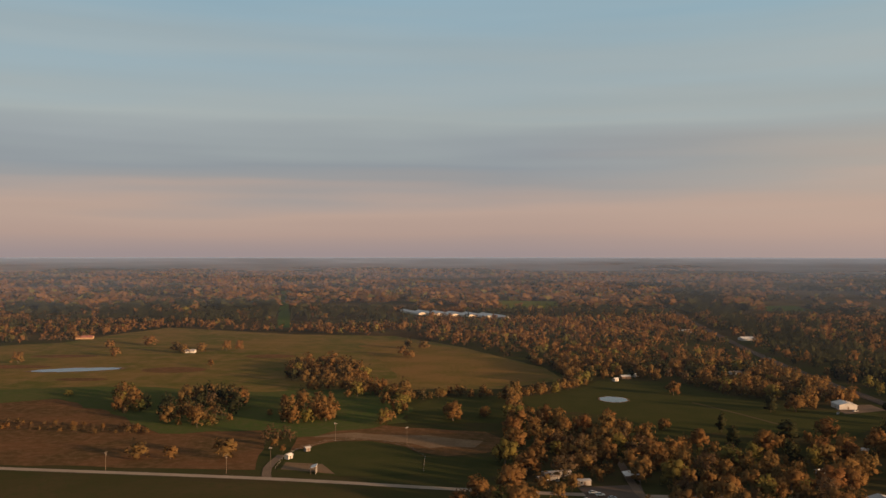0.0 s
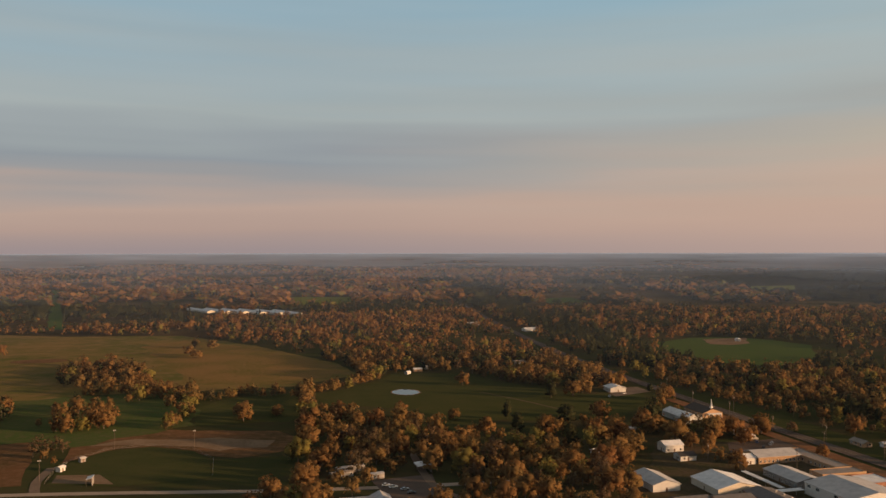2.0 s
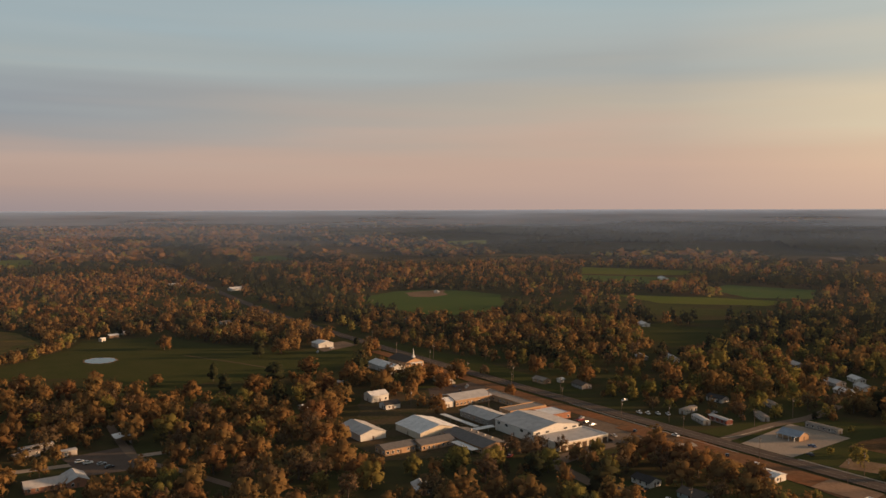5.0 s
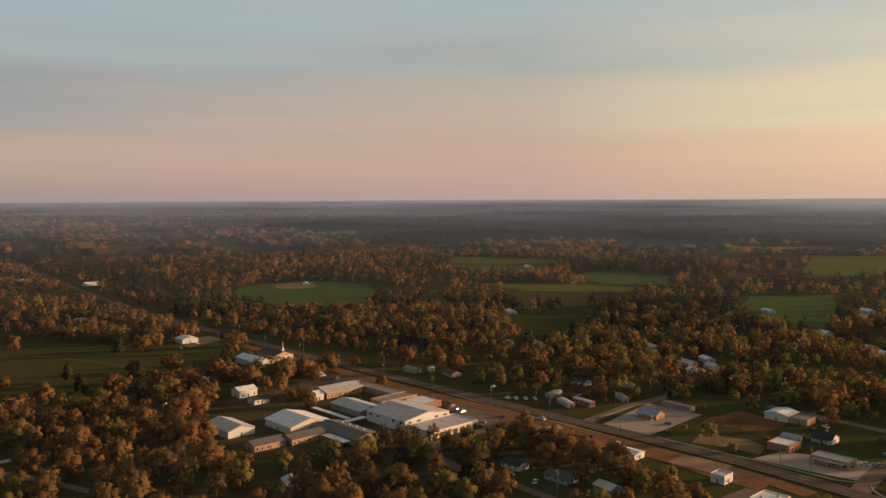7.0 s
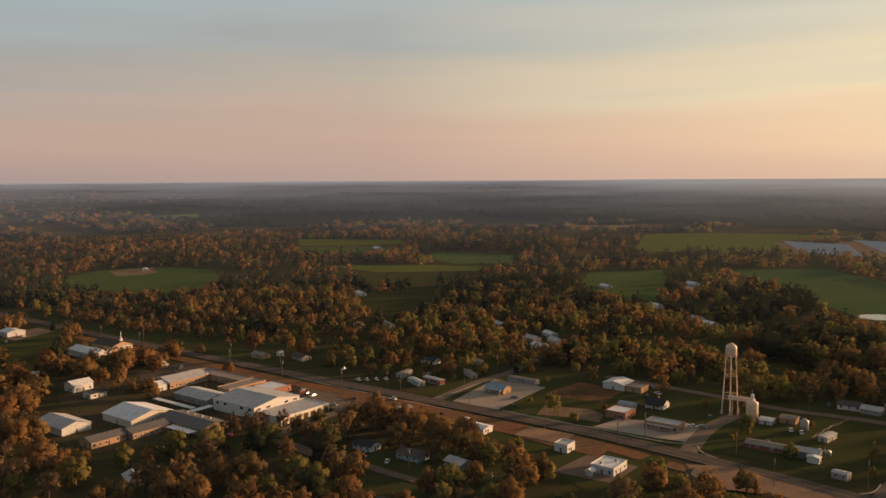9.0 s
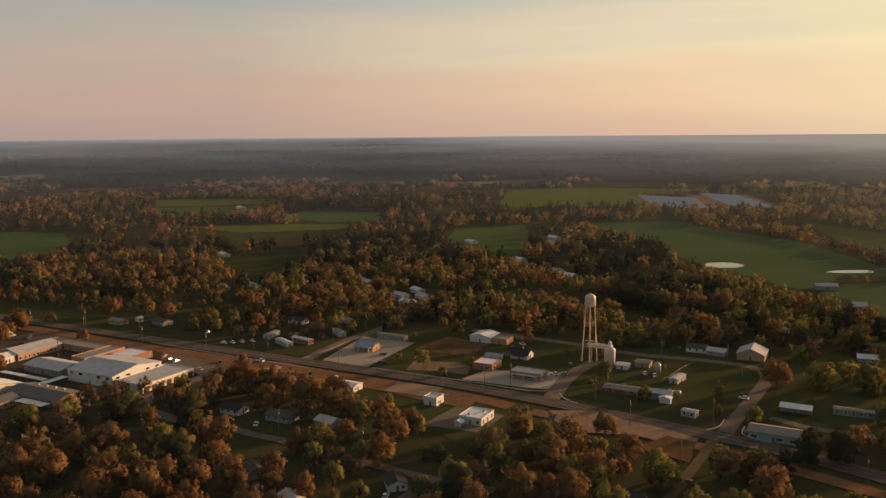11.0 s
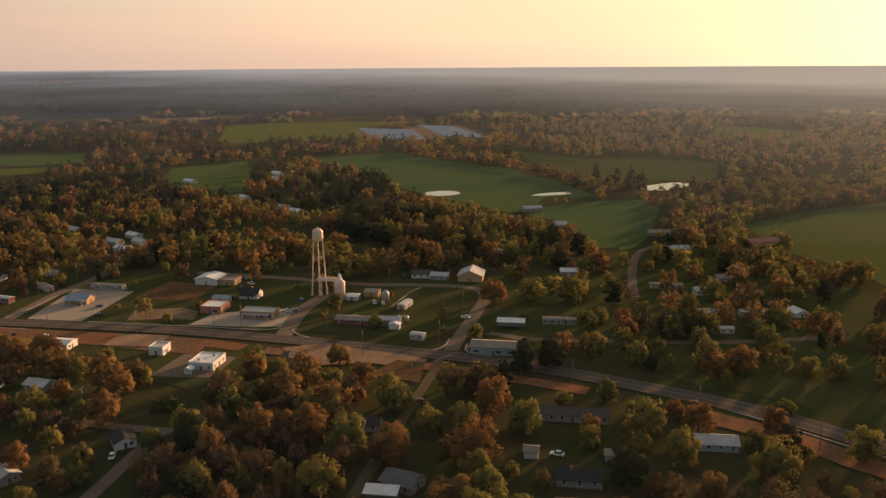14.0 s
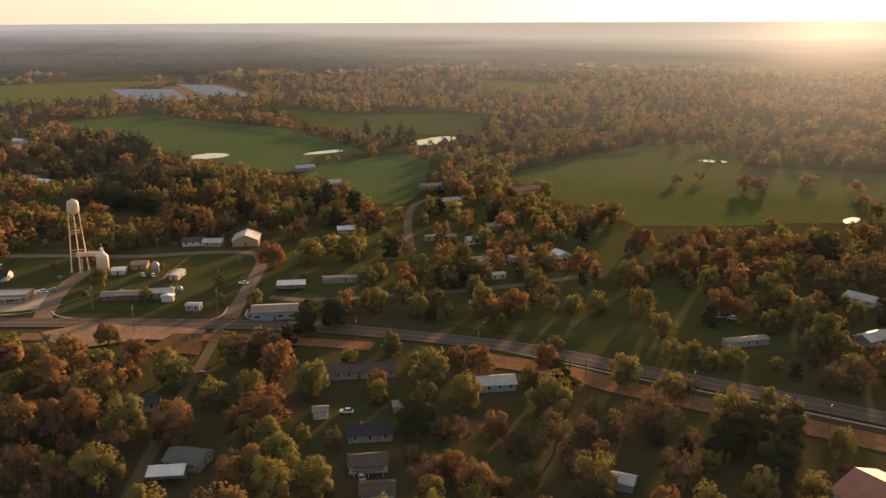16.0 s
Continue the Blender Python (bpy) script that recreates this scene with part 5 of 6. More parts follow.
cars("blue", (318, 466, 60), (412, 149, 20), (386, 248, 80), (470, 106, 10))


def bus(x, y, turn):
    b = thing("school_bus", x, y, "pale school bus parked in a row", "bus", "school buses", turn, 0.08)
    part("body", Shape().prism([(-5.2, 0.6), (4.0, 0.6), (5.4, 0.7), (5.4, 1.6), (4.1, 1.8), (3.9, 3.0), (-5.2, 3.0)], -1.2, 1.2), M_CREAM, b)
    part("roof", Shape().prism([(-5.2, 3.0), (3.9, 3.0), (3.6, 3.2), (-5.0, 3.2)], -1.1, 1.1), M_TRIM, b)
    part("window_band", Shape().box(-4.9, 3.5, -1.23, 1.23, 1.9, 2.6), M_GLASS, b)
    for wx in (-3.2, 3.6):
        for wy in (-1.05, 1.05):
            part("wheel", Shape().tube((wx, wy - 0.15, 0.5), (wx, wy + 0.15, 0.5), 0.5, 0.5, 12), M_TYRE, b)


for k in range(4):
    bus(318 + 1.2 * k, 474 + 4.6 * k, -14)


# ---- poles and small structures ----
def utility_pole(x, y, h, turn):
    b = thing("utility_pole", x, y, "weathered wooden utility pole with a crossarm", "utility pole", "utility poles", turn)
    part("post", Shape().tube((0, 0, 0), (0, 0, h), 0.17, 0.11, 7), M_POLE, b)
    part("crossarm", Shape().box(-1.2, 1.2, -0.07, 0.07, h - 0.9, h - 0.75), M_POLE, b)
    for k in (-1.05, 0.0, 1.05):
        part("insulator", Shape().spin([(0.05, h - 0.75), (0.07, h - 0.6), (0.03, h - 0.5)], 6, k, 0.0), M_STEEL, b)
    part("transformer", Shape().tube((0.32, 0, h - 2.4), (0.32, 0, h - 1.5), 0.22, 0.22, 8), M_STEEL, b)


spots = [(346.5, y) for y in (640, 590, 540, 490, 440, 390, 340, 296, 250, 206, 168)]
spots += [(363, y) for y in (660, 560, 459, 410, 320, 208, 162, 120)]
spots += [(334, 96), (326, 50), (311, 8), (290, -36), (268, -70), (247, -100), (222, -132), (362, 84), (352, 66)]
spots += [(263, 432), (299, 402), (275, 291), (261, 220), (256, 176), (247, 132), (300, 68), (256, 44), (400, 62), (446, 76), (446, 110), (430, 288), (395, 288), (368, 12), (371, -24), (-190, 474), (-260, 484), (-330, 494), (-120, 466)]
for i, (x, y) in enumerate(spots):
    utility_pole(x, y, 10.5 + (i * 7 % 5) * 0.4, 0 if x > 200 else 80)


def light_pole(x, y):
    b = thing("light_pole", x, y, "tall ball field light pole", "light pole", "light poles")
    part("post", Shape().tube((0, 0, 0), (0, 0, 12), 0.13, 0.09, 8), M_POLE, b)
    part("rack", Shape().box(-0.9, 0.9, -0.08, 0.08, 11.5, 12.1), M_STEEL, b)


for x, y in ((-70, 547), (-23, 534), (-98, 478)):
    light_pole(x, y)


def wire_fence(points, label, step=3.0, h=1.3):
    """Posts with rails between them."""
    b = thing("fence", points[0][0], points[0][1], label, "fence", "fences")
    ox, oy = points[0]
    line = [Vector(p) for p in points]
    for a, c in zip(line, line[1:]):
        n = max(1, int((c - a).length / step))
        for k in range(n):
            p = a.lerp(c, k / n)
            part("post", Shape().box(p.x - ox - 0.05, p.x - ox + 0.05, p.y - oy - 0.05, p.y - oy + 0.05, 0, h), M_POLE, b)
        for z in (h * 0.4, h * 0.9):
            part("rail", Shape().tube((a.x - ox, a.y - oy, z), (c.x - ox, c.y - oy, z), 0.03, 0.03, 4), M_STEEL, b)


wire_fence([(-95, 476), (-95, 505), (-90, 524), (-74, 546), (-49, 551), (-22, 532), (-11, 505), (-11, 468)], "wire fence round a ball field", 6.0, 1.8)
wire_fence([(445, 204), (470, 204)], "weathered board fence beside a warehouse", 2.5, 1.6)
wire_fence([(400, 100), (430, 96), (446, 92)], "low wire fence round a gravel yard", 4.0)


# ---- trees ----
rng = np.random.default_rng(7)


def lobes(kind, r):
    """Centres and radii of the bunches that make up a crown of radius 1 and height 1."""
    if kind == "pine":
        n, out = 15, []
        for k in range(n):
            z = 0.18 + 0.74 * k / (n - 1)
            w = 0.95 * math.sqrt(max(0.05, 1 - ((z - 0.42) / 0.54) ** 2)) * r.uniform(0.65, 1.05)
            a = k * 2.4 + r.uniform(-0.5, 0.5)
            out.append((w * 0.6 * math.cos(a), w * 0.6 * math.sin(a), z, max(0.22, w * 0.58), r.uniform(0.07, 0.11)))
        return out
    # upright clumps round the limbs, some standing out of the outline
    n = 24 if kind != "twig" else 18
    out = [(0, 0, 0.52, 0.52, 0.27)]
    for k in range(n):
        a, t = k * 2.399 + r.uniform(-0.5, 0.5), (k + 0.5) / n
        z = 0.20 + 0.66 * t + r.uniform(-0.05, 0.05)
        w = math.sqrt(max(0.04, 1 - ((z - 0.44) / 0.54) ** 2)) * r.uniform(0.35, 0.80)
        out.append((w * math.cos(a), w * math.sin(a), z, r.uniform(0.20, 0.36), r.uniform(0.11, 0.21)))
    return out


def ball(level):
    """Corners of the triangles of a unit ball."""
    bm = bmesh.new()
    bmesh.ops.create_icosphere(bm, subdivisions=level, radius=1.0)
    out = np.array([[v.co[:] for v in f.verts] for f in bm.faces])
    bm.free()
    return out


BALLS = {1: ball(1), 2: ball(2)}


def crown(kind, level, seed):
    """Dense twigs inside, leaf sprays outside, all three-cornered; unit crown: radius 1, height 1."""
    quads, size, bunches, fine = LOD[level]
    if kind == "twig":
        size *= 0.72  # thin, see-through crowns
    r = np.random.default_rng(seed)
    lo = np.array(lobes(kind, r))
    heart = np.array([0, 0, 0.40])
    weight = lo[:, 3] ** 2
    pick = r.choice(len(lo), quads, p=weight / weight.sum())
    way = r.normal(size=(quads, 3))
    way[:, 2] += 0.25
    way /= np.linalg.norm(way, axis=1)[:, None]
    shell = r.uniform(0.55, 1.08, (quads, 1)) ** 0.6
    c = lo[pick, :3] + way * shell * np.stack([lo[pick, 3], lo[pick, 3], lo[pick, 4]], 1)
    nrm = way + r.normal(scale=0.4, size=(quads, 3))
    nrm /= np.linalg.norm(nrm, axis=1)[:, None]
    u = np.cross(nrm, r.normal(size=(quads, 3)))
    u /= np.linalg.norm(u, axis=1)[:, None]
    v = np.cross(nrm, u)
    s = size * r.uniform(0.6, 1.35, (quads, 1))
    k = r.uniform(0.55, 1.0, (quads, 1))
    flat = np.array([1.0, 1.0, 0.5])  # height units are about twice a radius
    soft = way * 0.30 + (c - heart) * np.array([0.9, 0.9, 1.8]) + nrm * 0.15
    tris = [np.stack([c + (-u - v * k) * s * flat, c + (u - v * k * 0.6) * s * flat, c + (v * k * 1.3 - u * 0.2) * s * flat], 1)]
    softs = [np.repeat(soft[:, None], 3, 1)]
    fill = {"twig": 0.50, "pine": 0.80}.get(kind, 0.75)
    for one in (lo[np.argsort(-lo[:, 3] * lo[:, 4])][:bunches]):
        q = BALLS[fine]
        bumps = 1 + 0.16 * np.sin(q[..., :1] * 5 + seed) * np.sin(q[..., 1:2] * 6 + one[2] * 20) + 0.10 * np.sin(q[..., 2:] * 8 + one[0] * 9)
        p = one[:3] + q * bumps * np.array([one[3], one[3], one[4]]) * fill
        tris.append(p)
        softs.append(q * 0.45 + (p - heart) * np.array([0.9, 0.9, 1.8]))
    softs = np.concatenate(softs)
    return np.concatenate(tris), softs / np.linalg.norm(softs, axis=2, keepdims=True)


def rounded(ob, normals):
    """Shades the leaves of a crown as one soft bunch."""
    ob.data.shade_smooth()
    ob.data.normals_split_custom_set_from_vertices(normals.astype(np.float32))


def wood_shape(kind, seed, fine=True):
    """Trunk and limbs in the same units, as a Shape in metres for a tree 12 m high and 5 m in radius."""
    r, s = random.Random(seed), Shape()
    if kind == "pine":
        s.tube((0, 0, -0.1), (0.1, 0, 12.0), 0.26, 0.05, 7)
        return s
    bend = Vector((r.uniform(-0.3, 0.3), r.uniform(-0.3, 0.3), 4.2))
    s.tube((0, 0, -0.1), bend, 0.30, 0.22, 7)
    for k in range(6):
        a = k * 2.4 + r.uniform(-0.4, 0.4)
        mid = bend + Vector((1.5 * math.cos(a), 1.5 * math.sin(a), r.uniform(1.2, 2.6)))
        tip = mid + Vector((1.6 * math.cos(a + 0.3), 1.6 * math.sin(a + 0.3), r.uniform(1.5, 3.4)))
        s.tube(bend, mid, 0.16, 0.10, 5)
        s.tube(mid, tip, 0.10, 0.03, 4)
    return s


KINDS = {
    "russet": dict(name="russet_tree", leaf=M_BUD, label="russet budding hardwood tree with a rounded crown", height=(9, 16), wide=(0.40, 0.56)),
    "spring": dict(name="yellow_green_tree", leaf=M_SPRING, label="yellow green hardwood tree in spring leaf", height=(8, 15), wide=(0.40, 0.56)),
    "twig": dict(name="bare_tree", leaf=M_TWIG, label="grey brown nearly bare hardwood tree", height=(8, 14), wide=(0.38, 0.52)),
    "pine": dict(name="pine_tree", leaf=M_PINE, label="dark green pine tree with a ragged crown", height=(12, 18), wide=(0.30, 0.42)),
}
VARIANTS = 4
CLOSE = 75  # of each kind, the trees with the finest leaves
# leaf sprays and their size, inner bunches and their fineness
LOD = {"close": (2000, 0.048, 12, 2), "near": (540, 0.088, 14, 1), "mid": (100, 0.175, 6, 1), "far": (16, 0.34, 1, 1), "tuft": (7, 0.66, 0, 1)}


# land on which each tree stands by its own place; elsewhere they are strewn
PLACED = np.zeros((NX, NY), bool)
for zone in (
    [(501, 210), (482, 58), (602, 49), (538, -20), (592, -107), (483, -146), (438, -292), (186, -127), (199, -13), (213, 102)],
    [(329, 327), (345, 127), (224, 85), (193, 200)],
    [(304, 659), (345, 640), (345, 330), (308, 260), (241, 204), (149, 330)],
    [(-7, 600), (60, 620), (101, 628), (295, 599), (161, 329), (-5, 418)],
):
    PLACED[inside(zone, cx, cy)] = True


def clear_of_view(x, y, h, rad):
    """True where a tree of height h neither stands in the open nor hides open land from the camera."""
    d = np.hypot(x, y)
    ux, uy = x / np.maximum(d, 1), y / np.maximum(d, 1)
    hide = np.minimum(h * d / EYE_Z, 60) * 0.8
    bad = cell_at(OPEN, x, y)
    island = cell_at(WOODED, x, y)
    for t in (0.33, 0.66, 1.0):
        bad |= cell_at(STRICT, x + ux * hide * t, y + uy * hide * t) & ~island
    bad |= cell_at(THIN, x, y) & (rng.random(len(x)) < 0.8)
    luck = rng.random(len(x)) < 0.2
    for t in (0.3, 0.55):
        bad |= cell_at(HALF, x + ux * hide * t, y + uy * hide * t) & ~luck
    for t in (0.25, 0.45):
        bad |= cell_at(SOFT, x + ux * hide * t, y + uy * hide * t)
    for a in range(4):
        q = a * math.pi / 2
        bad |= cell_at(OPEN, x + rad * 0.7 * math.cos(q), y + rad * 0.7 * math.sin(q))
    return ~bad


HALF[inside([(230, 30), (345, 30), (345, -10), (300, -62), (230, -62)], cx, cy)] = False
for f in FOOT:
    OPEN[inside(f, cx, cy)] = True
    STRICT[inside(f, cx, cy)] = True
SOFT = np.zeros((NX, NY), bool)
for f in SOFT_FOOT:
    OPEN[inside(f, cx, cy)] = True
    if f[0][1] > 70 or f[0][0] < 300:
        SOFT[inside(f, cx, cy)] = True

# wooded islands and hedges inside the open land
for island in (
    [(-171, 895), (-143, 951), (-89, 923), (-68, 830), (-72, 742), (-111, 736), (-153, 815)],
    [(-141, 671), (-124, 702), (-86, 696), (-71, 620), (-89, 594), (-122, 600)],
    [(-62, 686), (-39, 697), (-27, 629), (-38, 604), (-53, 608)],
    [(-290, 718), (-269, 735), (-230, 670), (-219, 629), (-252, 633)],
    [(-225, 661), (-221, 724), (-167, 724), (-147, 647), (-152, 588), (-174, 570), (-197, 588)],
    [(-91, 742), (-68, 761), (-32, 748), (-31, 719), (-64, 713), (-85, 707)],
):
    WOODED[inside(island, cx, cy)] = True
OPEN &= ~WOODED

# plantations of pine
PINES = [
    [(-860, 1633), (-559, 1334), (-753, 1796), (-1178, 2236)],
    [(-594, 1440), (-285, 1442), (-394, 1996), (-644, 2110), (-767, 1889)],
    [(-250, 1387), (-40, 1367), (-74, 1715), (-285, 1893), (-325, 1799)],
    [(800, 560), (880, 500), (830, 440), (730, 500)],
    [(740, 270), (860, 260), (900, 225), (820, 190), (700, 180), (680, 240)],
    [(1080, 560), (1280, 600), (1240, 440), (1100, 420)],
    [(1180, 900), (1300, 720), (1150, 640), (1040, 850)],
    [(640, 700), (760, 660), (700, 580), (610, 640)],
    [(560, 200), (660, 180), (640, 120), (560, 140)],
    [(706, 2724), (878, 2899), (580, 1642), (526, 1175), (502, 954), (408, 775), (407, 924), (433, 1160), (522, 1703)],
    [(330, 26), (338, 22), (334, 14), (326, 18)],
    [(210, -74), (226, -70), (228, -96), (208, -98)],
]
PINE_GRID = np.zeros((NX, NY), bool)
for p in PINES:
    PINE_GRID[inside(p, cx, cy)] = True


def kind_of(x, y):
    """Species by plot: plantations of pine, the rest in loose drifts."""
    pick = rng.random(len(x))
    drift = np.array([noise.noise(Vector((a / 130, b / 130, 3.1))) + 0.6 * noise.noise(Vector((a / 35, b / 35, 8.2))) for a, b in zip(x, y)])
    fx, fy = unwarp(x, y)
    d = np.hypot(fx, fy)
    yaw = np.degrees(np.arctan2(-x, y))
    out = np.where(pick + drift * 0.45 < 0.48, 0, np.where(pick + drift * 0.45 < 0.82, 1, 2))
    # more yellow green towards the west, more russet to the north
    lean = np.clip((-yaw - 25) / 55, 0, 1)
    out = np.where((out == 0) & (rng.random(len(x)) < lean * 0.5), 1, out)
    out = np.where((out == 1) & (rng.random(len(x)) < (1 - lean) * 0.72), 0, out)
    stand = np.array([noise.noise(Vector((a / 380, b / 380, 9.1))) for a, b in zip(fx, fy)])
    dark = np.where(inside(RIDGE, fx, fy), 1.0, np.where((d > 1500) & (stand > 0.28), 0.8, np.where(d > 600, np.clip(0.06 + 0.6 * drift, 0.03, 0.6), 0.04)))
    # the woods to the east hold many pines, in drifts
    east = np.clip((-yaw - 6) / 18, 0, 1) * np.clip((d - 520) / 300, 0, 1) * np.clip((82 + yaw) / 14, 0.5, 1)
    dark = np.maximum(dark, east * np.clip(np.where(d > 900, 0.42, 0.12) + 0.7 * drift, 0.04, 0.85))
    out = np.where(rng.random(len(x)) < dark, 3, out)
    out = np.where(cell_at(PINE_GRID, fx, fy) & (rng.random(len(x)) < 0.85), 3, out)
    return out


def scatter(r0, r1, step, keep, lo=-134.0, hi=36.0):
    """Jittered places in the sector between two distances."""
    n = int(0.5 * radians(hi - lo) * (r1 * r1 - r0 * r0) / step ** 2)
    r = np.sqrt(rng.uniform(r0 * r0, r1 * r1, n))
    a = np.radians(rng.uniform(lo, hi, n))
    x, y = -r * np.sin(a), r * np.cos(a)
    thin = np.array([noise.noise(Vector((p / 60, q / 60, 0.7))) for p, q in zip(x, y)])
    ok = rng.random(n) < keep + thin * 1.35 + 0.28 * np.clip((y - 450) / 150, 0, 1)
    return x[ok], y[ok]


def spaced(x, y, gap):
    """Drops places nearer than gap to one kept before."""
    cell, out = {}, []
    for i in range(len(x)):
        k = (int(x[i] // gap), int(y[i] // gap))
        near = [j for a in (-1, 0, 1) for b in (-1, 0, 1) for j in cell.get((k[0] + a, k[1] + b), ())]
        if all((x[i] - x[j]) ** 2 + (y[i] - y[j]) ** 2 > gap * gap for j in near):
            cell.setdefault(k, []).append(i)
            out.append(i)
    return np.array(out, int)


EAST_SIDE = [(360, 720), (440, 720), (440, 60), (345, 60), (360, 140)]
OPEN[inside([(361, 700), (376, 700), (376, 80), (361, 80)], cx, cy)] = True
NAMES = list(KINDS)
batches = {(k, l): [] for k in NAMES for l in LOD}  # x, y, z, height, radius, turn


def sow(x, y, level, gap, scale=1.0):
    few = cell_at(PLACED, x, y) & (rng.random(len(x)) < (0.70 if scale == 1.0 else 0.25))
    x, y = x[~few], y[~few]
    if gap:
        i = spaced(x, y, gap)
        x, y = x[i], y[i]
    if level == "near":
        far = np.array([np.all(np.hypot(taken[:, 0] - p, taken[:, 1] - q) > taken[:, 4] * 0.75) for p, q in zip(x, y)], bool)
        x, y = x[far], y[far]
    k = kind_of(x, y)
    for n, name in enumerate(NAMES):
        sel = k == n
        px, py = x[sel], y[sel]
        h = rng.uniform(*KINDS[name]["height"], len(px)) * scale
        h *= np.where(inside(EAST_SIDE, px, py), 0.68, 1.0)  # kept low so the sun reaches the road and school
        rad = h * rng.uniform(*KINDS[name]["wide"], len(px))
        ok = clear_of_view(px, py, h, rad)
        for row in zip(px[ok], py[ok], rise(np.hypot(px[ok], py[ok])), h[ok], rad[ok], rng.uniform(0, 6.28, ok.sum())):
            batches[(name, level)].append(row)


BUILT = np.zeros((NX, NY), bool)
for f in FOOT + SOFT_FOOT:
    BUILT[inside(f, cx, cy)] = True
KNOWN = {k: [] for k in KINDS}
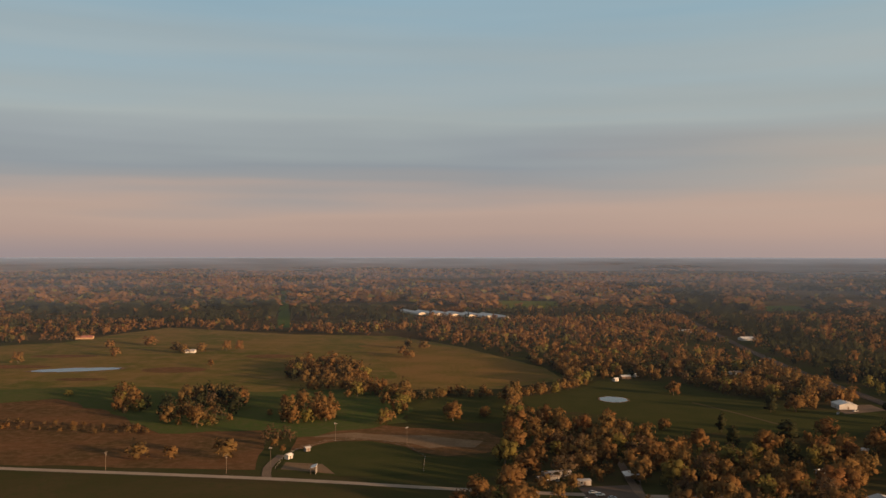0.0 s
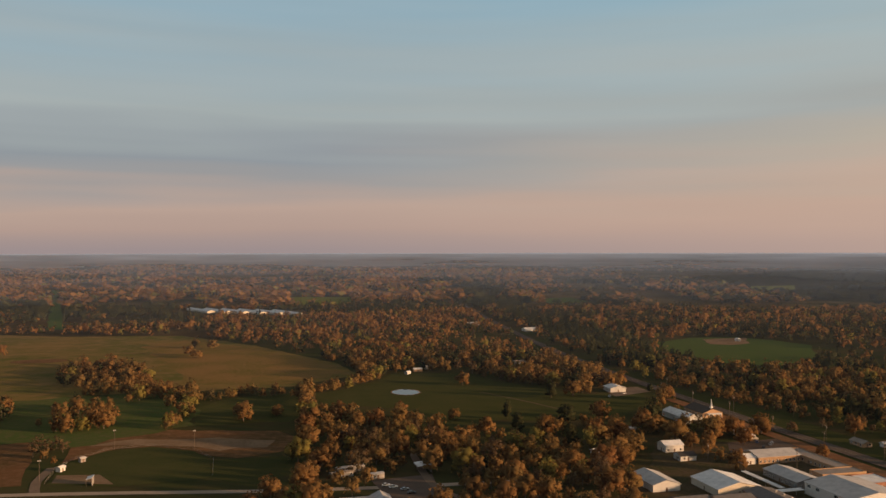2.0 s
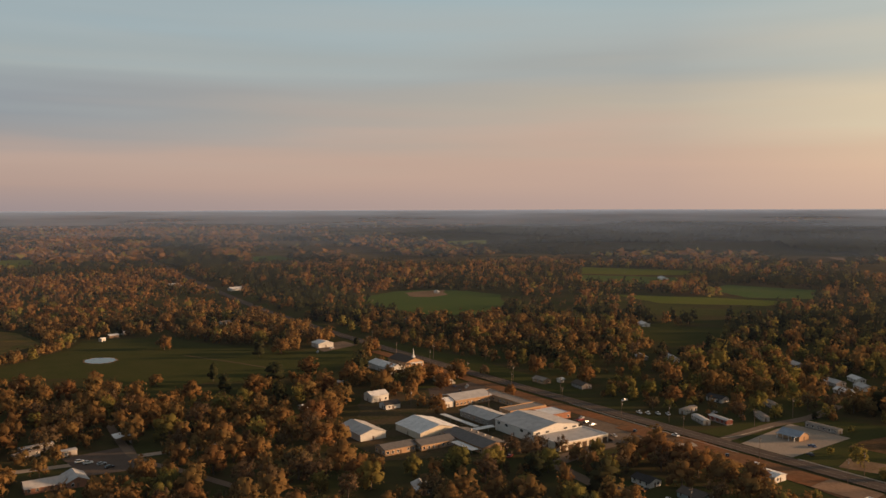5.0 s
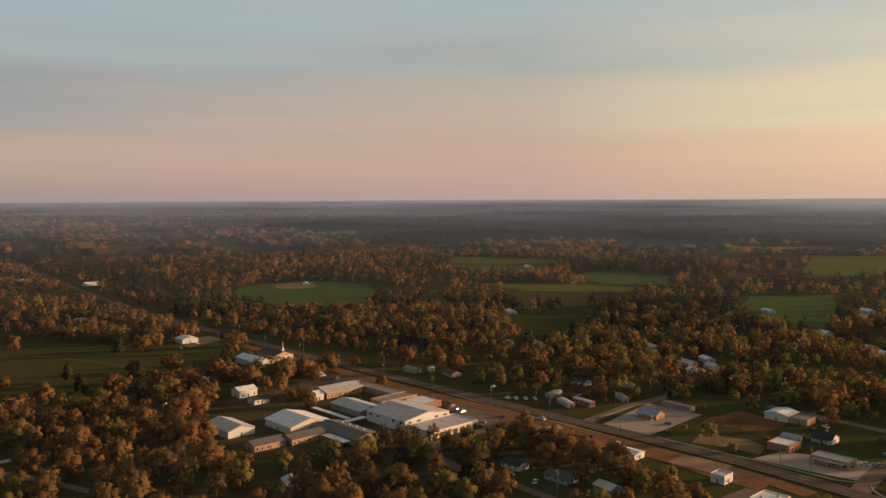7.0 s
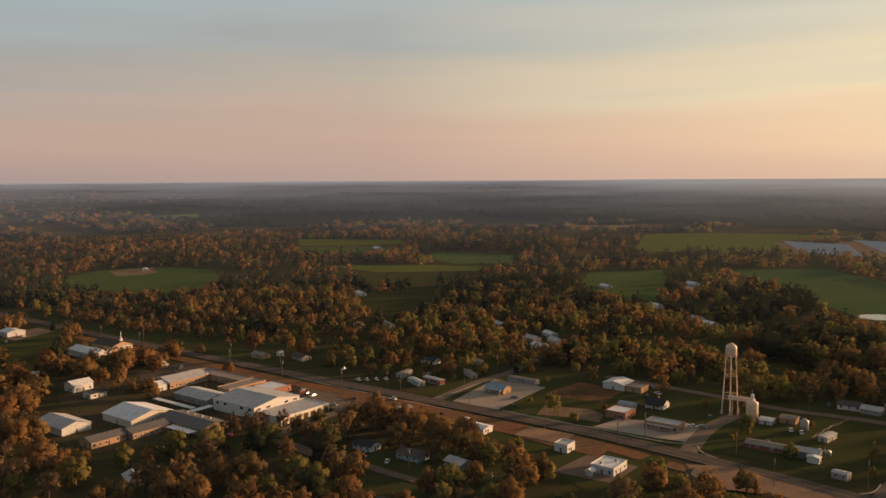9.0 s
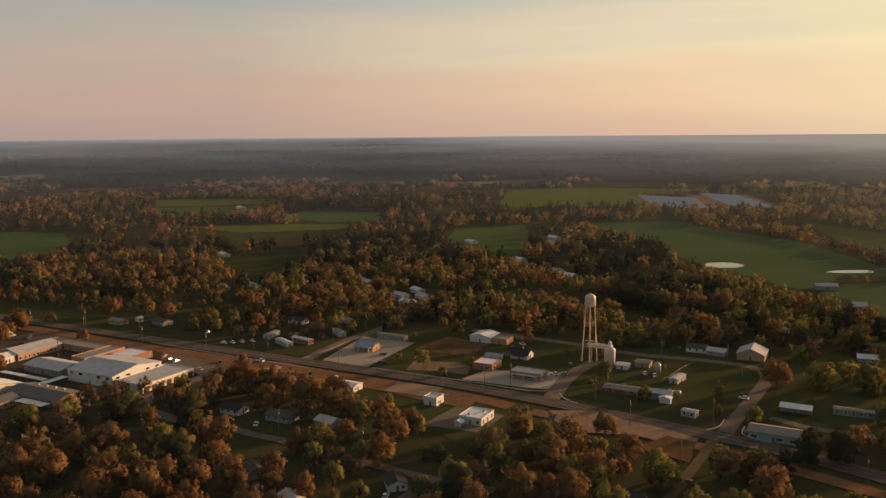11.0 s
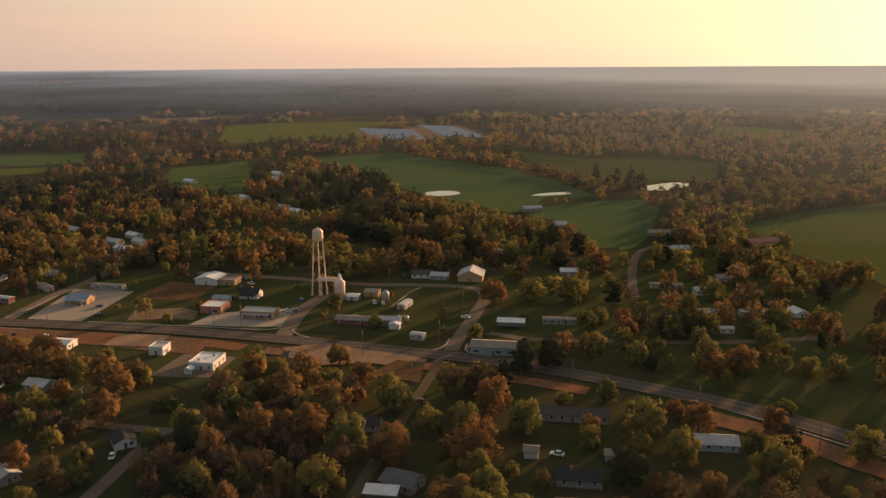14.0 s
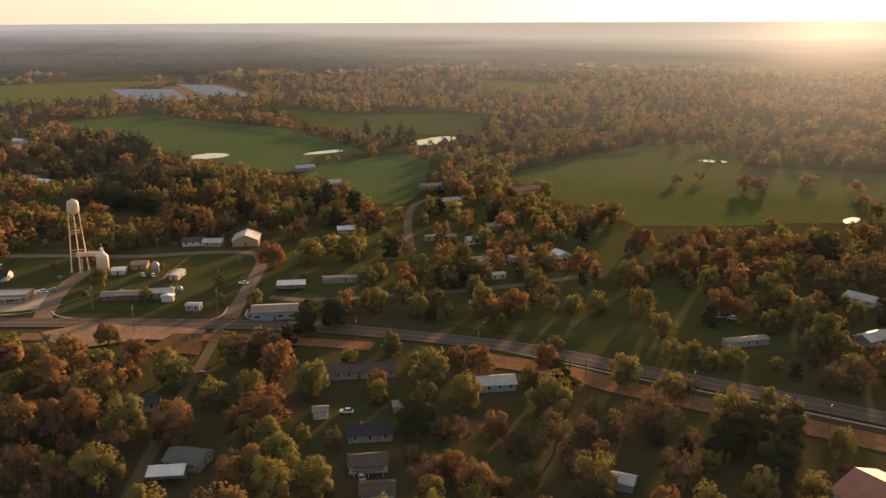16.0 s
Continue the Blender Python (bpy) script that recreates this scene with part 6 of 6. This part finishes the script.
# trees that can be told apart: place and radius of the crown
for name, spots in (
    ("russet", [(418, -266, 8.0), (400, -218, 9.0), (395, -201, 9.0), (363, -181, 9.0), (566, -279, 7.2), (418, -200, 9.0), (574, -272, 7.3), (378, -169, 9.0), (322, -143, 7.5), (424, -180, 9.0), (380, -151, 9.0), (425, -144, 9.0), (361, -119, 7.1), (516, -151, 4.9), (213, -59, 3.9), (393, -100, 5.7), (281, -59, 5.5), (333, -58, 7.2), (600, -86, 6.9), (330, -47, 7.1), (230, -32, 5.2), (277, -34, 6.7), (584, -64, 8.0), (197, -21, 6.6), (286, -27, 4.1), (374, -15, 6.1), (388, -15, 5.4), (497, -4, 9.0), (392, 19, 5.5), (419, 49, 8.7)]),
    ("russet", [(516, 62, 8.3), (242, 37, 9.0), (579, 101, 9.0), (208, 38, 9.0), (510, 100, 9.0), (568, 117, 9.0), (472, 101, 6.6), (611, 137, 9.0), (238, 62, 8.4), (298, 87, 6.6), (529, 164, 9.0), (590, 186, 9.0), (319, 102, 6.3), (272, 92, 9.0), (304, 111, 6.8), (250, 92, 7.7), (523, 198, 9.0), (270, 105, 6.6), (292, 115, 5.7), (279, 111, 7.8), (535, 215, 9.0), (251, 101, 6.5), (302, 132, 6.9), (244, 108, 8.3), (221, 120, 5.3), (291, 177, 4.6), (275, 176, 8.8), (253, 167, 6.8), (268, 192, 5.2), (303, 222, 8.3)]),
    ("russet", [(300, 235, 9.0), (217, 174, 5.1), (450, 362, 9.0), (301, 249, 8.6), (397, 333, 5.7), (304, 261, 8.9), (284, 244, 7.5), (402, 352, 7.0), (303, 274, 9.0), (293, 281, 8.9), (222, 218, 7.0), (239, 237, 4.5), (398, 424, 7.6), (407, 452, 6.6), (394, 471, 6.7), (332, 423, 4.7), (203, 260, 4.5), (337, 489, 9.0), (308, 464, 7.3), (269, 413, 6.5), (315, 489, 9.0), (303, 488, 7.5), (286, 469, 6.0), (272, 465, 5.9), (270, 481, 9.0), (338, 616, 9.0), (274, 510, 7.6), (173, 332, 6.7), (278, 539, 6.6), (264, 516, 7.6)]),
    ("russet", [(174, 350, 8.7), (191, 388, 8.6), (211, 435, 9.0), (241, 499, 6.0), (180, 385, 9.0), (198, 430, 9.0), (255, 560, 9.0), (227, 505, 7.3), (273, 652, 9.0), (178, 431, 9.0), (161, 420, 6.0), (147, 384, 7.3), (197, 519, 8.5), (137, 388, 8.2), (141, 416, 9.0), (123, 375, 7.9), (160, 528, 7.2), (105, 350, 7.4), (115, 397, 6.4), (103, 375, 5.2), (199, 729, 7.4), (131, 490, 6.7), (153, 582, 5.3), (93, 378, 7.8), (120, 491, 8.9), (110, 464, 6.3), (119, 562, 7.5), (108, 533, 7.1), (118, 605, 6.1), (94, 485, 7.6)]),
    ("russet", [(96, 574, 7.6), (81, 570, 7.6), (72, 600, 9.0), (54, 460, 6.1), (59, 546, 8.4), (53, 493, 6.5), (46, 467, 9.0), (44, 522, 9.0), (46, 565, 7.4), (34, 429, 9.0), (54, 696, 7.6), (23, 403, 6.3), (31, 627, 5.5), (17, 420, 7.5), (8, 400, 6.2), (7, 615, 9.0)]),
    ("spring", [(482, -315, 6.6), (334, -209, 9.0), (280, -170, 5.5), (288, -168, 7.2), (187, -107, 5.0), (305, -168, 7.4), (227, -122, 5.1), (325, -171, 6.9), (302, -154, 5.6), (240, -122, 4.0), (272, -125, 5.1), (271, -116, 5.0), (205, -86, 3.9), (280, -113, 4.4), (604, -234, 5.2), (278, -105, 5.0), (302, -110, 6.1), (326, -110, 7.3), (370, -119, 7.3), (489, -148, 8.8), (333, -93, 5.7), (197, -52, 6.8), (334, -83, 5.7), (472, -113, 5.6), (439, -102, 6.3), (295, -66, 3.6), (570, -126, 6.0), (337, -74, 4.9), (511, -111, 6.0), (398, -86, 6.6)]),
    ("spring", [(413, -82, 6.8), (381, -72, 5.4), (265, -50, 4.6), (202, -36, 4.2), (582, -103, 4.1), (441, -62, 7.2), (488, -59, 6.8), (402, -47, 4.7), (262, -28, 4.5), (353, -27, 5.0), (403, -24, 5.6), (257, -14, 4.4), (384, 2, 5.4), (429, 10, 8.9), (508, 23, 7.0), (423, 29, 8.8), (514, 47, 8.3), (203, 20, 6.7), (230, 35, 6.3), (536, 84, 7.4), (270, 43, 5.3), (261, 55, 5.8), (277, 69, 7.5), (468, 131, 9.0), (457, 140, 8.7), (213, 77, 8.3), (311, 135, 6.1), (268, 150, 3.5), (266, 154, 3.1), (211, 129, 2.9)]),
    ("spring", [(255, 175, 4.9), (212, 150, 4.2), (283, 205, 4.7), (252, 193, 7.1), (228, 207, 4.2), (406, 374, 6.0), (403, 388, 6.1), (232, 224, 3.7), (384, 386, 4.8), (228, 240, 6.0), (227, 251, 6.8), (250, 292, 6.8), (210, 248, 5.1), (207, 254, 4.4), (220, 271, 6.3), (194, 272, 4.5), (217, 316, 7.7), (192, 281, 4.6), (172, 317, 7.2), (153, 327, 4.8), (273, 697, 8.1), (177, 481, 7.9), (163, 478, 9.0), (122, 443, 9.0), (90, 363, 5.0), (84, 365, 4.2), (36, 489, 9.0), (28, 392, 7.9)]),
    ("twig", [(295, -193, 6.7), (252, -160, 5.8), (358, -225, 8.9), (249, -149, 6.3), (360, -206, 8.7), (314, -149, 6.6), (217, -87, 4.1), (251, -100, 4.6), (196, -77, 5.9), (417, -158, 7.2), (204, -75, 4.4), (382, -139, 7.6), (227, -79, 8.9), (223, -67, 5.2), (225, -58, 4.6), (208, -50, 3.8), (219, -47, 7.3), (429, -76, 8.1), (219, -37, 5.6), (230, -21, 4.6), (387, -23, 5.4), (207, -10, 5.8), (393, 6, 4.6), (275, 23, 4.0), (297, 40, 7.8), (296, 51, 7.1), (523, 120, 9.0), (232, 77, 6.5), (241, 97, 6.6), (221, 98, 6.5)]),
    ("twig", [(275, 132, 7.6), (221, 109, 6.9), (250, 126, 7.0), (235, 152, 6.4), (241, 171, 5.4), (242, 179, 5.4), (210, 159, 5.5), (279, 221, 6.3), (204, 176, 4.9), (294, 264, 7.0), (198, 182, 6.2), (273, 271, 6.8), (256, 311, 7.1), (252, 321, 6.3), (218, 287, 4.8), (357, 484, 4.6), (219, 298, 7.4), (185, 290, 7.7), (184, 308, 7.2), (159, 313, 6.3), (155, 337, 6.6), (152, 347, 9.0), (135, 340, 7.4), (127, 349, 7.5), (143, 459, 8.5), (123, 425, 5.9), (113, 504, 5.7), (100, 548, 4.9), (83, 478, 6.4), (81, 512, 9.0)]),
    ("twig", [(65, 457, 9.0), (70, 518, 8.0)]),
    ("pine", [(394, -229, 9.0), (327, -190, 9.0), (260, -142, 2.9), (206, -110, 6.4), (196, -101, 6.7), (215, -105, 7.1), (212, -95, 6.4), (313, -134, 4.0), (448, -118, 4.8), (261, -59, 5.2), (502, -77, 4.7), (233, -9, 6.3), (424, -11, 5.9), (536, 7, 6.7), (540, 24, 6.2), (321, 28, 5.7), (553, 140, 9.0), (567, 158, 9.0), (233, 125, 6.7), (249, 257, 8.0), (221, 540, 8.9), (252, 648, 6.1), (186, 541, 5.0)]),
):
    for px, py, rad in spots:
        if cell_at(BUILT, px, py):
            continue
        h = rad * (2.5 if name == "pine" else 1.75) * (0.92 + 0.16 * ((px * 13 + py * 7) % 10) / 10)
        KNOWN[name].append((px, py, 0.0, min(h, 16.5 if name == "pine" else 14.0), rad, (px * 7 + py) % 6.28))
taken = np.array([r for rows in KNOWN.values() for r in rows])

sow(*scatter(150, 560, 5.2, 0.46), "near", 9.4)
sow(*scatter(150, 560, 9.0, 0.5), "near", 7.0, 0.55)
sow(*scatter(560, 950, 7.0, 0.64), "mid", 8.6)
sow(*scatter(560, 950, 12.0, 0.5), "mid", 7.5, 0.55)


def glades(x, y):
    """Below zero where the far woods open: clearings that grow with distance, to show as bands from the camera."""
    way, reach = np.arctan2(-x, y), np.log(np.hypot(x, y))
    return np.array([noise.noise(Vector((p * 7, q * 8, 5.5))) + 0.6 * noise.noise(Vector((p * 26, q * 22, 2.5))) for p, q in zip(way, reach)])


x, y = scatter(950, 1800, 9.4, 0.62)
ok = glades(x, y) > -0.42
sow(x[ok], y[ok], "far", 9.6)

x, y = scatter(1800, 4740, 21.0, 0.88)
fx, fy = unwarp(x, y)
ok = ~cell_at(OPEN, fx, fy) & (glades(fx, fy) > -0.2)
x, y = x[ok], y[ok]
k = kind_of(x, y)
for n, name in enumerate(NAMES):
    sel = k == n
    px, py = x[sel], y[sel]
    far_off = np.hypot(px, py)
    # heights shrink to suit the drawn-in distance
    h = rng.uniform(9, 15, len(px)) * np.clip(far_off / np.interp(far_off, DS, FLAT), 0.25, 1) ** 0.8
    for row in zip(px, py, rise(far_off), h, h * rng.uniform(0.7, 1.1, len(px)), rng.uniform(0, 6.28, len(px))):
        batches[(name, "tuft")].append(row)

# single trees and bushes in the open
for name, level, spots in (
    ("twig", "near", [(268, 318, 9, 4.5), (276, 312, 9, 4), (260, 314, 9, 5), (212, 300, 11, 6), (180, 326, 11, 6)]),
    ("spring", "near", [(284, 296, 10, 4.5), (228, 308, 11, 6), (236, 312, 10, 6), (222, 302, 9, 5), (252, 290, 11, 6), (196, 322, 10, 5)]),
    ("russet", "near", [(88, 472, 10, 6), (112, 458, 10, 6), (118, 436, 10, 6), (114, 414, 9, 5), (84, 458, 8, 5), (66, 432, 9, 5), (52, 438, 9, 6), (92, 388, 10, 6), (42, 410, 9, 6), (176, 332, 11, 6), (186, 338, 9, 5), (206, 318, 9, 5), (246, 316, 10, 6), (-182, 502, 11, 8), (-162, 500, 8, 5.5), (-130, 502, 12, 9), (330, 300, 9, 5), (258, 314, 9, 5), (325, 690, 12, 7), (270, 443, 11, 5.5), (279, 490, 12, 6), (314, 495, 12, 7), (326, 488, 11, 6), (338, 494, 10, 6), (233, 472, 12, 7), (226, 462, 12, 7), (240, 478, 11, 6), (295, 512, 12, 7), (303, 505, 11, 6), (295, 228, 11, 7), (292, 215, 12, 7), (294, 203, 11, 7), (300, 194, 10, 6), (308, 234, 9, 6), (314, 250, 9, 6), (322, 258, 8, 5), (300, 250, 10, 6), (282, 268, 11, 7), (264, 280, 11, 6), (272, 296, 10, 6), (315, 97, 10, 6), (302, 82, 11, 6), (308, 112, 9, 5), (270, 430, 9, 4)]),
    ("spring", "near", [(374, 216, 9, 4.5), (399, 127, 9, 5), (372, 100, 7, 4), (365, 200, 6, 3), (7, 632, 11, 8), (31, 636, 7, 5), (388, 226, 7, 4), (287, 170, 9, 4), (296, 176, 9, 4), (255, -106, 10, 6), (262, -82, 11, 7), (248, -92, 10, 6), (300, 96, 9, 5), (252, 296, 10, 5), (258, 324, 10, 5), (446, 19, 11, 7), (436, 12, 11, 6), (487, 3, 10, 6), (469, 44, 11, 6), (392, -4, 9, 5), (455, -10, 10, 6)]),
    ("pine", "near", [(329, 16, 15, 6.5), (336, 27, 12, 4.5), (325, 24, 13, 5.5), (190, 575, 15, 4), (343, 652, 8, 3.4), (576, 24, 15, 4.5), (568, 40, 13, 4), (216, -109, 13, 4.5), (217, -99, 14, 4.5), (212, -104, 13, 4.5), (220, -118, 13, 4.5), (210, -116, 12, 4), (378, -40, 14, 5), (374, -46, 13, 5), (380, -32, 11, 4)]),
    ("russet", "mid", [(-390, 1000, 12, 8), (-330, 1040, 14, 9), (-318, 1030, 13, 8), (-300, 1044, 13, 8), (-270, 1050, 14, 7), (-255, 1052, 14, 7), (-49, 1009, 13, 9), (-40, 985, 11, 8), (-25, 1071, 13, 9), (-45, 1085, 15, 6), (103, 919, 9, 6), (-430, 1085, 12, 8), (-250, 905, 8, 5), (-470, 930, 14, 8), (-390, 1120, 14, 12), (-520, 1190, 13, 9), (470, -240, 6, 5), (610, -255, 8, 6), (590, -330, 9, 9), (560, -350, 8, 9), (520, -330, 8, 8), (660, -330, 9, 9)]),
    ("twig", "mid", [(-116, 563, 9, 5), (-108, 549, 9, 5), (-105, 559, 9, 5), (-99, 546, 9, 5), (-114, 539, 9, 5)]),
    ("spring", "mid", [(600, -128, 9, 6), (575, -134, 8, 6), (-320, 720, 6, 5)]),
    ("pine", "mid", [(100, 955, 9, 6), (870, -30, 18, 6), (880, -45, 19, 6), (860, -55, 17, 5), (905, -10, 18, 6), (850, -48, 16, 5)]),
):
    for px, py, h, rad in spots:
        if np.any(np.hypot(taken[:, 0] - px, taken[:, 1] - py) < 0.8 * (taken[:, 4] + rad)):
            continue
        batches[(name, level)].append((px, py, 0.0, h, rad, (px * 7 + py) % 6.28))


def hedge(points, level, gap, kinds=("russet", "spring", "russet", "twig"), h=(6, 10)):
    line = smooth_line([Vector(p) for p in points], gap)
    for i, p in enumerate(line):
        hh = rng.uniform(*h)
        batches[(kinds[int(rng.integers(len(kinds)))], level)].append((p.x + rng.normal(0, 2.5), p.y + rng.normal(0, 2.5), 0.0, hh, hh * rng.uniform(0.4, 0.6), rng.uniform(0, 6.28)))


hedge([(-410, 600), (-300, 585), (-200, 570)], "mid", 3.5, ("russet", "twig"), (2.5, 5))
hedge([(-410, 615), (-300, 600), (-210, 585)], "mid", 4, ("twig", "russet"), (2.5, 5))
hedge([(1160, 250), (1100, 200), (1035, 130), (990, 80), (905, 33), (830, 2)], "far", 8, ("russet", "twig", "pine"), (8, 14))
hedge([(790, -14), (880, -24), (910, -60)], "far", 8, ("russet", "spring", "twig"), (6, 11))
hedge([(736, -64), (790, -50), (830, -90)], "far", 7, ("spring", "spring", "russet"), (6, 10))
hedge([(1000, 900), (930, 850), (840, 840)], "far", 9, ("russet", "spring", "pine"), (6, 11))
hedge([(60, 712), (52, 660), (50, 600)], "mid", 6, h=(6, 11))
hedge([(-51, 726), (-30, 707), (-10, 707), (8, 724), (35, 712), (59, 717), (89, 733), (129, 781)], "mid", 5, h=(6, 11))
hedge([(694, -357), (679, -380), (660, -394), (651, -417)], "mid", 11, ("twig", "russet", "pine"), (6, 11))
hedge([(767, -303), (758, -318), (743, -330), (715, -338)], "mid", 9, ("spring", "russet", "twig"), (7, 12))
hedge([(694, -138), (719, -171), (765, -217), (787, -263), (792, -287)], "mid", 10, ("russet", "pine", "spring", "twig"), (8, 13))
hedge([(617, -290), (607, -297), (597, -301)], "mid", 8, ("russet", "twig"), (6, 9))
hedge([(-42, 600), (-34, 640), (-34, 700)], "mid", 7, h=(7, 11))


def leafy_bulk(name, level, rows, material, label):
    """Many trees in one mesh: crowns, and trunks where they are near enough."""
    rows = np.array(rows)
    shapes, softs = zip(*(crown(name, level, 100 + v) for v in range(VARIANTS)))
    which = rng.integers(0, VARIANTS, len(rows))
    blocks, shades = [], []
    for v in range(VARIANTS):
        r = rows[which == v]
        if not len(r):
            continue
        c, s = np.cos(r[:, 5])[:, None, None], np.sin(r[:, 5])[:, None, None]
        q = shapes[v][None]
        px = (q[..., 0] * c - q[..., 1] * s) * r[:, 4, None, None] + r[:, 0, None, None]
        py = (q[..., 0] * s + q[..., 1] * c) * r[:, 4, None, None] + r[:, 1, None, None]
        pz = q[..., 2] * r[:, 3, None, None] + r[:, 2, None, None]
        blocks.append(np.stack([px, py, pz], -1).reshape(-1, 3))
        w = softs[v][None]
        shades.append(np.stack([w[..., 0] * c - w[..., 1] * s, w[..., 0] * s + w[..., 1] * c, w[..., 2] + 0 * c], -1).reshape(-1, 3))
    verts = np.concatenate(blocks)
    ob = bulk_mesh("woodland", verts, np.arange(len(verts)).reshape(-1, 3), material)
    if level != "tuft":
        rounded(ob, np.concatenate(shades))
    tagged(ob, label, "woodland", kind="stuff")


def trunks_bulk(rows):
    """Plain tapered trunks for the nearer woods."""
    rows = np.array(rows)
    n = 5
    a = np.arange(n) * 2 * math.pi / n
    r0, r1 = rows[:, 3] * 0.02, rows[:, 3] * 0.008
    low = np.stack([rows[:, 0, None] + r0[:, None] * np.cos(a), rows[:, 1, None] + r0[:, None] * np.sin(a), np.repeat(rows[:, 2, None] - 0.1, n, 1)], -1)
    top = np.stack([rows[:, 0, None] + r1[:, None] * np.cos(a), rows[:, 1, None] + r1[:, None] * np.sin(a), np.repeat((rows[:, 2] + rows[:, 3] * 0.7)[:, None], n, 1)], -1)
    verts = np.concatenate([low, top], 1).reshape(-1, 3)
    k = np.arange(n)
    one = np.stack([k, (k + 1) % n, n + (k + 1) % n, n + k], 1)
    quads = (np.arange(len(rows))[:, None, None] * 2 * n + one[None]).reshape(-1, 4)
    tagged(bulk_mesh("woodland_trunks", verts, quads, M_BARK), "thin brown trunks in the woods", "tree trunks", kind="stuff")


def plant(name, rows):
    """The trees that stand nearest the town, each a thing of its own."""
    spec = KINDS[name]
    models = []
    for v in range(2 * VARIANTS):
        q, soft = crown(name, "close" if v < VARIANTS else "near", 200 + v)
        q, soft = q.reshape(-1, 3) * np.array([5.0, 5.0, 12.0]), soft.reshape(-1, 3)
        cm = bulk_mesh("crown", q, np.arange(len(q)).reshape(-1, 3), spec["leaf"])
        rounded(cm, soft)
        tm = part("trunk", wood_shape(name, v), M_BARK, None)
        models.append((tm.data, cm.data))
        for o in (cm, tm):
            bpy.data.objects.remove(o)
    for i, (px, py, pz, h, rad, turn) in enumerate(rows):
        t, c = models[i % VARIANTS + (0 if i < CLOSE else VARIANTS)]
        base = new(spec["name"])
        base.matrix_world = Matrix.Translation((px, py, pz)) @ Matrix.Rotation(turn, 4, "Z") @ Matrix.Diagonal((rad / 5, rad / 5, h / 12, 1))
        tagged(base, spec["label"], "tree", name + " trees")
        for nm, data in (("trunk", t), ("crown", c)):
            o = new(nm, data)
            o.parent = base


def below(r):
    """True below the camera's view, where the woods need little detail."""
    return math.hypot(r[0], r[1]) < np.interp(-math.degrees(math.atan2(-r[0], r[1])), (0, 27, 48, 70, 84), (310, 275, 225, 185, 170))


stems = []
for name in NAMES:
    rows = sorted((r for r in batches[(name, "near")] if not below(r)), key=lambda r: r[0] ** 2 + r[1] ** 2)
    batches[(name, "far")] += [r for r in batches[(name, "near")] if below(r)]
    own = 300 - len(KNOWN[name])
    plant(name, sorted(KNOWN[name] + rows[:own], key=lambda r: r[0] ** 2 + r[1] ** 2))
    rest = rows[own:]
    if rest:
        leafy_bulk(name, "mid", rest + batches[(name, "mid")], KINDS[name]["leaf"], KINDS[name]["label"].replace("tree", "trees") + " in a wood")
    elif batches[(name, "mid")]:
        leafy_bulk(name, "mid", batches[(name, "mid")], KINDS[name]["leaf"], KINDS[name]["label"].replace("tree", "trees") + " in a wood")
    stems += rest + batches[(name, "mid")]
    for level in ("far", "tuft"):
        if batches[(name, level)]:
            leafy_bulk(name, level, batches[(name, level)], KINDS[name]["leaf"], "far woods of " + KINDS[name]["label"].replace("tree", "trees"))
trunks_bulk(stems)
